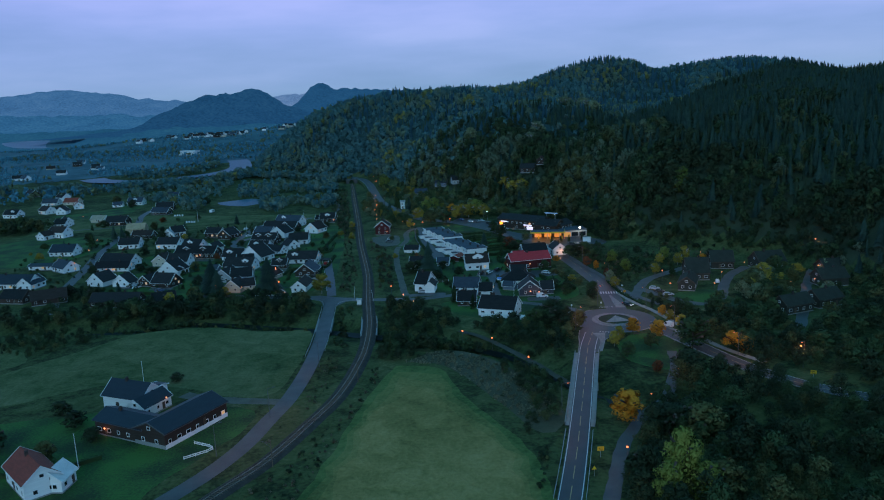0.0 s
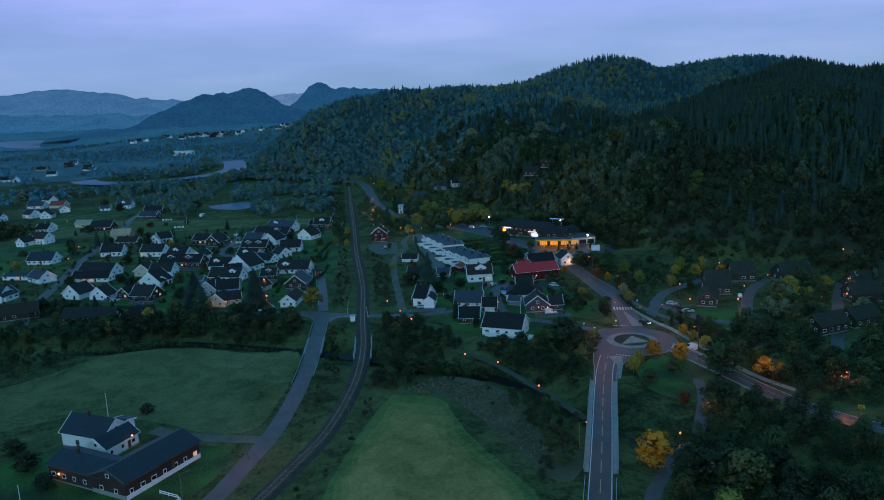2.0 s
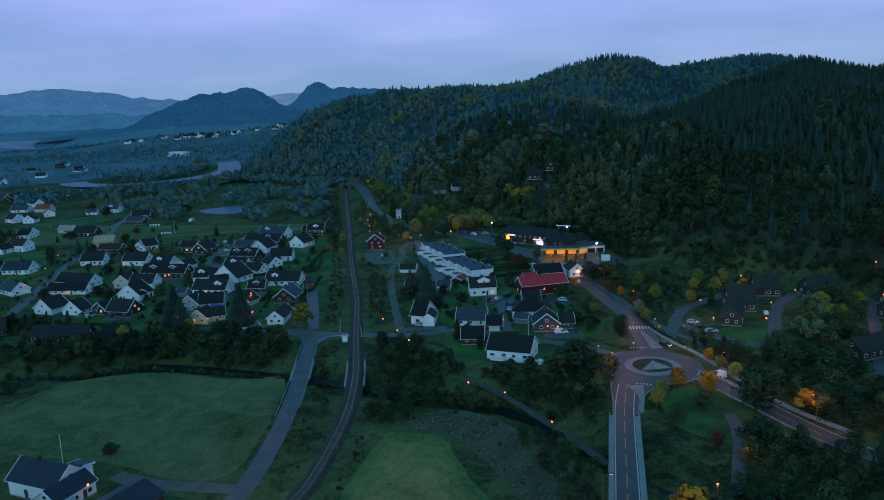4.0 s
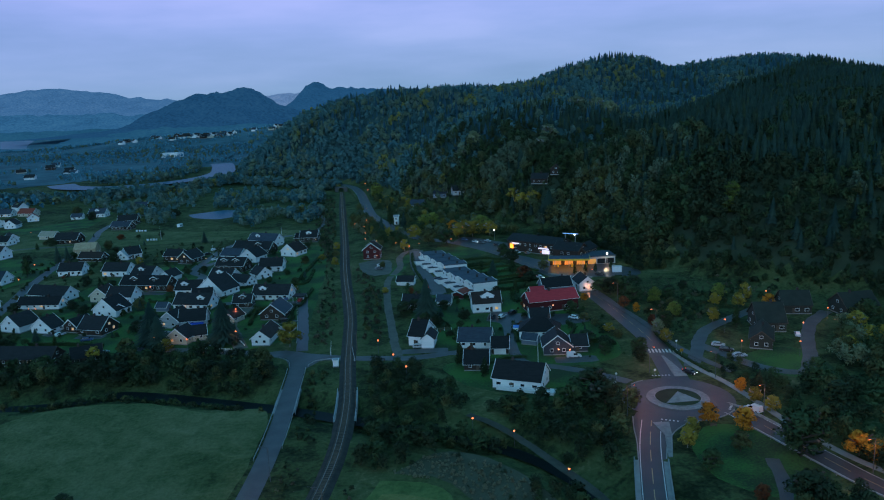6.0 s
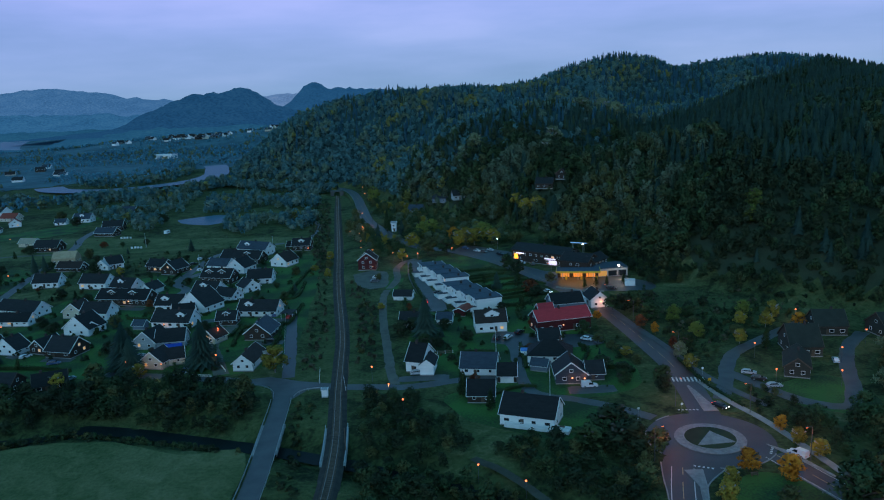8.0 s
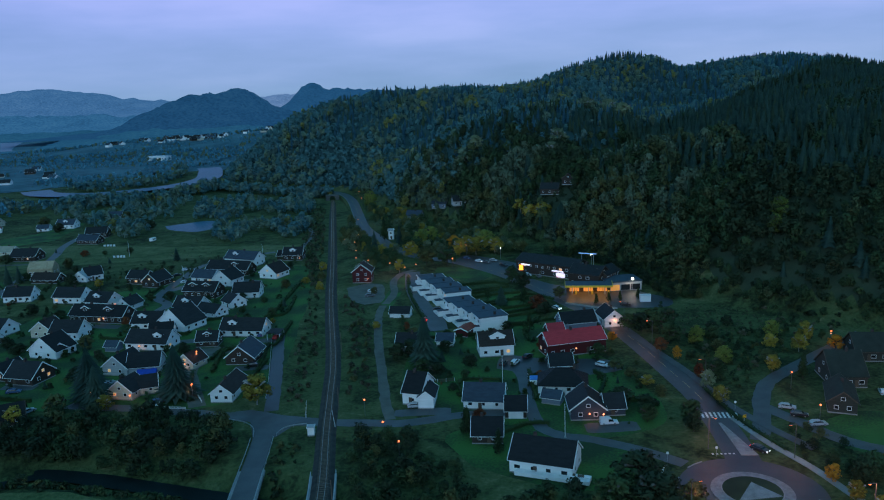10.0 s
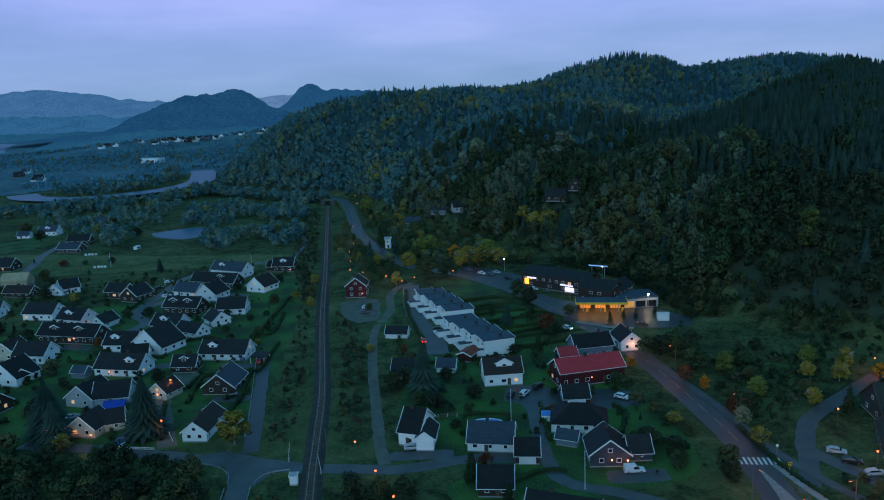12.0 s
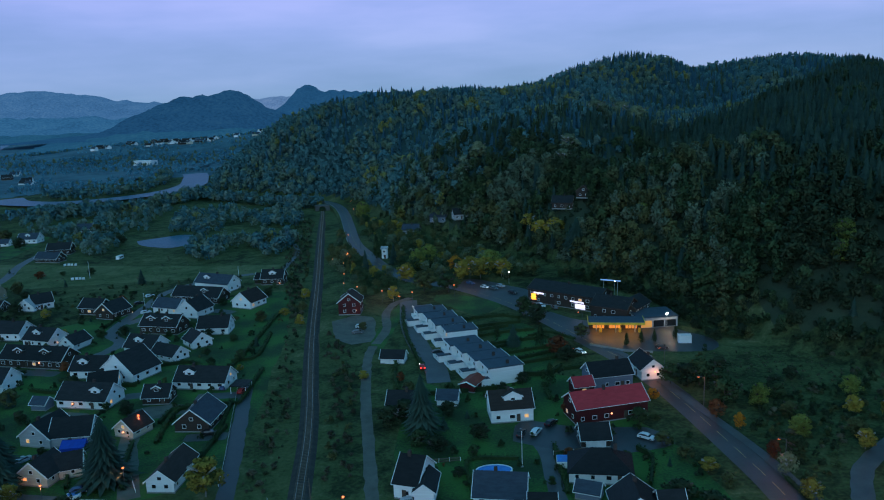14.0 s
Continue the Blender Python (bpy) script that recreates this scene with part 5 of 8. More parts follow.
def window_meshes(w, h, lit):
    key = (w, h, lit)
    if key not in WINDOW_CACHE:
        t, v = 0.11, []
        for y in (-0.05, 0.05):
            v += [(sx * (w / 2 - k * t), y, sz * (h / 2 - k * t)) for k in (0, 1) for sx, sz in ((-1, -1), (1, -1), (1, 1), (-1, 1))]
        f = [(i, (i + 1) % 4, 4 + (i + 1) % 4, 4 + i) for i in range(4)] + [(8 + i, 12 + i, 12 + (i + 1) % 4, 8 + (i + 1) % 4) for i in range(4)]
        f += [(i, 8 + i, 8 + (i + 1) % 4, (i + 1) % 4) for i in range(4)] + [(4 + i, 4 + (i + 1) % 4, 12 + (i + 1) % 4, 12 + i) for i in range(4)]
        fr = Shape().add(v, f)
        WINDOW_CACHE[key] = (fr.mesh("window", M_TRIM), Shape().box(0, 0.01, -h / 2 + 0.05, w - 0.1, 0.05, h - 0.1).mesh("pane", M_LIT if lit else M_GLASS))
    return WINDOW_CACHE[key]


def window(parent, m, x, y, z, rot, w=1.1, h=1.15, lit=False):
    fr, pane = window_meshes(w, h, lit)
    ob = part("window", fr, None, parent, m=m @ pose(x, y, z, 0, 0, rot))
    part("pane", pane, None, ob, "warmly lit pane" if lit else "")


def body(ob, m, L, W, h, wall, roof, pitch=32, lit=0.0, seed=0, chimney=True, windows=True, over=0.5, hip=False, plinth=0.35, garage=False, door=True, foundation=True, trim=None):
    """Walls, roof, trim, windows, door and chimney of one gabled block whose ridge runs along its length."""
    rng = random.Random(seed)
    rise = math.tan(radians(pitch)) * W / 2
    x, y = L / 2, W / 2
    if foundation:
        part("foundation", Shape().box(0, 0, -0.3, L + 0.1, W + 0.1, plinth + 0.3), M_CONCRETE, ob, m=m)
    gable = Shape()
    if hip:
        gable.box(0, 0, plinth, L, W, h - plinth)
    else:
        gable.add([(-x, -y, plinth), (x, -y, plinth), (x, y, plinth), (-x, y, plinth), (-x, -y, h), (x, -y, h), (x, y, h), (-x, y, h), (-x, 0, h + rise), (x, 0, h + rise)],
                  [(0, 1, 5, 4), (2, 3, 7, 6), (1, 2, 6, 9, 5), (3, 0, 4, 8, 7), (4, 5, 9, 8), (6, 7, 8, 9), (3, 2, 1, 0)])
    part("wall", gable, WALLS[wall], ob, m=m)
    t = 0.22
    drop = math.tan(radians(pitch)) * over
    X, Y = x + over * 0.8, y + over
    if roof != "none":
        if hip:
            r = min(X, Y)
            v = [(-X, -Y, h), (X, -Y, h), (X, Y, h), (-X, Y, h), (-X + Y, 0, h + rise), (X - Y, 0, h + rise), (-X, -Y, h - 0.18), (X, -Y, h - 0.18), (X, Y, h - 0.18), (-X, Y, h - 0.18)]
            part("roof", Shape().add(v, [(0, 1, 5, 4), (2, 3, 4, 5), (1, 2, 5), (3, 0, 4), (6, 7, 1, 0), (7, 8, 2, 1), (8, 9, 3, 2), (9, 6, 0, 3), (9, 8, 7, 6)]), ROOFS[roof], ob, m=m)
        else:
            for s in (-1, 1):
                v = []
                for px in (-X, X):
                    v += [(px, s * Y, h - drop + 0.03), (px, 0, h + rise + 0.03), (px, 0, h + rise + t), (px, s * Y, h - drop + t)]
                f = [(0, 1, 2, 3), (7, 6, 5, 4), (3, 2, 6, 7), (0, 4, 5, 1), (0, 3, 7, 4)]
                part("roof", Shape().add(v, f if s > 0 else [q[::-1] for q in f]), ROOFS[roof], ob, m=m)
            for e in (-1, 1):
                for s in (-1, 1):
                    b = Shape()
                    px = e * (X + 0.03)
                    v = [(px, s * (Y + 0.05), h - drop - 0.1), (px, 0, h + rise - 0.1), (px, 0, h + rise + t + 0.06), (px, s * (Y + 0.05), h - drop + t + 0.06)]
                    v += [(a - e * 0.12, b_, c) for a, b_, c in v]
                    b.add(v, [(0, 1, 2, 3), (7, 6, 5, 4), (0, 4, 5, 1), (3, 2, 6, 7), (0, 3, 7, 4)])
                    part("bargeboard", b, trim or M_TRIM, ob, m=m)
            for s in (-1, 1):
                part("gutter", Shape().tube((-X, s * (Y + 0.06), h - drop + 0.02), (X, s * (Y + 0.06), h - drop + 0.02), 0.07, n=6), trim or M_TRIM, ob, m=m)
    if windows:
        n = max(1, int(L / 3.1))
        floors = (1.75,) if h < 5.2 else (1.75, 4.3)
        for zf in floors:
            for s, rot in ((-1, 0), (1, 180)):
                for i in range(n):
                    if rng.random() < 0.82:
                        window(ob, m, (i + 0.5) / n * L - x, s * (y + 0.05), zf, rot, rng.choice((1.0, 1.3, 1.6)), 1.15, rng.random() < lit)
            for s, rot in ((-1, -90), (1, 90)):
                for k in (-1, 1):
                    if W > 5:
                        window(ob, m, s * (x + 0.05), k * W * 0.22, zf, rot, 1.15, 1.15, rng.random() < lit)
        if not hip and rise > 1.8 and roof != "none":
            for s, rot in ((-1, -90), (1, 90)):
                window(ob, m, s * (x + 0.05), 0, h + rise * 0.28, rot, 1.15, 1.0, rng.random() < lit)
    if garage:
        part("garage_door", Shape().box(0, -y - 0.04, 0.1, min(5.0, L * 0.7), 0.08, 2.1), M_TRIM, ob, m=m)
    elif door and windows:
        dx = rng.uniform(-0.3, 0.3) * L
        part("door", Shape().box(dx, -y - 0.06, plinth, 1.0, 0.1, 2.05), M_DOOR, ob, m=m)
    if chimney and roof != "none":
        cx = rng.uniform(-0.25, 0.25) * L
        part("chimney", Shape().box(cx, 0.25 * rng.choice((-1, 1)), h + rise - 0.5, 0.75, 0.75, 1.5).box(cx, 0, h + rise + 0.95, 0.3, 0.3, 0.2), M_CHIMNEY, ob, m=m)
    return ob


def dormer(ob, x, side, W, h, roof, wall="white", w=3.0, pitch=38, back=0.62):
    """A small gabled dormer in one slope of a roof; side is -1 or 1."""
    out = W / 2 * back
    zf = h + math.tan(radians(pitch)) * W / 2 * (1 - back) - 0.3
    m = pose(x, side * out * 0.5, zf, 0, 0, 90 * side)
    body(ob, m, out, w, 1.5, wall, roof, 28, 0.0, 5, chimney=False, windows=False, over=0.3, plinth=0.0, foundation=False)
    window(ob, m, out / 2 + 0.05, 0, 0.85, 90, 1.3, 0.9)


WORDS = {"olive": "dark-stained timber", "white": "white clapboard", "brown": "dark brown timber", "grey": "grey clapboard", "cream": "cream clapboard", "red": "dark red timber", "slateblue": "blue-grey timber", "darkblue": "dark blue timber", "timber": "raw timber frame"}
ROOFWORDS = {"olive": "dark-stained timber", "dark": "dark tiled roof", "brown": "brown tiled roof", "slate": "blue-grey roof", "navy": "dark blue roof", "redroof": "bright red roof", "red": "faded red roof", "grey": "pale roof", "white": "white roof", "sand": "sand-coloured roof", "moss": "mossy dark roof", "none": "open unfinished roof"}
count = 0


def house(x, y, rot, L, W, h, wall, roof, name="house", label="", pitch=38, lit=0.06, **more):
    global count
    count += 1
    label = label or f"{WORDS[wall]} {name} with a {ROOFWORDS[roof]}"
    ob = thing(name, x, y, 0, rot, label, name.replace("_", " "), "houses of the village" if name == "house" else "")
    body(ob, Matrix(), L, W, h, wall, roof, pitch, lit, count, **more)
    return ob


def wing(ob, x, y, rot, L, W, h, wall, roof, pitch=38, lit=0.06, **more):
    """A second block of the same house, given by its place in the world."""
    global count
    count += 1
    more.setdefault("chimney", False)
    body(ob, ob.matrix_basis.inverted() @ pose(x, y, 0, 0, 0, rot), L, W, h - 0.15, wall, roof, pitch, lit, count, **more)


ob = house(-105.8, 381.6, -107, 10.0, 9.7, 3.0, "grey", "dark")
wing(ob, -98.1, 381.0, 5, 10.5, 9.0, 3.2, "grey", "dark")
ob = house(-105.0, 407.3, -13, 16.7, 9.5, 3.0, "white", "dark")
dormer(ob, 4, -1, 9.5, 3.0, "dark")
wing(ob, -104.9, 418.2, 9, 8.9, 8.0, 3.2, "white", "dark")
ob = house(-114.8, 433.6, -8, 12.2, 9.0, 3.2, "white", "dark")
dormer(ob, -2, -1, 9, 3.2, "dark")
wing(ob, -101.5, 431.3, -117, 12.0, 14.8, 3.4, "white", "dark")
ob = house(-83.8, 406.7, -2, 8.0, 7.0, 2.6, "brown", "dark")
dormer(ob, 0, -1, 7.0, 2.6, "dark", "brown", 2.4)
ob = house(-72.9, 418.5, -11, 17.2, 9.0, 2.8, "white", "dark")
dormer(ob, -4, -1, 9, 2.8, "dark")
ob = house(-66.0, 387.6, -97, 12.0, 9.8, 2.8, "brown", "slate")
ob = house(-63.6, 355.1, -96, 14.0, 6.7, 3.0, "white", "brown")
ob = house(-83.3, 383.4, -116, 7.0, 6.9, 2.5, "cream", "brown", name="garage", chimney=False, garage=True)
ob = house(-118.7, 405.0, -12, 4.9, 4.0, 2.2, "slateblue", "slate", name="shed", chimney=False, windows=False)
ob = house(-140.0, 447.5, -15, 25.9, 9.0, 3.4, "brown", "dark")
dormer(ob, -6, -1, 9, 3.4, "dark", "brown", 3.4)
dormer(ob, 5, -1, 9, 3.4, "dark", "brown", 3.4)
ob = house(-149.5, 471.9, -20, 13.0, 9.0, 3.2, "white", "dark")
dormer(ob, -1, -1, 9, 3.2, "dark")
ob = house(-135.4, 466.0, -110, 9.0, 7.2, 2.6, "white", "dark")
ob = house(-104.8, 455.8, -19, 12.6, 9.0, 3.2, "white", "dark")
dormer(ob, -1, -1, 9, 3.2, "dark")
wing(ob, -93.7, 447.5, -33, 12.0, 7.0, 2.6, "white", "dark")
ob = house(-106.7, 482.2, -16, 16.6, 9.0, 3.6, "brown", "dark")
dormer(ob, 3, -1, 9, 3.6, "dark", "brown", 3.4)
dormer(ob, -4, -1, 9, 3.6, "dark", "brown", 3.4)
ob = house(-101.0, 505.0, -112, 11.0, 10.6, 3.4, "white", "dark")
wing(ob, -113.6, 512.2, -24, 13.2, 8.0, 3.2, "white", "slate")
ob = house(-105.5, 529.9, -20, 25.0, 9.0, 3.2, "brown", "dark")
dormer(ob, 4, -1, 9, 3.2, "dark", "brown", 3)
ob = house(-103.3, 551.5, -27, 20.9, 9.0, 4.0, "white", "slate")
dormer(ob, -4, -1, 9, 4.0, "slate")
ob = house(-80.2, 516.4, -117, 11.0, 10.3, 3.2, "white", "brown")
ob = house(-85.0, 477.7, -2, 12.2, 9.0, 3.2, "white", "dark")
wing(ob, -87.8, 461.7, -51, 9.0, 7.7, 2.8, "white", "dark")
ob = house(-148.4, 516.5, -19, 11.3, 8.0, 3.4, "brown", "dark")
wing(ob, -137.7, 509.2, -113, 11.0, 9.6, 3.4, "brown", "dark")
ob = house(-96.0, 358.5, -105, 8.0, 8.5, 2.8, "cream", "dark")
wing(ob, -92.0, 361.0, 18, 8.4, 7.0, 2.8, "cream", "dark")
ob = house(-181.7, 436.6, -21, 22.2, 9.0, 3.0, "white", "dark")
ob = house(-178.9, 420.3, -7, 20.2, 7.0, 2.5, "white", "dark")
ob = house(-171.2, 385.9, -112, 10.0, 10.3, 3.0, "white", "dark")
ob = house(-157.6, 381.0, -108, 7.0, 10.1, 2.5, "white", "dark")
ob = house(-145.2, 381.5, -113, 9.0, 6.8, 2.8, "brown", "dark")
ob = house(-135.3, 376.6, -17, 11.0, 10.0, 2.8, "brown", "dark")
ob = house(-154.5, 429.5, -100, 9.0, 8.8, 3.2, "cream", "brown")
wing(ob, -143.1, 424.3, -10, 12.4, 9.0, 3.8, "white", "dark")
ob = house(-140.3, 403.3, -108, 10.0, 12.0, 3.2, "white", "dark")
wing(ob, -138.8, 403.9, -52, 8.0, 6.1, 2.8, "white", "dark")
ob = house(-168.3, 483.1, -12, 14.6, 9.0, 3.4, "white", "dark")
ob = house(-195.9, 490.1, 0, 13.0, 9.0, 3.2, "white", "dark")
ob = house(-201.1, 527.7, -13, 15.3, 7.0, 2.4, "brown", "brown")
ob = house(-213.5, 548.4, 2, 13.6, 9.0, 4.0, "timber", "none")
ob = house(-179.0, 530.4, 36, 8.6, 9.0, 3.2, "white", "dark")
wing(ob, -181.8, 528.2, -103, 10.0, 8.3, 2.6, "white", "grey")
ob = house(-267.7, 613.9, -14, 12.2, 7.0, 2.8, "cream", "sand")
ob = house(-245.0, 593.7, -7, 16.4, 10.0, 3.2, "brown", "dark")
ob = house(-276.4, 717.6, -5, 14.2, 9.0, 3.4, "white", "slate")
dormer(ob, 0, -1, 9, 3.4, "slate")
ob = house(-289.8, 707.8, 3, 8.7, 6.0, 2.5, "white", "slate")
ob = house(-233.1, 668.7, 5, 14.5, 9.0, 3.6, "brown", "dark")
ob = house(-228.1, 643.7, -15, 15.6, 8.0, 2.8, "brown", "slate")
ob = house(-254.9, 756.4, -2, 12.2, 8.0, 3.0, "white", "slate")
ob = house(-327.0, 709.2, -64, 10.0, 8.4, 3.2, "white", "red")
ob = house(-325.6, 675.2, -88, 10.0, 8.7, 3.2, "white", "dark")
ob = house(-291.1, 607.0, -46, 10.0, 7.3, 3.4, "white", "dark")
ob = house(-289.5, 596.5, -14, 10.5, 8.0, 3.2, "white", "dark")
ob = house(-268.0, 547.0, -20, 14.0, 9.0, 4.4, "white", "brown")
wing(ob, -275.0, 540.0, 70, 10.0, 7.0, 3.4, "white", "brown")
ob = house(-231.0, 475.0, -8, 16.0, 10.0, 3.0, "white", "navy")
ob = house(-208.0, 425.0, -38, 13.0, 9.0, 3.0, "white", "navy")
wing(ob, -223.0, 433.0, -8, 18.0, 6.0, 2.6, "white", "navy", pitch=20)
ob = house(-369.2, 745.4, -5, 15.6, 9.0, 3.0, "white", "slate")
ob = house(-364.0, 666.0, -18, 15.0, 9.0, 3.6, "white", "dark")
dormer(ob, 2, -1, 9, 3.6, "dark")
ob = house(-343.0, 682.0, -35, 13.0, 8.5, 3.6, "white", "brown")
wing(ob, -334.0, 686.0, 60, 9.0, 7.0, 3.2, "white", "brown")
ob = house(-347.0, 742.0, -12, 15.0, 9.0, 3.2, "cream", "red")
ob = house(-216.0, 388.0, -12, 22.0, 9.5, 3.4, "white", "navy")
wing(ob, -207.5, 386.0, -102, 11.0, 8.0, 3.4, "white", "navy")
ob = house(-183.0, 354.0, 24, 15.0, 9.0, 2.8, "brown", "brown", trim=M_DOOR)
ob = house(-200.0, 358.0, -14, 13.0, 8.5, 2.8, "brown", "dark", trim=M_DOOR)
ob = house(-146.0, 342.0, -8, 23.0, 8.0, 2.9, "brown", "dark", trim=M_DOOR, label="long low dark brown timber house with a dark roof")
ob = house(-124.5, 341.0, 24, 10.0, 7.5, 2.7, "brown", "dark", trim=M_DOOR)
ob = house(-77.0, 559.0, -4, 11.0, 9.0, 3.4, "brown", "dark")
dormer(ob, 0, -1, 9, 3.4, "dark", "white")
ob = house(-84.0, 560.3, -14, 3.9, 6.0, 2.8, "brown", "dark", name="shed", chimney=False, windows=False)
ob = house(-33.1, 497.4, -94, 9.0, 9.1, 5.6, "red", "brown")
ob = house(-12.8, 432.0, -12, 8.2, 5.0, 2.2, "white", "dark", name="garage", chimney=False, garage=True)
ob = house(-8.6, 389.0, -10, 8.3, 8.0, 3.2, "white", "dark")
ob = house(4.4, 393.3, -11, 6.0, 5.0, 2.3, "white", "slate", name="shed", chimney=False, windows=False)
ob = house(21.1, 382.1, 3, 11.6, 9.0, 4.2, "white", "brown")
dormer(ob, 0.5, -1, 9, 4.2, "brown", "white", 5.0)
ob = house(-5.1, 344.4, -21, 5.8, 11.0, 4.0, "white", "dark")
wing(ob, -2.4, 340.5, -98, 9.0, 4.4, 3.6, "white", "dark")
ob = house(14.1, 338.0, -11, 11.4, 9.0, 2.8, "white", "slate")
ob = house(22.0, 329.8, -7, 5.8, 7.0, 2.6, "brown", "dark", name="garage", chimney=False, garage=True)
ob = house(13.0, 315.7, -7, 7.8, 8.0, 2.6, "brown", "dark")
ob = house(25.3, 298.2, -23, 14.9, 10.0, 3.6, "white", "dark")
ob = house(41.1, 327.9, -94, 10.0, 9.3, 3.2, "darkblue", "dark")
wing(ob, 48.7, 328.5, -1, 5.4, 7.0, 2.6, "darkblue", "dark")
ob = house(38.1, 346.5, -11, 14.3, 10.0, 2.8, "white", "dark", hip=True)
ob = house(33.4, 336.6, -26, 5.4, 4.0, 2.2, "slateblue", "slate", name="shed", chimney=False, windows=False)
ob = house(47.3, 379.9, 12, 20.9, 9.0, 4.8, "red", "redroof", name="barn", pitch=33)
ob = house(67.2, 409.0, -85, 11.0, 7.3, 3.6, "white", "dark")
ob = house(40.3, 363.5, -1, 7.3, 7.0, 2.4, "brown", "dark", name="garage", chimney=False, garage=True)
ob = house(-93.0, 219.9, -24, 15.0, 9.0, 4.2, "white", "navy", label="white clapboard farmhouse with a dark blue roof and a cross wing")
wing(ob, -86.2, 214.2, 66, 11.0, 6.4, 3.6, "white", "navy", pitch=34)
wing(ob, -86.5, 221.5, -24, 4.0, 5.0, 5.2, "white", "navy", pitch=12, windows=False)
ob = house(-86.0, 199.8, -28, 18.3, 9.0, 4.2, "brown", "navy", pitch=22, trim=M_POLE)
wing(ob, -74.3, 194.0, -119, 9.0, 8.3, 4.3, "brown", "navy", pitch=22, trim=M_POLE)
wing(ob, -72.1, 200.2, 62, 23.2, 11.0, 4.6, "brown", "navy", pitch=22, plinth=1.1, trim=M_POLE)
part("plinth_cladding", Shape().box(0, -5.62, 0.0, 23.0, 0.1, 1.15).box(11.66, 0, 0.0, 0.1, 11.0, 1.15), M_TRIM, ob, "white painted base wall", m=ob.matrix_basis.inverted() @ pose(-72.1, 200.2, 0, 0, 0, 62))
ob = house(-98.8, 171.2, -47, 15.0, 8.1, 4.4, "white", "red")
wing(ob, -92.6, 170.0, 85, 6.3, 6.0, 3.4, "white", "white")
ob = house(110.8, 325.5, -114, 14.0, 7.0, 3.4, "olive", "moss", trim=M_DOOR)
ob = house(120.3, 343.1, -9, 9.8, 14.0, 3.6, "olive", "moss", trim=M_DOOR)
ob = house(138.6, 361.2, -10, 10.4, 11.0, 3.6, "olive", "moss", trim=M_DOOR)
ob = house(158.8, 355.4, 7, 13.1, 11.0, 3.6, "olive", "moss", trim=M_DOOR)
ob = house(53.0, 401.5, 9, 13.0, 8.0, 4.6, "slateblue", "dark", label="pale blue-grey timber house behind the red barn")
wing(ob, 44.0, 396.0, 9, 6.0, 5.0, 3.4, "red", "redroof")
ob = house(137, 283, 20, 13, 8, 3.6, "olive", "moss", trim=M_DOOR)
ob = house(152, 289, 20, 12, 8, 3.6, "olive", "moss", trim=M_DOOR)
ob = house(170, 319, 5, 12, 9, 3.8, "olive", "moss", trim=M_DOOR)
ob = house(180, 336, 5, 12, 9, 3.8, "olive", "moss", trim=M_DOOR)

# ---- terraced houses with flat roofs ----
M_FLATROOF = material("blue_grey_roofing_felt", (0.046, 0.066, 0.092), (0.030, 0.044, 0.062), 0.4, 0.7, 3.0, 0.6, 0.2)
ROOFS["flat"] = M_FLATROOF


def terrace_unit(x, y, rot, seed, deep=11.0, wide=7.4, high=5.3):
    rng = random.Random(seed)
    ob = thing("terraced_house", x, y, 0, rot, "white terraced house with a flat blue-grey roof and a chimney", "terraced house", "row of terraced houses")
    w, d = wide / 2, deep / 2
    part("wall", Shape().box(0, 0, -0.1, deep, wide, high), WALLS["white"], ob)
    part("roof", Shape().box(-0.2, 0, high - 0.1, deep + 0.9, wide + 0.3, 0.3), M_FLATROOF, ob)
    for s, sx, sy, px, py in ((2, 0.1, wide + 0.3, -d - 0.7, 0), (3, 0.1, wide + 0.3, d + 0.3, 0)):
        part("roof_edge", Shape().box(px, py, high - 0.12, sx, sy, 0.42), M_TRIM, ob)
    part("chimney", Shape().box(1.2, -w * 0.4, high, 0.8, 0.8, 1.3), M_CHIMNEY, ob)
    part("balcony", Shape().box(-d - 0.9, 0.6, 2.4, 1.8, wide * 0.62, 0.16).box(-d - 1.75, 0.6, 2.4, 0.1, wide * 0.62, 1.0).box(-d - 0.9, 0.6 - wide * 0.31, 2.4, 1.8, 0.1, 1.0).box(-d - 0.9, 0.6 + wide * 0.31, 2.4, 1.8, 0.1, 1.0), M_TRIM, ob)
    part("porch", Shape().box(-d - 2.2, -w * 0.55, 0, 4.4, wide * 0.34, 2.3), WALLS["white"], ob)
    part("porch_roof", Shape().box(-d - 2.3, -w * 0.55, 2.3, 4.8, wide * 0.4, 0.16), M_FLATROOF, ob)
    part("garden_wall", Shape().box(-d - 4.4, 0.4, 0, 0.2, wide * 0.9, 0.9).box(-d - 2.5, w * 0.85, 0, 4.0, 0.2, 0.9), WALLS["white"], ob)
    for k in (-0.25, 0.3):
        window(ob, Matrix(), -d - 0.05, k * wide, 3.9, -90, 1.5, 1.2, rng.random() < 0.05)
        window(ob, Matrix(), d + 0.05, k * wide, 3.9, 90, 1.5, 1.2)
        window(ob, Matrix(), d + 0.05, k * wide, 1.5, 90, 1.5, 1.2)
    window(ob, Matrix(), -d - 0.05, 0.3 * wide, 1.5, -90, 1.4, 1.2)


for i in range(4):
    terrace_unit(0.5 + i * 3.3 + 0.4 * (i % 2), 477.5 - i * 9.0, 12, 300 + i, wide=8.2)
for i in range(4):
    terrace_unit(11.2 + i * 3.6, 434.5 - i * 8.0, 15, 320 + i, wide=8.0, high=5.5)
house(-2.5, 487.0, 12, 7, 5, 3.6, "white", "slate", name="garage", label="small white garage at the end of the terrace", pitch=8, chimney=False, garage=True)
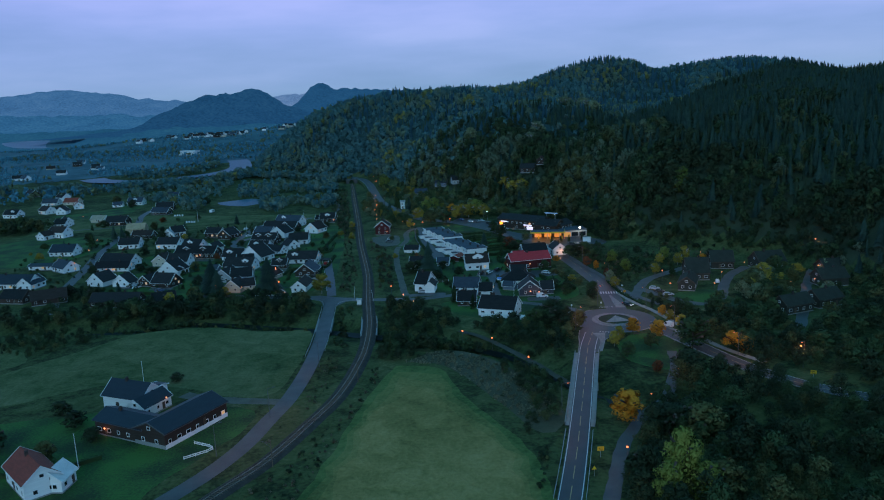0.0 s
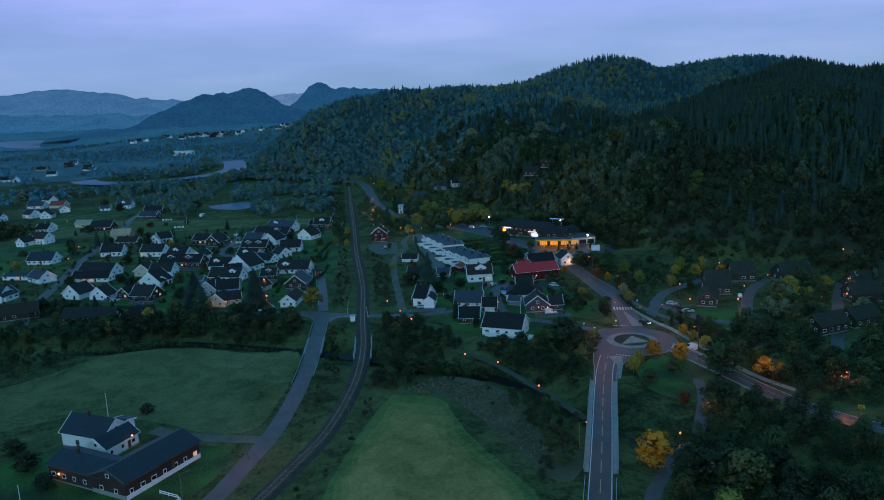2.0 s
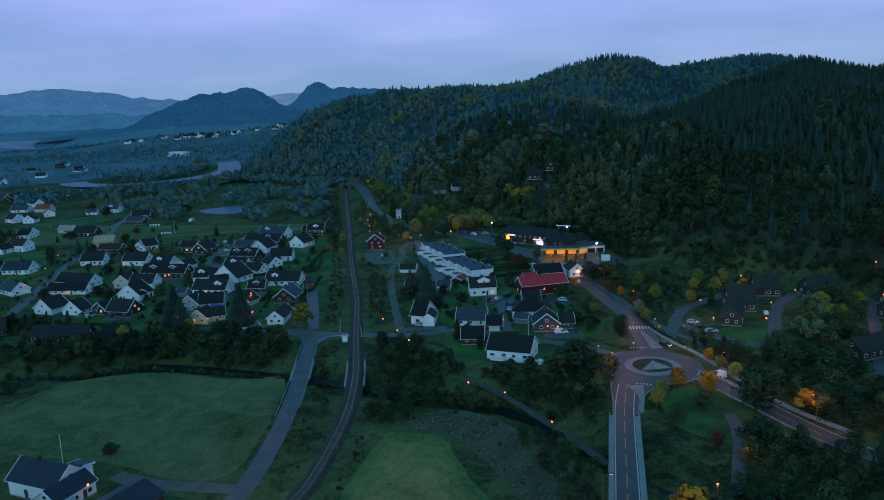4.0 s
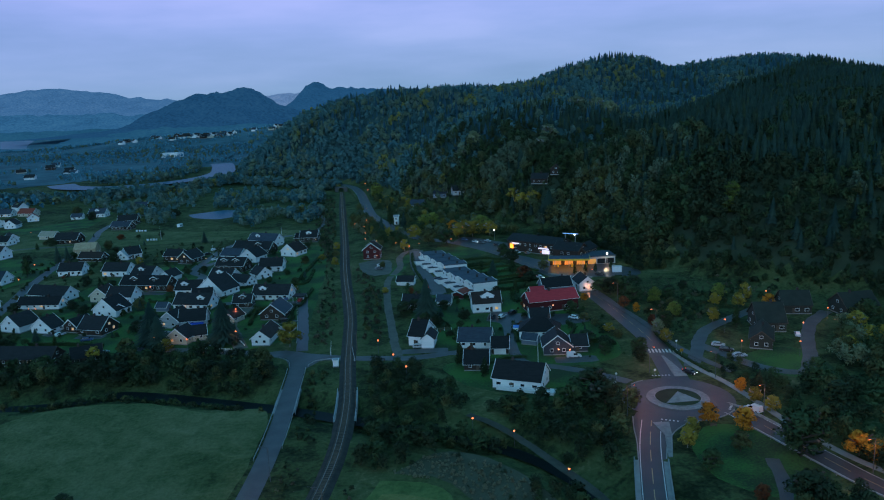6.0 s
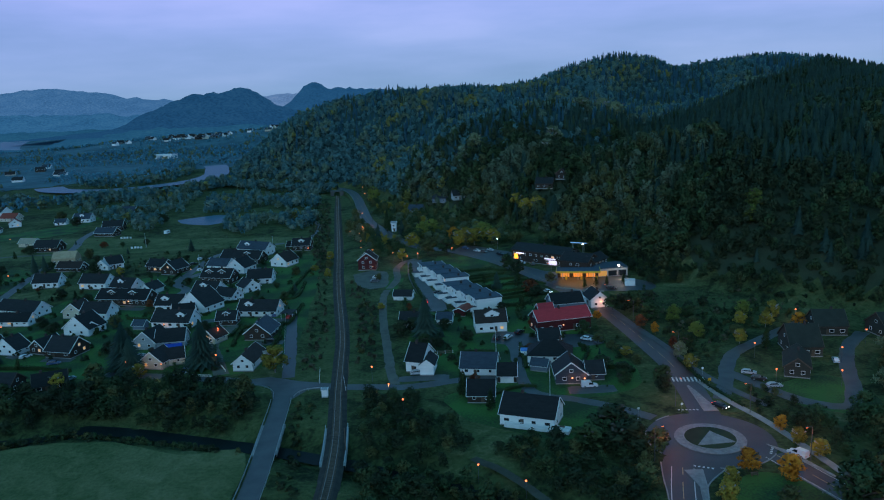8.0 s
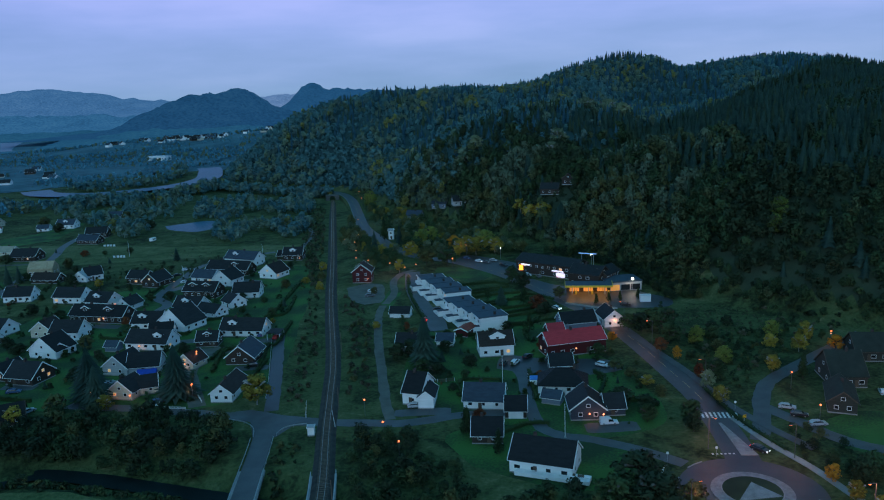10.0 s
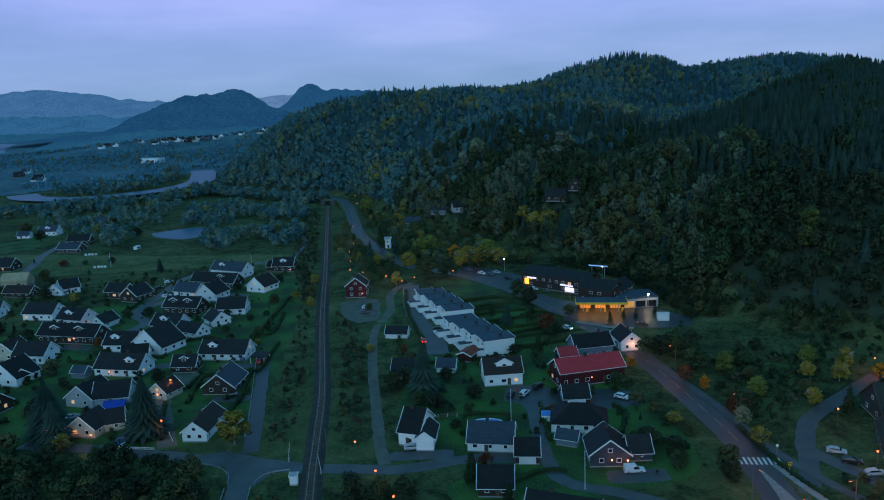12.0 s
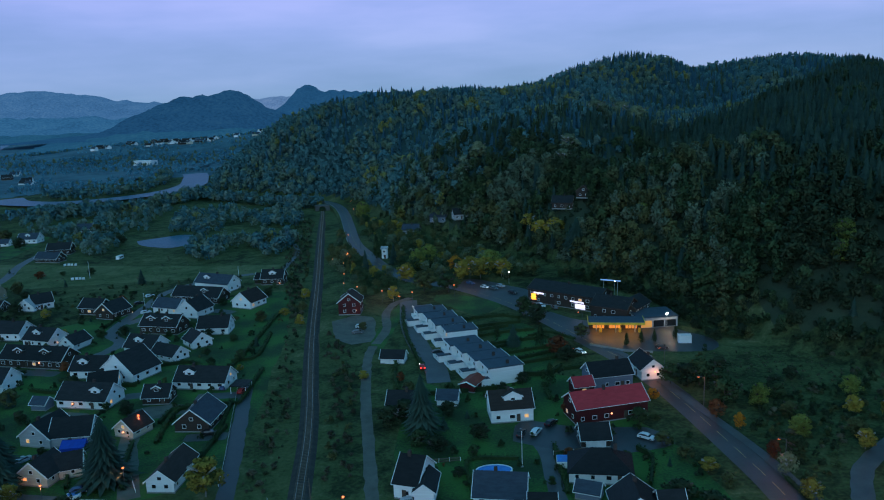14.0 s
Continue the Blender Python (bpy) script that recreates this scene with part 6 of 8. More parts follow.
house(12.2, 404.5, 62, 8, 4.6, 2.4, "red", "red", name="garage", label="low red-roofed garage before the terraced houses", pitch=22, chimney=False, windows=False)

# ---- shops and filling station ----
M_CANOPYLIGHT = glow("canopy_light", (1.0, 0.50, 0.12), 5.0)
M_SHOPLIGHT = glow("shop_window_light", (1.0, 0.42, 0.09), 0.3)
M_SIGNWHITE = glow("lit_white_sign", (0.95, 0.82, 1.0), 1.0)
M_SIGNORANGE = glow("lit_orange_sign", (1.0, 0.33, 0.03), 2.5)
M_YELLOW = material("yellow_fascia", (0.75, 0.48, 0.05), (0.6, 0.38, 0.04), 0.6, 0.5, 4.0, 0.4, 0.0)
shops = house(59.5, 494.0, -42, 34, 12, 6.2, "brown", "dark", name="shop_building", label="long dark timber shop building with lit signs", pitch=24, lit=0.14, trim=M_DOOR)
part("shop_window", Shape().box(8.5, -6.12, 0.5, 4.6, 0.12, 2.0), M_SIGNWHITE, shops, "bright white shop window")
part("sign", Shape().box(7.0, -6.2, 3.0, 6.5, 0.2, 0.55), M_SIGNWHITE, shops, "lit white sign without readable words")
part("sign", Shape().box(-14.0, -6.3, 1.5, 2.2, 0.25, 2.6), M_SIGNORANGE, shops, "glowing orange sign")
part("sign", Shape().box(-11.5, -6.2, 4.3, 5, 0.2, 0.6), M_SIGNWHITE, shops, "lit white sign")
station = house(72.5, 470.0, -38, 15, 11, 6.0, "brown", "dark", name="filling_station", label="dark timber filling station house above a lit yellow canopy", pitch=30, lit=0.1, trim=M_DOOR)
wing(station, 79.5, 470.5, 50, 13, 9, 5.8, "brown", "dark", pitch=30, trim=M_DOOR)
part("flat_annexe", Shape().box(0, 0, 0, 15, 12, 3.9), WALLS["grey"], station, "low flat-roofed annexe", m=station.matrix_basis.inverted() @ pose(85, 462, 0, 0, 0, 4))
part("annexe_roof", Shape().box(0, 0, 3.9, 15.6, 12.6, 0.35), M_FLATROOF, station, m=station.matrix_basis.inverted() @ pose(85, 462, 0, 0, 0, 4))
for dx, mat in ((-4.5, M_SHOPLIGHT), (0.2, M_GLASS), (4.8, M_GLASS)):
    part("shop_front", Shape().box(dx, -6.05, 0.3, 4.0, 0.14, 2.5), mat, station, "lit shop front" if mat is M_SHOPLIGHT else "dark shop front", m=station.matrix_basis.inverted() @ pose(85, 462, 0, 0, 0, 4))
canopy = thing("petrol_canopy", 68.5, 452.5, 0, -10, "flat filling station canopy with a lit yellow underside", "canopy")
part("roof", Shape().box(0, 0, 4.4, 20, 9, 0.5), M_FLATROOF, canopy)
part("fascia", Shape().box(0, -4.6, 4.2, 20.2, 0.2, 0.9).box(-10.1, 0, 4.2, 0.2, 9, 0.9).box(10.1, 0, 4.2, 0.2, 9, 0.9), M_YELLOW, canopy, "yellow fascia")
for dx in (-7, -2.3, 2.3, 7):
    part("lamp_panel", Shape().box(dx, 0, 4.3, 3.0, 5.0, 0.08), M_CANOPYLIGHT, canopy, "glowing lamp panel")
for dx in (-7, 0, 7):
    part("column", Shape().box(dx, 0, 0, 0.4, 0.4, 4.4), M_STEEL, canopy)
    part("pump", Shape().box(dx + 1.6, 0, 0, 0.9, 0.6, 1.7), M_YELLOW, canopy, "fuel pump")
part("back_wall", Shape().box(0, 4.3, 0, 19, 0.2, 4.2), WALLS["brown"], canopy, "dark timber wall lit by the canopy")
for dx in (-6, 0, 6):
    part("shop_front", Shape().box(dx, 4.15, 0.3, 4.4, 0.1, 2.4), M_SHOPLIGHT, canopy, "warmly lit shop front")
    for bar in (-2.1, -1.0, 0.1, 1.1, 2.1):
        part("mullion", Shape().box(dx + bar, 4.08, 0.2, 0.16, 0.1, 2.7), M_POLE, canopy)
sign = thing("roof_sign", 78, 499, 0, -30, "long lit bluish sign on posts behind the shops", "sign")
part("board", Shape().box(0, 0, 8.0, 9, 0.3, 0.45), glow("blue_white_sign", (0.45, 0.65, 1.0), 0.2), sign)
for dx in (-3, 3):
    part("post", Shape().box(dx, 0, 0, 0.25, 0.25, 8.2), M_STEEL, sign)

# low wall and kerbs of the forecourt
for a, b in (((56, 439), (66, 431)), ((66, 431), (75, 428))):
    mx, my = (a[0] + b[0]) / 2, (a[1] + b[1]) / 2
    low_wall = part("low_wall", Shape().box(0, 0, 0, math.dist(a, b), 0.4, 0.7), M_CONCRETE, m=pose(mx, my, 0, 0, 0, math.degrees(math.atan2(b[1] - a[1], b[0] - a[0]))))
    tagged(low_wall, "low concrete wall along the forecourt", "wall")
house(89, 437.5, -8, 4.4, 2.5, 2.6, "white", "white", name="container", label="white steel container standing on the forecourt", pitch=1, chimney=False, windows=False, over=0.02, plinth=0.05)


# ---- lamps ----
LAMPS = 0.75


def lamp_glow(parent, x, y, z, colour, power, radius=0.25):
    d = bpy.data.lights.new("lamp_light", "POINT")
    d.energy, d.color, d.shadow_soft_size = power * LAMPS, colour, radius
    ob = new("lamp_light", d)
    ob.location = (x, y, z)
    return ob


POLE5 = Shape().tube((0, 0, 0), (0, 0, 4.7), 0.07, 0.05).mesh("pole", M_POLE)
BULB5 = Shape().ball(0, 0, 5.0, 0.27, 8).mesh("bulb", M_SODIUM, True)
COLLAR5 = Shape().tube((0, 0, 4.6), (0, 0, 4.75), 0.22, 0.12).mesh("collar", M_POLE)
CAP5 = Shape().tube((0, 0, 5.28), (0, 0, 5.4), 0.22, 0.05).mesh("cap", M_POLE)
SODIUM = (1.0, 0.30, 0.15)


def path_lamp(x, y, light=0.0, label="lamp post with a round glowing orange bulb", z=None):
    z = float(ground_z(x, y)) if z is None else z
    ob = thing("street_lamp", x, y, z, 0, label, "street lamp", "orange street lamps")
    part("pole", POLE5, None, ob)
    part("collar", COLLAR5, None, ob)
    part("cap", CAP5, None, ob)
    part("bulb", BULB5, None, ob, "glowing orange bulb")
    if light:
        lamp_glow(ob, x, y, z + 4.3, SODIUM, light)
    return ob


for x, y, light in ((-20.2, 333, 0), (-14.2, 317.4, 500), (-9.7, 305.5, 0), (-220.4, 497.5, 0), (133, 372.7, 900), (103.1, 338, 500), (144, 346, 500), (127.2, 330, 500), (117, 311, 500), (99.4, 314.4, 500),
                    (19.1, 262.8, 0), (8.8, 270, 0), (29.4, 241.3, 0), (59.9, 205, 300), (70.2, 214.1, 400), (42.9, 165.8, 500), (-139, 380, 300), (-103, 348.8, 0), (-81.6, 383.4, 500),
                    (-210, 460.4, 0), (-281.3, 615.2, 0), (-244.4, 600.7, 0), (-50.8, 586.5, 0), (-39.3, 530, 0), (-32.3, 522, 300), (-20.6, 512.5, 500), (-12.6, 501, 900), (-7.1, 507, 900), (11.6, 516.7, 600),
                    (-70.1, 536.1, 0), (-43.9, 601.6, 300), (156.6, 357.3, 400), (182.3, 356.8, 300), (172.1, 333.2, 400), (159.4, 310.8, 500), (147.9, 308, 400), (-201.3, 421.9, 0), (-174.6, 400.1, 0), (-171.3, 399.5, 0), (-43.8, 575.7, 0), (-41, 550.2, 0), (-90, 345, 900), (-74, 352, 500), (-62, 828, 500), (-56, 780, 500), (-49, 662, 400)):
    path_lamp(x, y, light)

TALL_POLE = Shape().tube((0, 0, 0), (0, 0, 8.6), 0.11, 0.07).tube((0, 0, 8.6), (1.5, 0, 8.9), 0.05, 0.05).mesh("pole", M_POLE)
TALL_HEAD = Shape().box(1.75, 0, 8.82, 0.8, 0.3, 0.16).mesh("head", M_POLE)
SHIELDED_BULB = Shape().box(1.75, 0, 8.805, 0.5, 0.18, 0.012).mesh("bulb", M_SODIUM)
TALL_BULB = Shape().box(1.75, 0, 8.72, 0.6, 0.24, 0.09).mesh("bulb", M_SODIUM)


def tall_lamp(x, y, rot, power, shown=True):
    ob = thing("street_lamp", x, y, 0, rot, "tall steel street lamp with a glowing orange head", "street lamp", "tall road lamps")
    part("pole", TALL_POLE, None, ob)
    part("head", TALL_HEAD, None, ob)
    part("bulb", TALL_BULB if shown else SHIELDED_BULB, None, ob, "glowing orange lamp")
    c, s = math.cos(radians(rot)), math.sin(radians(rot))
    lamp_glow(ob, x + 1.75 * c, y + 1.75 * s, 8.4, SODIUM, power, 0.2)


for x, y, rot, power in ((66, 303, -60, 1800), (84, 296, 200, 1500), (51, 272, 0, 1100), (86.5, 268, 200, 2200), (96.5, 234.4, 200, 2200), (112, 222.6, 220, 1500), (79.5, 342, 180, 1100), (75.5, 382, 180, 950), (72.5, 408, 190, 900),
                         (-49, 205, 20, 1300), (-58, 182, 25, 1300), (-40.5, 245, 180, 600), (33.1, 198.1, 0, 500), (56, 452, 200, 700), (-40, 640, 180, 1200), (20, 535, 250, 900)):
    tall_lamp(x, y, rot, power, x > 0)
flood = thing("flood_lamp", 88.5, 455.5, 0, 0, "bright floodlight on a post beside the filling station", "lamp")
part("pole", Shape().tube((0, 0, 0), (0, 0, 5.2), 0.1, 0.08), M_STEEL, flood)
part("bulb", Shape().ball(0, 0, 5.4, 0.45), M_WHITEBULB, flood, "bright white bulb", smooth=True)
lamp_glow(flood, 88.5, 455.0, 5.4, (1.0, 0.72, 0.45), 1500)
for x, y, c in ((81.5, 506, (1, 0.8, 0.7)), (38.2, 533, (1, 0.75, 0.5))):
    post = thing("flood_lamp", x, y, 0, 0, "small white lamp on a post by the shops", "lamp")
    part("pole", Shape().tube((0, 0, 0), (0, 0, 6.0), 0.08, 0.06), M_STEEL, post)
    part("bulb", Shape().ball(0, 0, 6.1, 0.3), M_WHITEBULB, post)
WALLBULB = Shape().ball(0, 0, 0, 0.26, 8).mesh("wall_lamp", M_WARM, True)


def wall_lamp(x, y, z, light=0.0):
    ob = part("wall_lamp", WALLBULB, None, m=pose(x, y, z))
    tagged(ob, "small glowing wall lamp outside a house", "lamp", "wall lamps")
    if light:
        lamp_glow(ob, x, y, z - 0.3, (1.0, 0.38, 0.2), light * 0.5)


for x, y, z, light in ((-101.6, 352.6, 2.3, 500), (-84.5, 379.0, 2.2, 120), (-108, 401.5, 2.3, 120), (-97.5, 405, 2.4, 100), (-113, 428.5, 2.3, 120), (-137.5, 442, 2.3, 60), (-142, 466, 2.2, 60), (-30.3, 491, 2.4, 80), (47.5, 373.5, 3.0, 0),
                       (40.8, 321.5, 2.5, 200), (25.5, 332.8, 2.4, 60), (17.0, 333, 2.3, 150), (68, 402.5, 3.0, 500), (-92.6, 197.6, 2.4, 120), (-81.0, 214.2, 4.0, 120), (-96, 165, 2.4, 100), (44.5, 321.3, 2.3, 200), (-128, 505, 2.4, 60)):
    wall_lamp(x, y, z, light)


# ---- cars ----
CAR_CACHE = {}
PAINTS = {"white": (0.62, 0.63, 0.65), "silver": (0.35, 0.37, 0.40), "black": (0.012, 0.012, 0.014), "red": (0.35, 0.02, 0.02), "blue": (0.04, 0.08, 0.18), "grey": (0.10, 0.105, 0.115)}
M_TYRE = material("tyre_rubber", (0.02, 0.02, 0.02), (0.012, 0.012, 0.012), 2, 0.9, 9, 0.5, 0.0)
M_LAMPGLASS = glossy("headlamp_glass", (0.7, 0.72, 0.75), 0.1)
M_TAIL = glossy("tail_lamp_glass", (0.4, 0.01, 0.01), 0.2)
M_TAILLIT = glow("lit_tail_lamp", (1.0, 0.03, 0.02), 6)
M_HEADLIT = glow("lit_headlamp", (1.0, 0.85, 0.8), 6)


def car_parts(colour, van):
    key = (colour, van)
    if key in CAR_CACHE:
        return CAR_CACHE[key]
    paint = glossy(f"{colour}_car_paint", PAINTS[colour], 0.3)
    L, W = (4.9, 1.9) if van else (4.4, 1.78)
    top = 1.95 if van else 1.45
    prof = [(-L / 2, 0.3), (L / 2, 0.3), (L / 2 + 0.02, 0.62), (L / 2 - 0.25, 0.8), (L * 0.22, 0.95), (-L / 2 + 0.1, 0.98), (-L / 2 - 0.02, 0.65)]
    cab = [(L * 0.24, 0.93), (L * 0.05, top - 0.02), (-L * 0.30 if not van else -L / 2 + 0.12, top), (-L / 2 + 0.08, 0.96)]

    def slab(profile, w0, w1):
        n = len(profile)
        zs = [p[1] for p in profile]
        lo, hi = min(zs), max(zs)
        v = []
        for s in (-1, 1):
            for a, z in profile:
                w = w0 + (w1 - w0) * (z - lo) / (hi - lo)
                v.append((a, s * w / 2, z))
        return v, [tuple(range(n))[::-1], tuple(range(n, 2 * n))] + [(i, (i + 1) % n, n + (i + 1) % n, n + i) for i in range(n)]

    bodywork = Shape().add(*slab(prof, W, W * 0.94)).mesh("body", paint)
    cabin = Shape().add(*slab(cab, W * 0.92, W * 0.74)).mesh("cabin", paint)
    glass = Shape().add(*slab([(L * 0.245, 0.97), (L * 0.075, top - 0.12), (-L * 0.27, top - 0.10), (-L / 2 + 0.2, 1.0)] if not van else [(L * 0.245, 0.99), (L * 0.09, top - 0.3), (-L * 0.05, top - 0.3), (-L * 0.05, 1.0)], W * 0.945, W * 0.79)).mesh("glass", M_GLASS)
    wheel = Shape().tube((0, -0.11, 0.31), (0, 0.11, 0.31), 0.31, n=12).mesh("wheel", M_TYRE)
    rim = Shape().tube((0, -0.13, 0.31), (0, 0.13, 0.31), 0.18, n=10).mesh("rim", M_STEEL)
    CAR_CACHE[key] = (L, W, bodywork, cabin, glass, wheel, rim)
    return CAR_CACHE[key]


HEAD = Shape().box(0, 0, 0, 0.1, 0.34, 0.16).mesh("headlight", M_LAMPGLASS)
TAIL = Shape().box(0, 0, 0, 0.1, 0.3, 0.2).mesh("tail_light", M_TAIL)
TAIL_ON = Shape().box(0, 0, 0, 0.1, 0.36, 0.26).mesh("tail_light", M_TAILLIT)
HEAD_ON = Shape().box(0, 0, 0, 0.1, 0.36, 0.2).mesh("headlight", M_HEADLIT)


def car(x, y, rot, colour, van=False, lit=False, where="parked beside a house"):
    L, W, bodywork, cabin, glass, wheel, rim = car_parts(colour, van)
    ob = thing("van" if van else "car", x, y, 0.08, rot, f"{colour} {'van' if van else 'car'} {where}" + (" with its lights on" if lit else ""), "van" if van else "car", "parked cars")
    part("body", bodywork, None, ob)
    part("cabin", cabin, None, ob)
    part("glass", glass, None, ob, "dark window glass")
    for a in (-0.31, 0.3):
        for s in (-1, 1):
            w = part("wheel", wheel, None, ob, m=pose(a * L, s * (W / 2 - 0.1), 0))
            part("rim", rim, None, w)
    for s in (-1, 1):
        part("headlight", HEAD_ON if lit else HEAD, None, ob, "lit headlight" if lit else "", m=pose(L / 2 - 0.03, s * W * 0.34, 0.58))
        part("tail_light", TAIL_ON if lit else TAIL, None, ob, "lit red tail light" if lit else "", m=pose(-L / 2 + 0.0, s * W * 0.36, 0.68))


for x, y, rot, colour, van, lit, where in (
    (-133, 541, 40, "white", False, False, "parked on a village lane"), (-133.5, 528, 40, "black", False, False, "parked on a village lane"), (-124.5, 511, 40, "white", False, False, "parked on a village lane"),
    (-149.5, 374, 60, "white", False, False, "parked on a drive"), (-135, 365, 10, "blue", False, False, "parked beside a dark house"), (-121.8, 347.8, 60, "silver", False, False, "parked on the village road"),
    (-27.2, 473.6, 5, "white", False, False, "parked on a gravel yard"), (-27.8, 466.3, 12, "grey", False, False, "parked on a gravel yard"), (-59.6, 410, 85, "red", False, False, "parked under a carport"), (-66, 414, 80, "blue", False, False, "parked beside a house"),
    (-61.5, 379.5, 12, "black", False, False, "parked before a house"), (-106, 368.5, 60, "silver", False, False, "parked beside a grey house"), (-148, 438, 20, "silver", False, False, "parked beside a dark house"),
    (-3.2, 424, 95, "red", False, True, "standing on the access road"), (26.6, 370, 60, "white", False, False, "parked on a dark yard"), (22.6, 369.5, 70, "black", False, False, "parked on a dark yard"), (31.4, 375, 50, "black", False, False, "parked on a dark yard"), (2.5, 438, 10, "black", False, False, "parked before the terraced houses"),
    (54, 363.5, -40, "white", False, False, "parked below the red barn"), (45.6, 320, 0, "white", True, False, "parked before a dark house"), (22.6, 328.6, 70, "red", False, False, "parked by a garage"), (-6.2, 337.6, 5, "silver", False, False, "parked beside a white house"),
    (95.5, 324.2, -25, "silver", False, False, "parked by the terraced houses"), (98.3, 313, 0, "silver", False, False, "parked by the terraced houses"), (96.3, 319, -20, "black", False, False, "parked by the terraced houses"), (125.9, 331, 70, "white", False, False, "parked by the terraced houses"),
    (77.7, 300.5, -55, "black", False, True, "driving out of the roundabout"), (85.0, 271, 120, "white", True, False, "driving towards the roundabout"), (50.9, 431.4, -60, "white", False, True, "driving on the main road"), (79.5, 432.3, -25, "black", False, False, "parked on the forecourt"),
    (26.3, 528, -50, "white", False, True, "parked before the shops"), (30, 525, -50, "grey", False, False, "parked before the shops"), (33.8, 528.6, -50, "silver", False, False, "parked before the shops"), (20.2, 537, -50, "blue", False, False, "parked before the shops"), (38, 516, -50, "black", False, False, "parked before the shops"), (47, 492, -60, "white", False, False, "parked before the shops"),
    (52, 488, 100, "grey", False, False, "parked before the shops"), (-84, 350.5, 30, "blue", False, False, "parked beside a cream house"), (-131, 331, 60, "silver", False, False, "parked under trees"), (-266, 556, 80, "white", False, False, "parked in a meadow"), (-62, 800, 95, "white", False, True, "driving on a bending road")):
    car(x, y, rot, colour, van, lit, where)


# ---- single trees ----
def limbs(shape, h, spread_r, rng, n=7, r=0.16):
    shape.tube((0, 0, -0.3), (0.02 * h, 0, h * 0.45), r * h / 8, r * 0.6 * h / 8, 7)
    shape.tube((0.02 * h, 0, h * 0.45), (0, 0.02 * h, h * 0.82), r * 0.6 * h / 8, r * 0.2 * h / 8, 6)
    for k in range(n):
        a, z = rng.uniform(0, 6.28), h * rng.uniform(0.25, 0.6)
        shape.tube((0, 0, z), (spread_r * 0.75 * math.cos(a), spread_r * 0.75 * math.sin(a), z + h * rng.uniform(0.15, 0.3)), r * 0.4 * h / 8, 0.03, 5)


TREE_CACHE = {}


def tree_meshes(kind, variant):
    """Unit-height crowns and trunks, shared by all trees of a kind."""
    key = (kind, variant)
    if key not in TREE_CACHE:
        rng = random.Random(len(TREE_CACHE) + 900)
        mat = {"orange": F_ORANGE, "yellow": F_YELLOW, "green": F_GREEN, "olive": F_OLIVE, "pale": F_PALE, "dark": F_BUSH, "rust": F_RUST, "spruce": F_SPRUCE, "thuja": F_HEDGE, "lime": F_LIME}[kind]
        trunk = Shape()
        if kind == "spruce":
            v, f, nrm = spruce_template(500 + variant, 20, 15, width=0.24)
            trunk.tube((0, 0, -0.03), (0, 0, 0.9), 0.02, 0.004, 6)
        elif kind == "thuja":
            v, f, nrm = leafy_template(540 + variant, 1100, 28, 0.14, 0.0, 0.036)
            v = v * np.array((0.8, 0.8, 1.08))
            v[:, :2] *= (1.15 - 0.75 * np.clip(v[:, 2:], 0, 1)) * 1.1
            trunk.tube((0, 0, -0.03), (0, 0, 0.6), 0.015, 0.006, 6)
        else:
            v, f, nrm = leafy_template(560 + variant + 10 * (kind == "dark"), 2200, 46, 0.46, 0.08, 0.036, (0.06, 0.125))
            if kind == "lime":
                v, f, nrm = leafy_template(590 + variant, 5200, 60, 0.42, 0.04, 0.022, (0.06, 0.12))
            limbs(trunk, 1.0, 0.20 if kind == "lime" else 0.34, rng, 8, 0.16)
        crown = numpy_mesh("crown", v, f, mat, normals=nrm)
        TREE_CACHE[key] = (crown, trunk.mesh("trunk", M_BIRCHBARK if kind in ("pale", "yellow") else M_BARK))
    return TREE_CACHE[key]


TREEWORDS = {"orange": "orange autumn tree", "yellow": "yellow autumn birch", "green": "dull green leafy tree", "olive": "olive-coloured autumn tree", "pale": "pale thin birch", "dark": "dark bushy tree", "rust": "rust-red autumn tree", "spruce": "dark spruce", "thuja": "dark columnar conifer", "lime": "tall yellow-green tree"}


def tree(x, y, h, kind, where, wide=1.0, variant=None):
    variant = (int(abs(x * 7 + y * 3)) % 3) if variant is None else variant
    crown, trunk = tree_meshes(kind, variant)
    ob = thing("tree", x, y, float(ground_z(x, y)) - 0.1, (x * 37 + y * 11) % 360, f"{TREEWORDS[kind]} {where}", "tree", "single trees")
    wide *= 1.25
    ob.scale = (h * wide, h * wide, h)
    part("trunk", trunk, None, ob)
    part("crown", crown, None, ob)


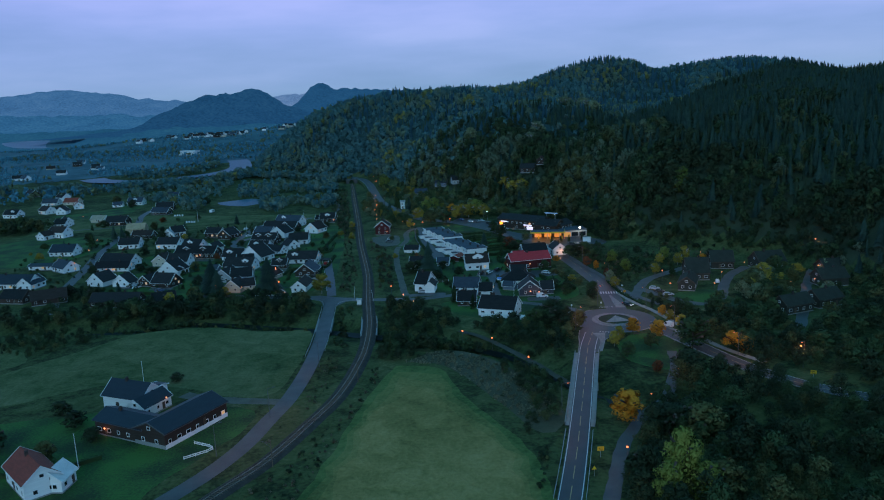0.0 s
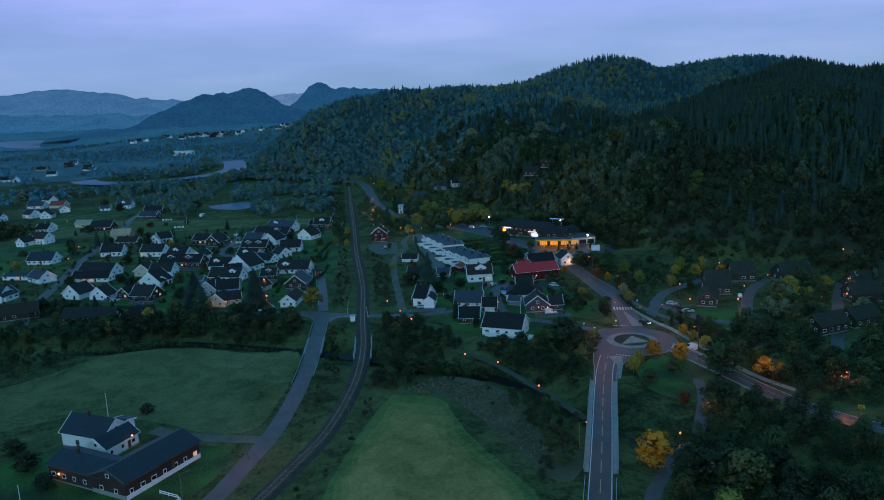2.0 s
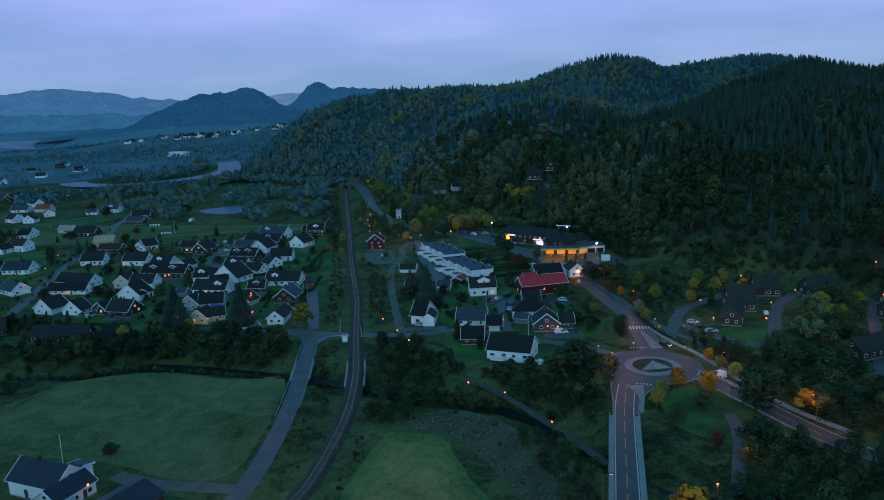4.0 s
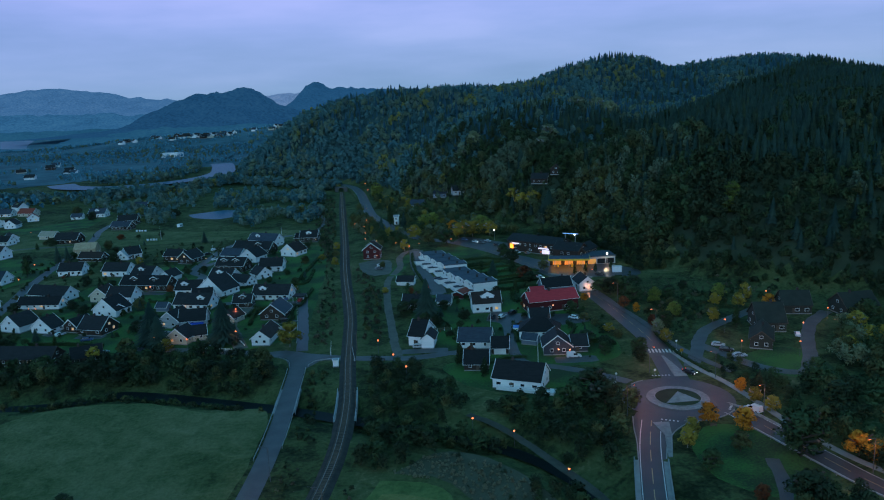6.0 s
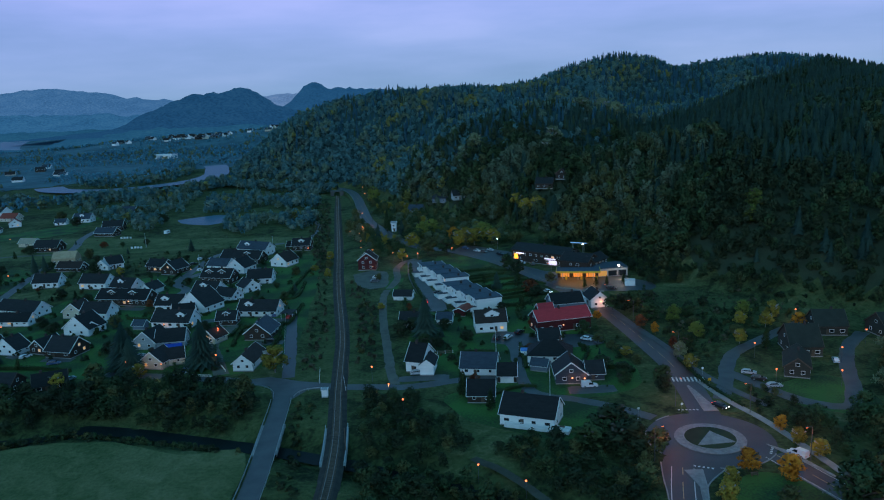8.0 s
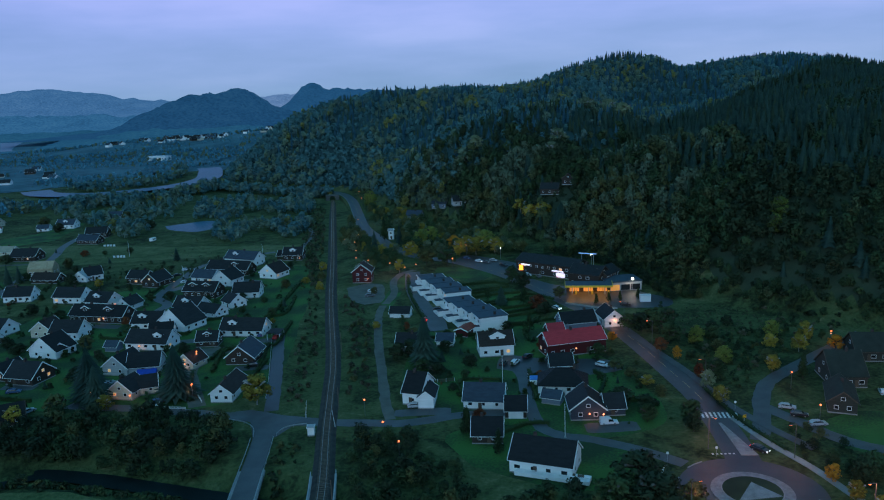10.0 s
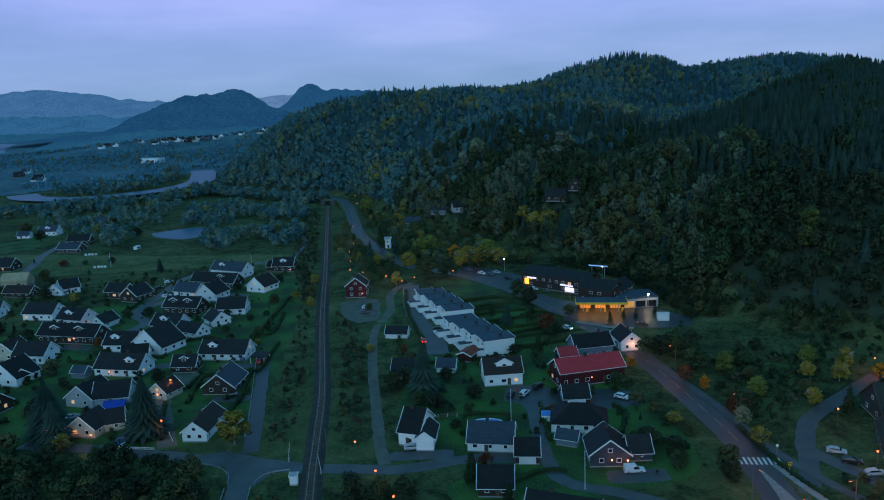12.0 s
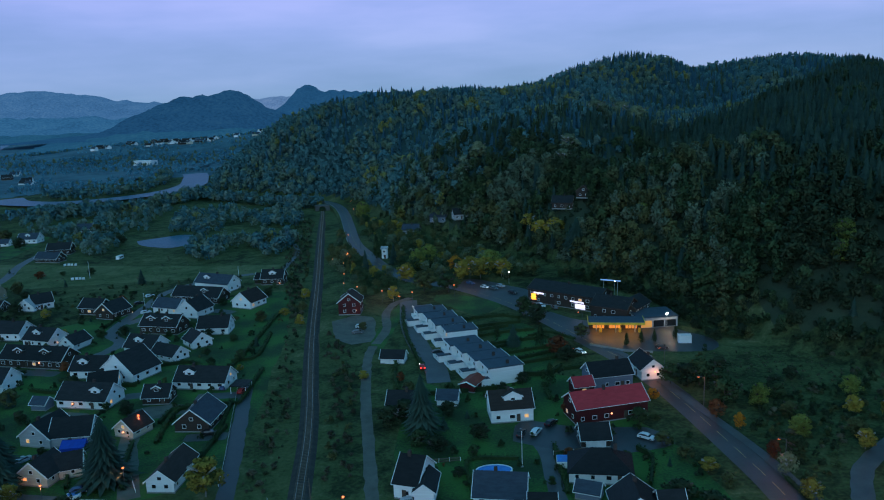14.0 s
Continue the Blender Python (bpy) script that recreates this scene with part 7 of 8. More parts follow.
for x, y, h, kind, where, wide in (
    (49.7, 191.8, 9.0, "orange", "beside the footpath", 1.25), (70.4, 264.6, 6.5, "orange", "on the roundabout lawn", 1.0), (60.4, 251.5, 6.2, "yellow", "on the roundabout lawn", 0.8), (63.6, 257.4, 6.0, "yellow", "on the roundabout lawn", 0.8), (78.2, 260.2, 6.5, "orange", "beside the road", 1.1),
    (87.4, 276, 5.5, "yellow", "beside the road", 0.9), (89.6, 269.5, 5.5, "yellow", "beside the road", 0.9), (87, 284.5, 5.0, "orange", "beside the road", 0.8), (98.2, 243, 7, "orange", "under a street lamp", 1.1), (101, 240, 6, "orange", "under a street lamp", 1.0), (85, 244, 13, "green", "beside the road", 1.1), (90, 252, 9, "green", "beside the road", 1.0),
    (50.5, 150.5, 18, "lime", "in the wooded gully", 0.62), (46.8, 147, 12, "lime", "in the wooded gully", 0.7), (54.5, 146, 12, "lime", "in the wooded gully", 0.7), (65.2, 177.3, 11, "olive", "in the wooded gully", 1.1), (60, 150, 10, "olive", "in the wooded gully", 1.0), (46, 158, 9, "dark", "in the wooded gully", 1.2), (58, 182, 9, "dark", "beside the footpath", 1.3), (66, 192, 9, "dark", "beside the footpath", 1.3), (76, 222, 9, "dark", "beside the footpath", 1.2), (62, 240, 6, "green", "on the roundabout lawn", 1.0), (72, 248, 6, "olive", "on the roundabout lawn", 1.0), (68, 226, 4, "rust", "beside the footpath", 1.1),
    (-106.5, 356.5, 17, "spruce", "towering over a garden", 1.5), (-79.5, 355, 17, "spruce", "towering over a drive", 1.45), (-102.5, 351, 13, "spruce", "towering over a garden", 1.4), (-3.2, 373.3, 17, "spruce", "between gardens", 1.25), (-147, 570, 8, "spruce", "in a meadow", 1.1),
    (-53.3, 345.5, 10.5, "yellow", "beside a lane", 1.0), (-112, 345, 7, "olive", "beside the stream", 1.2), (-122, 340, 6, "yellow", "beside the stream", 1.2), (-98, 346, 6, "yellow", "beside the road", 0.9),
    (29.3, 441.6, 8.5, "spruce", "in a garden", 1.3), (38.6, 440.2, 8, "thuja", "in a garden", 1.2), (35.9, 403.3, 7.5, "thuja", "in a garden", 1.0), (24.4, 450.4, 6, "thuja", "in a garden", 1.0), (-32.2, 575, 12, "spruce", "beside the railway", 0.9), (-18, 590, 12, "spruce", "beside the road", 0.9), (7.6, 318.8, 7.5, "thuja", "beside a house", 1.1), (14.9, 306, 6.5, "thuja", "beside a house", 1.0), (-219.8, 487.6, 11, "thuja", "in a meadow", 1.1), (-220.7, 525, 11, "spruce", "beside a village road", 0.9), (-216, 527, 10, "spruce", "beside a village road", 0.9),
    (44.5, 287, 9, "dark", "beside a white house", 1.4), (46, 277, 9, "dark", "on the stream bank", 1.4), (37.5, 279, 8, "green", "on the stream bank", 1.2), (53, 276, 7, "olive", "beside the roundabout", 1.1), (42.9, 430.7, 7.5, "rust", "beside the main road", 1.2), (45, 424, 6, "dark", "beside the main road", 1.2), (-15.8, 512, 8, "yellow", "beside a gravel drive", 0.8), (-2, 527, 11, "olive", "beside the road", 1.1), (9, 524, 10, "green", "beside the road", 1.2),
    (22, 560, 10, "yellow", "at the mountain foot", 1.2), (30, 562, 9, "yellow", "at the mountain foot", 1.2), (14, 566, 9, "orange", "at the mountain foot", 1.1), (38, 480, 9, "green", "before the shops", 0.9), (42, 470, 8, "dark", "before the shops", 1.2), (55, 448, 6, "olive", "on the forecourt", 1.0), (68.5, 437.5, 4.5, "thuja", "in a row on the forecourt", 1.0), (74, 438.5, 4.5, "thuja", "in a row on the forecourt", 1.0), (79, 439.5, 4.5, "thuja", "in a row on the forecourt", 1.0), (87, 441, 5, "thuja", "in a row on the forecourt", 1.0), (-12, 378, 7, "dark", "beside a white house", 1.2), (0, 362, 5, "dark", "beside a white house", 1.3), (-7, 398, 6, "olive", "beside a hedge", 1.1), (4, 384, 5, "dark", "on a lawn", 1.2), (52, 332, 6, "dark", "behind a dark house", 1.3), (58, 328, 5, "dark", "behind a hedge", 1.3), (56, 320, 6, "green", "beside the drive", 1.0), (-118, 372, 6, "dark", "between gardens", 1.2), (-90, 396, 5, "dark", "between gardens", 1.2), (-116, 420, 5, "dark", "between gardens", 1.2), (-130, 408, 6, "olive", "between gardens", 1.2), (-160, 440, 6, "dark", "between gardens", 1.2), (-176, 460, 6, "dark", "between gardens", 1.2), (-122, 480, 4, "dark", "between gardens", 1.3), (-86, 470, 4, "dark", "between gardens", 1.2), (-70, 490, 5, "olive", "between gardens", 1.2), (-186, 410, 6, "dark", "between gardens", 1.2), (-160, 350, 8, "dark", "beside the stream", 1.2), (-176, 360, 7, "dark", "beside the stream", 1.2), (-186, 520, 6, "dark", "between gardens", 1.2), (-205, 560, 7, "olive", "between gardens", 1.1), (-236, 520, 7, "dark", "in a meadow", 1.1), (-250, 580, 7, "dark", "beside scattered houses", 1.2), (-270, 690, 9, "dark", "beside scattered houses", 1.2), (-300, 730, 9, "olive", "beside scattered houses", 1.2), (-240, 740, 9, "olive", "beside scattered houses", 1.1), (-204, 690, 8, "dark", "beside the pond", 1.1),
    (76, 374, 6, "rust", "beside the main road", 0.9), (79, 366, 5.5, "orange", "beside the main road", 0.6), (76, 397, 8, "dark", "beside a white house", 1.2), (72, 400, 7, "green", "beside a white house", 1.2), (82, 384, 8, "green", "on rough ground", 1.2), (80.5, 350, 5, "rust", "beside the main road", 0.8), (80, 342, 6, "pale", "beside the main road", 0.9), (79.5, 330, 6, "yellow", "beside the main road", 0.9), (67, 318, 7.5, "green", "beside the crossing", 0.9), (66, 313, 6, "dark", "beside the crossing", 0.9),
    (63, 388, 4, "orange", "beside the red barn", 1.1), (60, 352, 4, "olive", "in a hedge beside the road", 1.3), (63, 345, 4, "yellow", "in a hedge beside the road", 1.3), (65, 338, 3.5, "olive", "in a hedge beside the road", 1.3), (57, 360, 4, "olive", "in a hedge beside the road", 1.3),
    (-95, 195, 4.5, "dark", "beside the farm building", 1.4), (-104, 205, 5.5, "dark", "behind the farm building", 1.4), (-112, 214, 5, "dark", "beside the hay field", 1.4), (-86, 238, 3.5, "dark", "behind the farmhouse", 1.5), (-101, 182, 7, "olive", "in the farm garden", 1.0), (-96, 170, 6, "thuja", "beside a red-roofed house", 1.0), (-118, 178, 8, "dark", "in the farm garden", 1.2), (-120, 192, 7, "dark", "in the farm garden", 1.3),
    (-52, 480, 5.5, "yellow", "beside the railway", 0.9), (-54, 500, 6, "olive", "beside the railway", 0.9), (-56, 522, 6, "yellow", "beside the railway", 0.9), (-26, 470, 4, "olive", "beside the railway", 1.0), (-22, 416, 3.5, "yellow", "beside the gravel track", 1.2), (-10, 412, 4, "rust", "beside a hedge", 0.8), (-8, 384, 6, "dark", "beside a white house", 1.3), (-4, 366, 5, "green", "beside a white house", 1.3), (12, 368, 5, "dark", "on a lawn", 1.1),
    (120, 368, 7, "yellow", "below the slope", 0.9), (112, 372, 6, "yellow", "below the slope", 0.9), (126, 376, 9, "yellow", "below the slope", 0.7), (132, 368, 6, "orange", "under a street lamp", 1.0), (106, 360, 5, "olive", "below the slope", 1.2), (110, 345, 8, "thuja", "beside the terraced houses", 0.9), (140, 325, 8, "olive", "below the slope", 1.1), (136, 318, 8, "olive", "below the slope", 1.1), (146, 330, 9, "yellow", "below the slope", 1.0), (95, 372, 5, "olive", "on rough ground", 1.2), (80, 398, 9, "green", "beside a white house", 1.1), (84, 392, 8, "green", "on rough ground", 1.0), (88, 404, 7, "dark", "on rough ground", 1.1), (90, 380, 8, "lime", "on rough ground", 1.0), (97, 384, 6, "green", "on rough ground", 1.1), (104, 352, 6, "yellow", "on rough ground", 1.0), (100, 392, 5, "dark", "on rough ground", 1.2), (92, 360, 7, "lime", "beside the lane", 1.0), (86, 350, 6, "green", "beside the main road", 1.1), (118, 384, 7, "lime", "below the slope", 1.0), (108, 398, 5, "dark", "on rough ground", 1.2),
    (62.9, 592.6, 10, "yellow", "on the slope below a brown house", 1.2), (69.2, 586, 10, "yellow", "on the slope below a brown house", 1.2), (58.4, 603.8, 10, "yellow", "on the slope below a brown house", 1.1), (84, 543.7, 6, "yellow", "on the slope above the shops", 1.1), (-5.4, 572.6, 13, "lime", "at the mountain foot", 1.0), (1, 585, 12, "lime", "at the mountain foot", 1.1), (26, 548, 11, "yellow", "behind the shops", 1.2), (17, 548, 10, "yellow", "behind the shops", 1.1), (36.6, 550.4, 10, "yellow", "behind the shops", 1.2), (32.3, 565.1, 12, "lime", "at the mountain foot", 1.2), (-10.8, 548, 10, "yellow", "at the mountain foot", 1.1),
    (105.3, 546.5, 9, "lime", "on the slope", 1.0), (-46, 750, 16, "lime", "beside the bend of the road", 0.9), (-21, 696, 9, "yellow", "at the mountain foot", 1.1), (146, 440.5, 12, "lime", "on the dark slope", 0.9), (142.4, 436.7, 10, "lime", "on the dark slope", 0.9), (139.7, 483.7, 9, "lime", "on the dark slope", 0.8), (95.6, 680, 15, "pale", "on the slope", 1.1), (85, 645, 14, "pale", "on the slope", 1.1), (38, 700, 14, "pale", "on the slope", 1.1), (26, 694, 12, "pale", "on the slope", 1.1), (155, 782, 18, "pale", "high on the slope", 1.2), (164, 767, 18, "pale", "high on the slope", 1.2), (142, 804, 18, "pale", "high on the slope", 1.2), (150, 770, 15, "pale", "high on the slope", 1.2), (76.8, 566, 17, "spruce", "below a brown house", 1.7), (-28, 605, 14, "thuja", "beside the road", 0.8),
):
    tree(x, y, h, kind, where, wide)


# ---- hedges, fences and small things ----
def hedge(pts, h=1.3, w=0.9, label="clipped dark green garden hedge"):
    line = spline(pts, 1.0)
    rng = np.random.default_rng(int(abs(pts[0][0] * 13 + pts[0][1])))
    v, f, side = [], [], sideways(line)
    for p, s in zip(line, side):
        for k in range(16):
            off, z = rng.uniform(-0.5, 0.5) * w, rng.uniform(0.05, 1) * h
            if rng.uniform() < 0.5:
                z = h * rng.uniform(0.85, 1.05)
            else:
                off = w * 0.5 * rng.choice((-1, 1)) * rng.uniform(0.85, 1.1)
            c = np.array((p.x + s.x * off + rng.uniform(-0.5, 0.5), p.y + s.y * off + rng.uniform(-0.5, 0.5), z))
            k0 = len(v)
            for q in range(3):
                v.append(c + rng.normal(size=3) * 0.2)
            f.append((k0, k0 + 1, k0 + 2))
    core = Shape()
    ribbon(core, line, -w * 0.4, w * 0.4, h * 0.9, h * 0.9)
    ob = thing("hedge", 0, 0, 0, 0, label, "hedge", "garden hedges")
    part("leaves", numpy_mesh("leaves", np.array(v), np.array(f), F_HEDGE), None, ob)
    part("core", core, F_HEDGE, ob)


hedge([(-88, 352), (-92, 364), (-92, 376)])
hedge([(-74, 350), (-78, 362), (-81, 376)], 1.0)
hedge([(-60, 362), (-59, 376), (-58, 384)], 1.2)
hedge([(-78, 388), (-76, 398), (-62, 397)], 1.2)
hedge([(-125, 356), (-140, 360), (-156, 362)], 1.4)
hedge([(-130, 420), (-118, 416), (-100, 414)], 1.2)
hedge([(-124, 428), (-112, 422), (-96, 420)], 1.2)
hedge([(-96, 438), (-84, 440), (-76, 430)], 1.2)
hedge([(-120, 492), (-112, 494), (-98, 490), (-92, 480)], 1.2)
hedge([(-70, 440), (-62, 444), (-62, 470)], 1.0)
hedge([(-92, 466), (-88, 500)], 1.2)
hedge([(-134, 490), (-134, 510)], 1.0)
hedge([(-11, 500), (-10, 470), (-6, 440), (-3, 424)], 1.4)
hedge([(-12, 444), (-12, 420), (-11, 404)], 1.6)
hedge([(22, 414), (36, 412), (42, 418)], 1.5)
hedge([(24, 426), (34, 430), (42, 434)], 1.2)
hedge([(22, 440), (32, 446)], 1.2)
hedge([(18, 462), (30, 466)], 1.2)
hedge([(14, 476), (26, 482), (36, 476)], 1.2)
hedge([(-4, 400), (10, 401), (20, 402)], 1.4)
hedge([(34, 392), (34, 404)], 1.1)
hedge([(29, 338), (29.5, 352), (30, 362)], 1.0)
hedge([(48, 340), (52, 352), (50, 358)], 1.4)
hedge([(48, 334), (58, 334), (62, 330)], 1.6)
hedge([(12, 314), (24, 322), (30, 322)], 0.9)
hedge([(8, 342), (8, 356), (20, 356)], 0.9)
hedge([(84, 300), (80, 318), (78.8, 340)], 0.8)
hedge([(-110, 176), (-100, 176), (-88, 184)], 1.2)
hedge([(36, 452), (44, 456), (52, 446)], 1.0)
hedge([(-60, 400), (-58, 404), (-57, 430)], 1.0)


for k in range(7):
    y = 478 - k * 10.5
    x = 10.5 + k * 3.9
    hedge([(x, y - 2), (x + 11, y + 1.5), (x + 21, y + 3)], 1.2, 1.1, "clipped dark hedge between terraced gardens")
for pts in ([(-74.5, 375), (-75, 398), (-60.5, 400.5)], [(-58.6, 374), (-60.8, 402)], [(-68.5, 430), (-66, 465), (-64, 500)]):
    hedge(pts, 1.2, 1.0)


def fence(pts, h, label, mat, gap=2.2):
    """Posts with two boards between them."""
    line = spline(pts, gap)
    ob = thing("fence", line[0].x, line[0].y, 0, 0, label, "fence")
    o = line[0]
    for p in line:
        part("post", FENCE_POST, None, ob, m=pose(p.x - o.x, p.y - o.y, 0) @ Matrix.Diagonal((1, 1, h, 1)))
    moved = [p - o for p in line]
    for z in (0.45 * h, 0.95 * h):
        part("board", ribbon(Shape(), moved, -0.03, 0.03, z, 0.25 * h), mat, ob)


FENCE_POST = Shape().box(0, 0, 0, 0.12, 0.12, 1.0).mesh("post", M_TRIM)
fence([(-74, 344.5), (-79, 345.5), (-84, 346)], 0.8, "low white fence lit by a lamp", M_TRIM)
fence([(-51.5, 350), (-53.5, 364), (-57.5, 388), (-61.5, 412)], 0.7, "low pale wall-like fence beside a lane", M_CONCRETE)
fence([(-70.5, 349), (-75, 358)], 0.8, "low white fence beside a drive", M_TRIM)
fence([(-2, 356), (6, 356.5)], 1.2, "pale board fence between gardens", M_WOOD)
fence([(29, 357), (34, 357.5), (38, 358)], 1.3, "pale board fence below a yard", M_WOOD)
fence([(-66, 190), (-60, 186), (-66, 181)], 0.9, "pale fence round a small paved yard", M_TRIM)


def flagpole(x, y, h=9.0):
    ob = thing("flagpole", x, y, 0, 0, "tall white flagpole standing on grass", "flagpole", "flagpoles")
    part("pole", Shape().tube((0, 0, 0), (0, 0, h), 0.09, 0.05), M_TRIM, ob)
    part("knob", Shape().ball(0, 0, h + 0.1, 0.12), M_TRIM, ob)
    part("base", Shape().box(0, 0, -0.1, 0.6, 0.6, 0.3), M_CONCRETE, ob)


for x, y, h in ((-92, 179.6, 9), (-91, 224, 12), (32.7, 313.3, 9), (20.6, 352, 9), (-182, 590, 9), (-128, 520, 7), (-96, 565, 8)):
    flagpole(x, y, h)


def pool(x, y, rx, ry, rot, label):
    ob = thing("swimming_pool", x, y, 0.05, rot, label, "swimming pool")
    n = 28
    ring = [(rx * math.cos(2 * math.pi * i / n), ry * math.sin(2 * math.pi * i / n)) for i in range(n)]
    v = [(a, b, 0) for a, b in ring] + [(a, b, 0.9) for a, b in ring] + [(a * 0.94, b * 0.92, 0.9) for a, b in ring] + [(a * 0.94, b * 0.92, 0.7) for a, b in ring]
    part("wall", Shape().add(v, [(k * n + i, k * n + (i + 1) % n, (k + 1) * n + (i + 1) % n, (k + 1) * n + i) for k in range(3) for i in range(n)]), M_TRIM, ob)
    part("cover", Shape().add([(a * 0.94, b * 0.92, 0.72) for a, b in ring], [tuple(range(n))]), M_POOL, ob, "bright blue cover")


M_POOL = material("bright_blue_cover", (0.03, 0.22, 0.62), (0.02, 0.15, 0.45), 0.8, 0.4, 3.0, 0.5, 0.1)
M_TARP = material("blue_tarpaulin", (0.02, 0.07, 0.45), (0.015, 0.045, 0.30), 0.8, 0.5, 3.0, 0.6, 0.5)
pool(13.6, 349.6, 4.4, 2.7, 0, "oval garden pool with a bright blue cover")
pool(-84.5, 348.5, 1.6, 1.3, 0, "small round garden pool with a blue cover")
tub = thing("pool_house", 30.6, 352.0, 0, -8, "small white shed with a bright blue cover on top", "shed")
part("wall", Shape().box(0, 0, 0, 3.4, 3.6, 1.6), WALLS["white"], tub)
part("cover", Shape().box(0, 0, 1.6, 3.2, 3.4, 0.15), M_POOL, tub)
tarp = thing("tarpaulin", -96.0, 374.5, 0, 5, "blue tarpaulin spread over a frame before a grey house", "tarpaulin")
part("sheet", Shape().add([(-3.2, -1.6, 1.0), (0, -1.7, 1.15), (3.2, -1.6, 1.0), (3.2, 1.4, 2.3), (0, 1.5, 2.2), (-3.2, 1.4, 2.3), (-3.2, -1.6, 0.0), (3.2, -1.6, 0.0), (3.2, 1.4, 0.0), (-3.2, 1.4, 0.0)], [(0, 1, 4, 5), (1, 2, 3, 4), (6, 7, 2, 1, 0), (7, 8, 3, 2), (9, 6, 0, 5)]), M_TARP, tarp)

hut = house(-33.8, 322.6, 0, 1.8, 1.8, 2.4, "white", "grey", name="signal_hut", label="small pale signal hut beside the level crossing", pitch=8, chimney=False, windows=False, over=0.15)
for x, y, rot in ((-37, 334, 0), (-28, 326.5, 180)):
    ob = thing("crossing_barrier", x, y, 0, rot, "raised striped barrier of a level crossing", "barrier")
    part("post", Shape().box(0, 0, 0, 0.35, 0.35, 1.1), M_STEEL, ob)
    part("boom", Shape().tube((0, 0, 0.95), (0.5, 0, 5.2), 0.06, 0.04), M_TRIM, ob)

# road signs
M_SIGNFACE = material("yellow_sign_face", (0.75, 0.42, 0.02), (0.62, 0.34, 0.02), 1, 0.5, 4, 0.4, 0.0)


def road_sign(x, y, rot, w, h, label, shape="board"):
    ob = thing("road_sign", x, y, 0, rot, label, "road sign")
    part("post", Shape().tube((0, 0.06, 0), (0, 0.06, 2.6), 0.05), M_STEEL, ob)
    if shape == "board":
        part("board", Shape().box(0, 0, 1.7, w, 0.06, h), M_SIGNFACE, ob)
        for k in range(2):
            part("lettering_bar", Shape().box(0, -0.04, 1.85 + k * h * 0.42, w * 0.7, 0.03, h * 0.16), M_TYRE, ob)
    else:
        part("board", Shape().add([(-w / 2, -0.02, 1.7), (w / 2, -0.02, 1.7), (0, -0.02, 1.7 + h), (-w / 2, 0.03, 1.7), (w / 2, 0.03, 1.7), (0, 0.03, 1.7 + h)], [(0, 1, 2), (5, 4, 3), (0, 3, 4, 1), (1, 4, 5, 2), (2, 5, 3, 0)]), M_SIGNFACE, ob)


road_sign(37.8, 171.1, 0, 1.6, 1.1, "orange-yellow direction sign with two dark bars")
road_sign(34.3, 162.0, 0, 1.1, 1.0, "yellow triangular warning sign", "triangle")
road_sign(110.5, 213.2, -30, 1.6, 1.1, "orange-yellow direction sign with two dark bars")
road_sign(80.3, 316, 10, 1.0, 0.9, "yellow road sign beside the crossing")
for x, y in ((54.2, 297.5), (66.5, 299.0), (81.5, 325)):
    ob = thing("road_sign", x, y, 0, 0, "small round traffic sign on a grey post", "road sign", "small traffic signs")
    part("post", Shape().tube((0, 0.05, 0), (0, 0.05, 2.6), 0.04), M_STEEL, ob)
    part("disc", Shape().tube((0, 0, 2.3), (0, 0.04, 2.3), 0.36, n=16), M_TRIM, ob)

# benches, bales, caravan
for x, y, rot in ((71, 262.5, 8), (53.5, 285, 100)):
    ob = thing("bench", x, y, 0, rot, "dark wooden bench beside the roundabout", "bench")
    part("seat", Shape().box(0, 0, 0.42, 1.8, 0.45, 0.07), M_WOOD, ob)
    part("backrest", Shape().box(0, 0.22, 0.55, 1.8, 0.06, 0.4), M_WOOD, ob)
    for dx in (-0.7, 0.7):
        part("leg", Shape().box(dx, 0, 0, 0.08, 0.4, 0.42), M_WOOD, ob)
M_BALE = material("white_bale_wrap", (0.72, 0.72, 0.72), (0.6, 0.6, 0.6), 1, 0.4, 4, 0.4, 0.1)
BALE = Shape().tube((-0.65, 0, 0.7), (0.65, 0, 0.7), 0.7, n=14).mesh("bale", M_BALE)
for x, y in ((-212, 627, ), (-210, 627.4), (-208, 627), (-205.6, 626.6), (-190, 587), (-188, 587.4), (-186, 587), (-184, 586.6)):
    tagged(part("silage_bale", BALE, None, m=pose(x, y, 0.0, 0, 0, 20)), "round silage bale in white wrapping on a meadow", "bale", "silage bales")
caravan = thing("caravan", -185, 640, 0, 80, "white caravan parked at the edge of a meadow", "caravan")
part("body", Shape().box(0, 0, 0.5, 5.2, 2.2, 2.0, taper=0.94), M_TRIM, caravan)
part("window", Shape().box(0, -1.1, 1.3, 3.2, 0.06, 0.6), M_GLASS, caravan)
for s in (-1, 1):
    part("wheel", Shape().tube((0, s * 1.0 - 0.1, 0.32), (0, s * 1.0 + 0.1, 0.32), 0.32, n=12), M_TYRE, caravan)

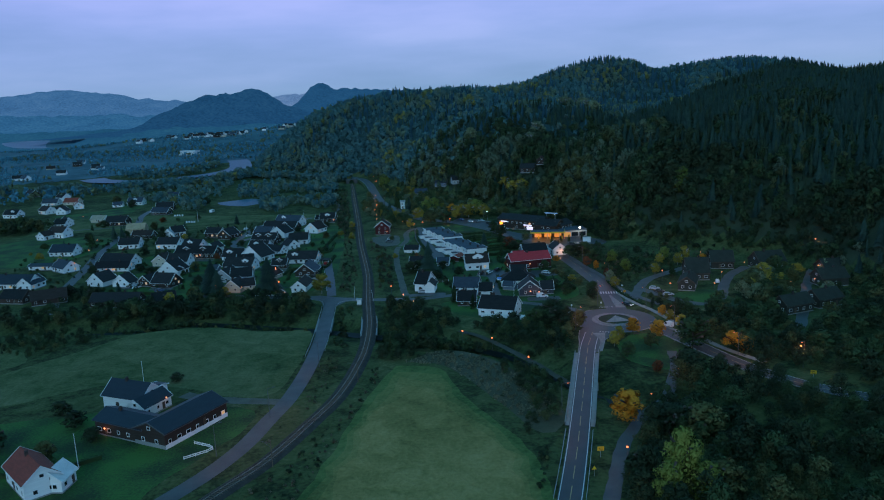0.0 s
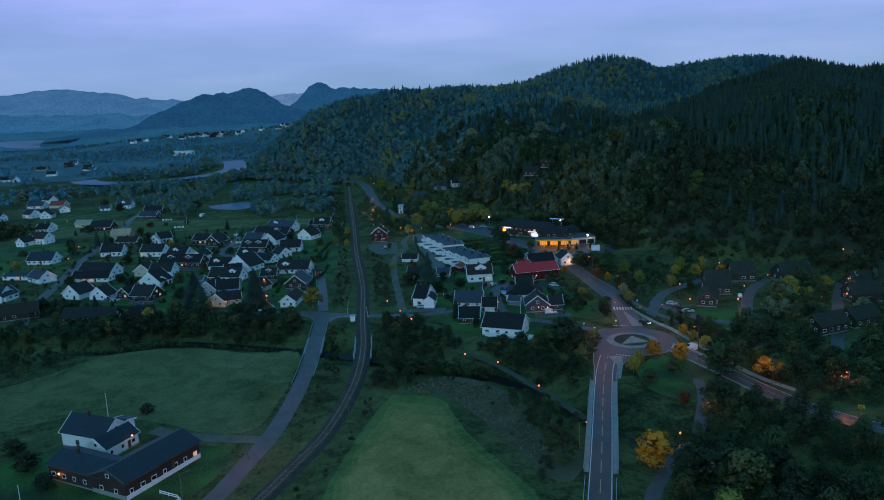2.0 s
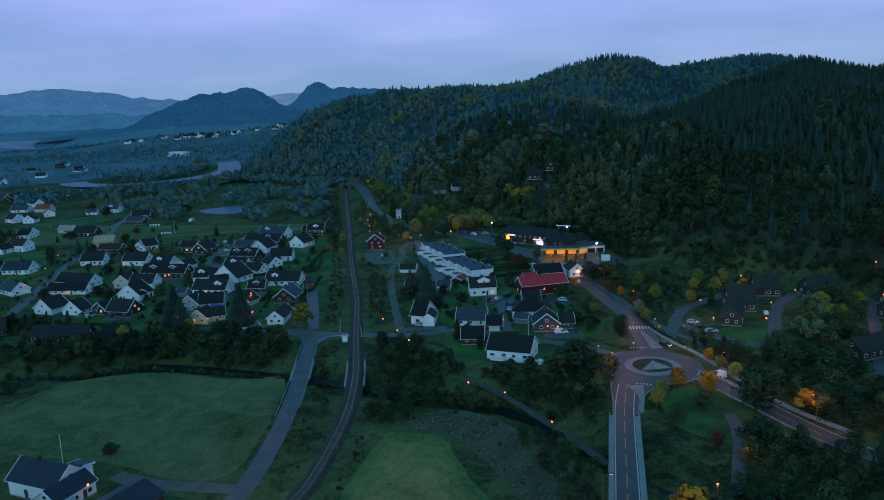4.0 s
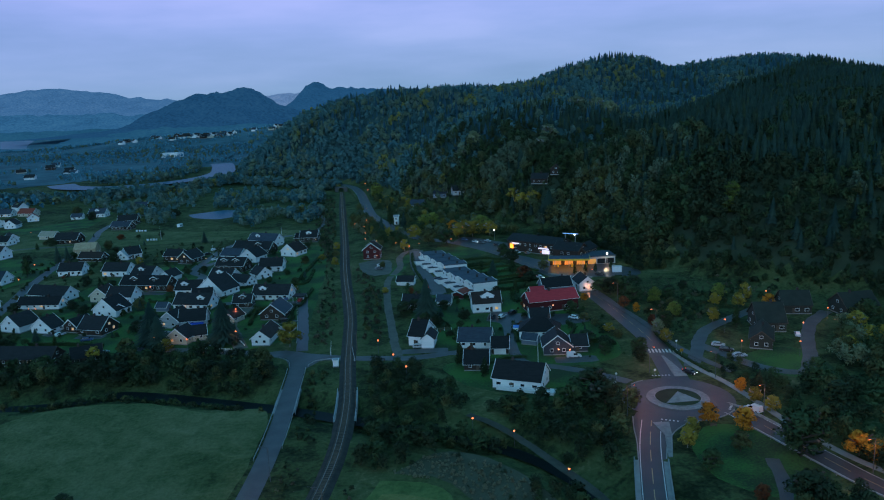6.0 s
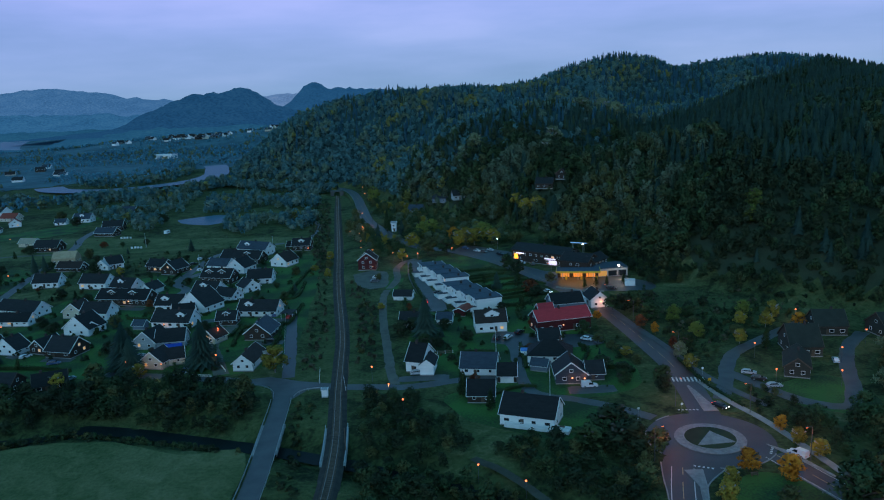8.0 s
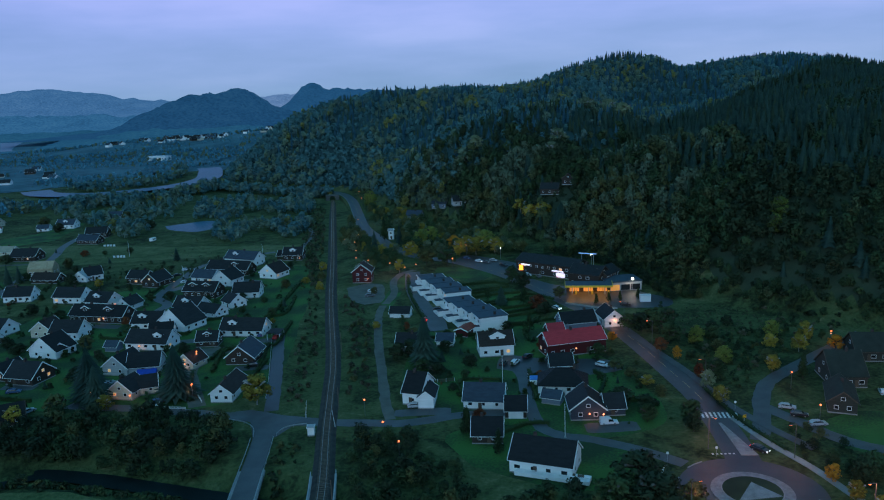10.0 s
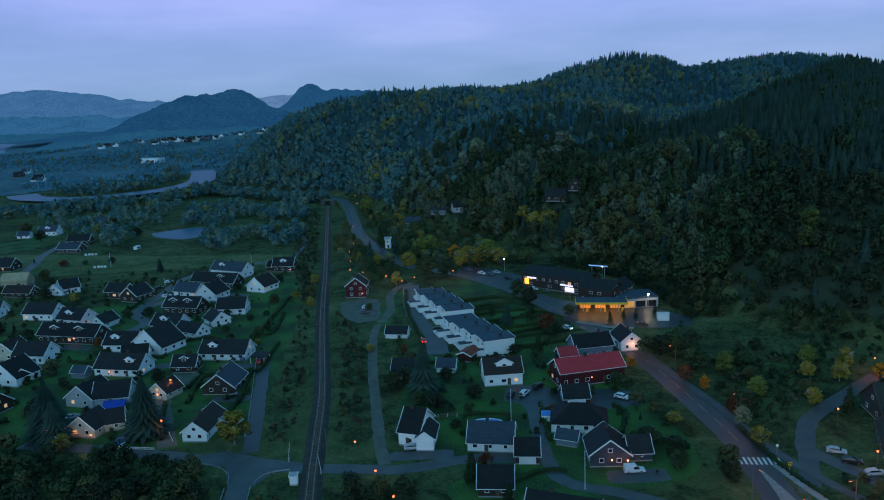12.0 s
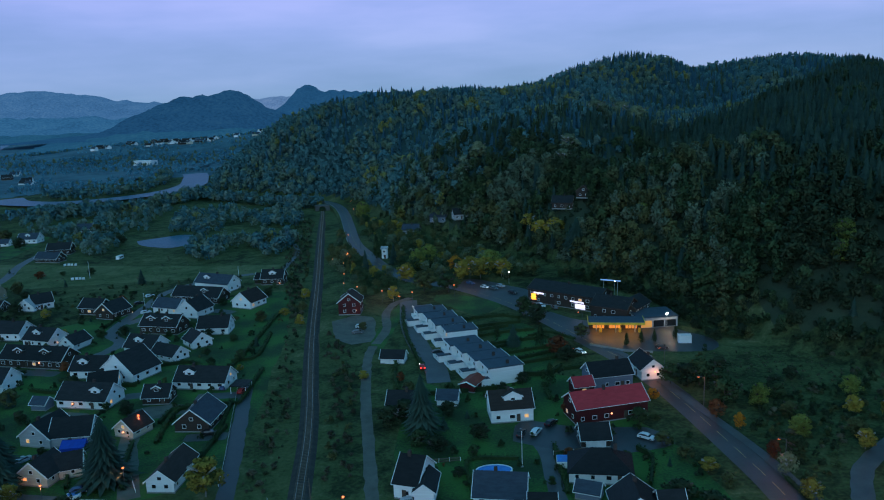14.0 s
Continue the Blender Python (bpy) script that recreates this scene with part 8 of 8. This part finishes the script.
# houses up the slope and in the far valley
for x, y, rot, w, r in ((76, 597, -20, "brown", "dark"), (88, 593, 60, "brown", "dark"), (9.5, 678, -20, "slateblue", "slate"), (-9.4, 683, -15, "grey", "slate"), (23, 660, 10, "grey", "dark")):
    z = float(ground_z(x, y))
    ob = house(x, y, rot, 11, 8, 3.6, w, r, label=f"{WORDS[w]} house half hidden among trees on the slope", trim=M_DOOR)
    ob.location.z = z
chapel = house(-23.6, 607, -10, 3, 3, 6.0, "white", "grey", name="tower_house", label="narrow tall white house among trees", pitch=30, chimney=False)
hall = house(-436, 1405, -14, 32, 18, 7.5, "white", "white", name="white_hall", label="large white flat-roofed building in the far valley", pitch=3, chimney=False)
hall.location.z = float(ground_z(-436, 1405))
rng_far = random.Random(77)
FAR_X = (-615, -605, -589, -550, -540, -513, -503, -493, -485, -478, -471, -464, -457, -449, -443, -437, -429, -421, -415, -409, -397, -389, -347, -311, -302, -294, -286, -277)
for i, x in enumerate(FAR_X):
    y = 1632 + (i * 37) % 60 + rng_far.uniform(-8, 8)
    ob = house(x * y / 1650, y, rng_far.uniform(-60, 60), rng_far.uniform(9, 15), 8.5, rng_far.uniform(3, 5), rng_far.choice(("white", "white", "white", "cream", "brown")), rng_far.choice(("dark", "slate", "brown")), label="small distant house in the far valley", windows=False)
    ob.location.z = float(ground_z(x * y / 1650, y))
for x, y, w, r in ((-516, 1195, "white", "dark"), (-486, 1142, "white", "slate"), (-497, 1152, "white", "dark"), (-584, 1192, "cream", "brown"), (-531, 1013, "white", "slate"), (-545, 1020, "white", "dark"), (-515, 1080, "white", "dark"), (-581, 1292, "white", "slate"), (-560, 1230, "brown", "dark"), (-373, 778, "white", "dark"), (-424, 818, "brown", "dark")):
    ob = house(x, y, rng_far.uniform(-40, 40), 13, 9, 3.8, w, r, label="distant house near the river", windows=False)
    ob.location.z = float(ground_z(x, y)) + 0.3
# sun deck before the white house above the stream
deck_thing = thing("sun_deck", 26.0, 292.6, 0, -23, "white painted timber deck with railings before a house", "deck")
part("floor", Shape().box(0, 0, 0.2, 17.5, 3.2, 0.9), M_TRIM, deck_thing)
for dx in range(-8, 9, 2):
    part("post", FENCE_POST, None, deck_thing, m=pose(dx, -1.5, 1.1))
part("railing", Shape().box(0, -1.5, 1.9, 17.4, 0.08, 0.12), M_TRIM, deck_thing)
for dx in (4.5, 6.5):
    part("bench", Shape().box(dx, 0.3, 1.1, 1.4, 0.6, 0.5), M_WOOD, deck_thing)


def drive_patch(x, y, rot, L, W, mat, label):
    c, s = math.cos(radians(rot)), math.sin(radians(rot))
    pts = [(x + a * L / 2 * c - b * W / 2 * s, y + a * L / 2 * s + b * W / 2 * c) for a, b in ((-1, -0.8), (-0.8, -1), (0.8, -1), (1, -0.8), (1, 0.8), (0.8, 1), (-0.8, 1), (-1, 0.8))]
    patch("drive", pts, mat, label, 0.0525, "drive", rag=0.4)


for x, y, rot, L, W in ((-109, 398, -13, 14, 5), (-90, 412, 10, 14, 5), (-66, 408, 0, 14, 5), (-62, 378, 0, 12, 5), (-112, 424, -8, 16, 5), (-138, 438, -15, 20, 5), (-150, 462, -20, 18, 5), (-104, 446, -19, 16, 5), (-124, 500, 60, 12, 5), (-90, 508, -27, 12, 5), (-152, 380, 60, 14, 6), (-170, 396, -10, 18, 5), (-136, 370, -10, 12, 5), (-100, 372, 10, 10, 4), (-4, 334, 0, 16, 5), (20, 330, 0, 14, 5), (46, 318, 0, 14, 6), (-182, 428, -15, 22, 5)):
    drive_patch(x, y, rot, L, W, M_GRAVEL if int(abs(x)) % 2 else M_ASPHALT_OLD, "small drive before a house")

carport = thing("carport", -60, 411.5, 0, -8, "small open carport with a dark roof", "carport")
part("roof", Shape().box(0, 0, 2.4, 5.4, 6.0, 0.25), ROOFS["dark"], carport)
for dx in (-2.4, 2.4):
    for dy in (-2.7, 2.7):
        part("post", Shape().box(dx, dy, 0, 0.16, 0.16, 2.4), M_TRIM, carport)


# garden trees and shrubs between the houses
def plant_gardens():
    spots = []
    for o in bpy.data.objects:
        if o.name.startswith("foundation") and o.parent is not None:
            p = (o.parent.matrix_basis @ o.matrix_basis).translation
            spots.append((p.x, p.y))
    lanes = [[(-48, 340), (-51, 362), (-55, 388), (-59.5, 417)], [(-71, 346), (-78, 364), (-84, 384), (-82, 398), (-78, 402)], [(-138, 440), (-124, 452), (-119.5, 468), (-129, 484), (-128.5, 520), (-127, 550), (-112, 572)],
             [(-172, 330), (-186, 372), (-198, 426), (-207, 462), (-216, 510), (-224, 556), (-232, 600)], [(58, 296), (50, 304), (40, 311), (29, 317), (26.5, 330), (27, 346), (27.5, 360), (24, 370)], [(10, 372), (36, 372)]]
    rng = random.Random(404)
    kinds = ("dark", "dark", "green", "green", "olive", "thuja", "thuja", "spruce", "yellow", "rust")
    for x0, x1, y0, y1, n in ((-172, -60, 354, 540, 46), (-8, 56, 318, 408, 16), (-260, -180, 420, 620, 18)):
        done = 0
        while done < n:
            x, y = rng.uniform(x0, x1), rng.uniform(y0, y1)
            if min(math.dist((x, y), q) for q in spots) < 9.5 or not bool(off_roads(np.array([x]), np.array([y]))[0]):
                done += 0.1
                continue
            if min(float(line_distance(np.array([x]), np.array([y]), lane)[0][0]) for lane in lanes) < 4.5:
                done += 0.1
                continue
            spots.append((x, y))
            done += 1
            tree(x, y, rng.uniform(2.2, 5.5), rng.choice(kinds), "in a village garden", rng.uniform(0.9, 1.3))


plant_gardens()
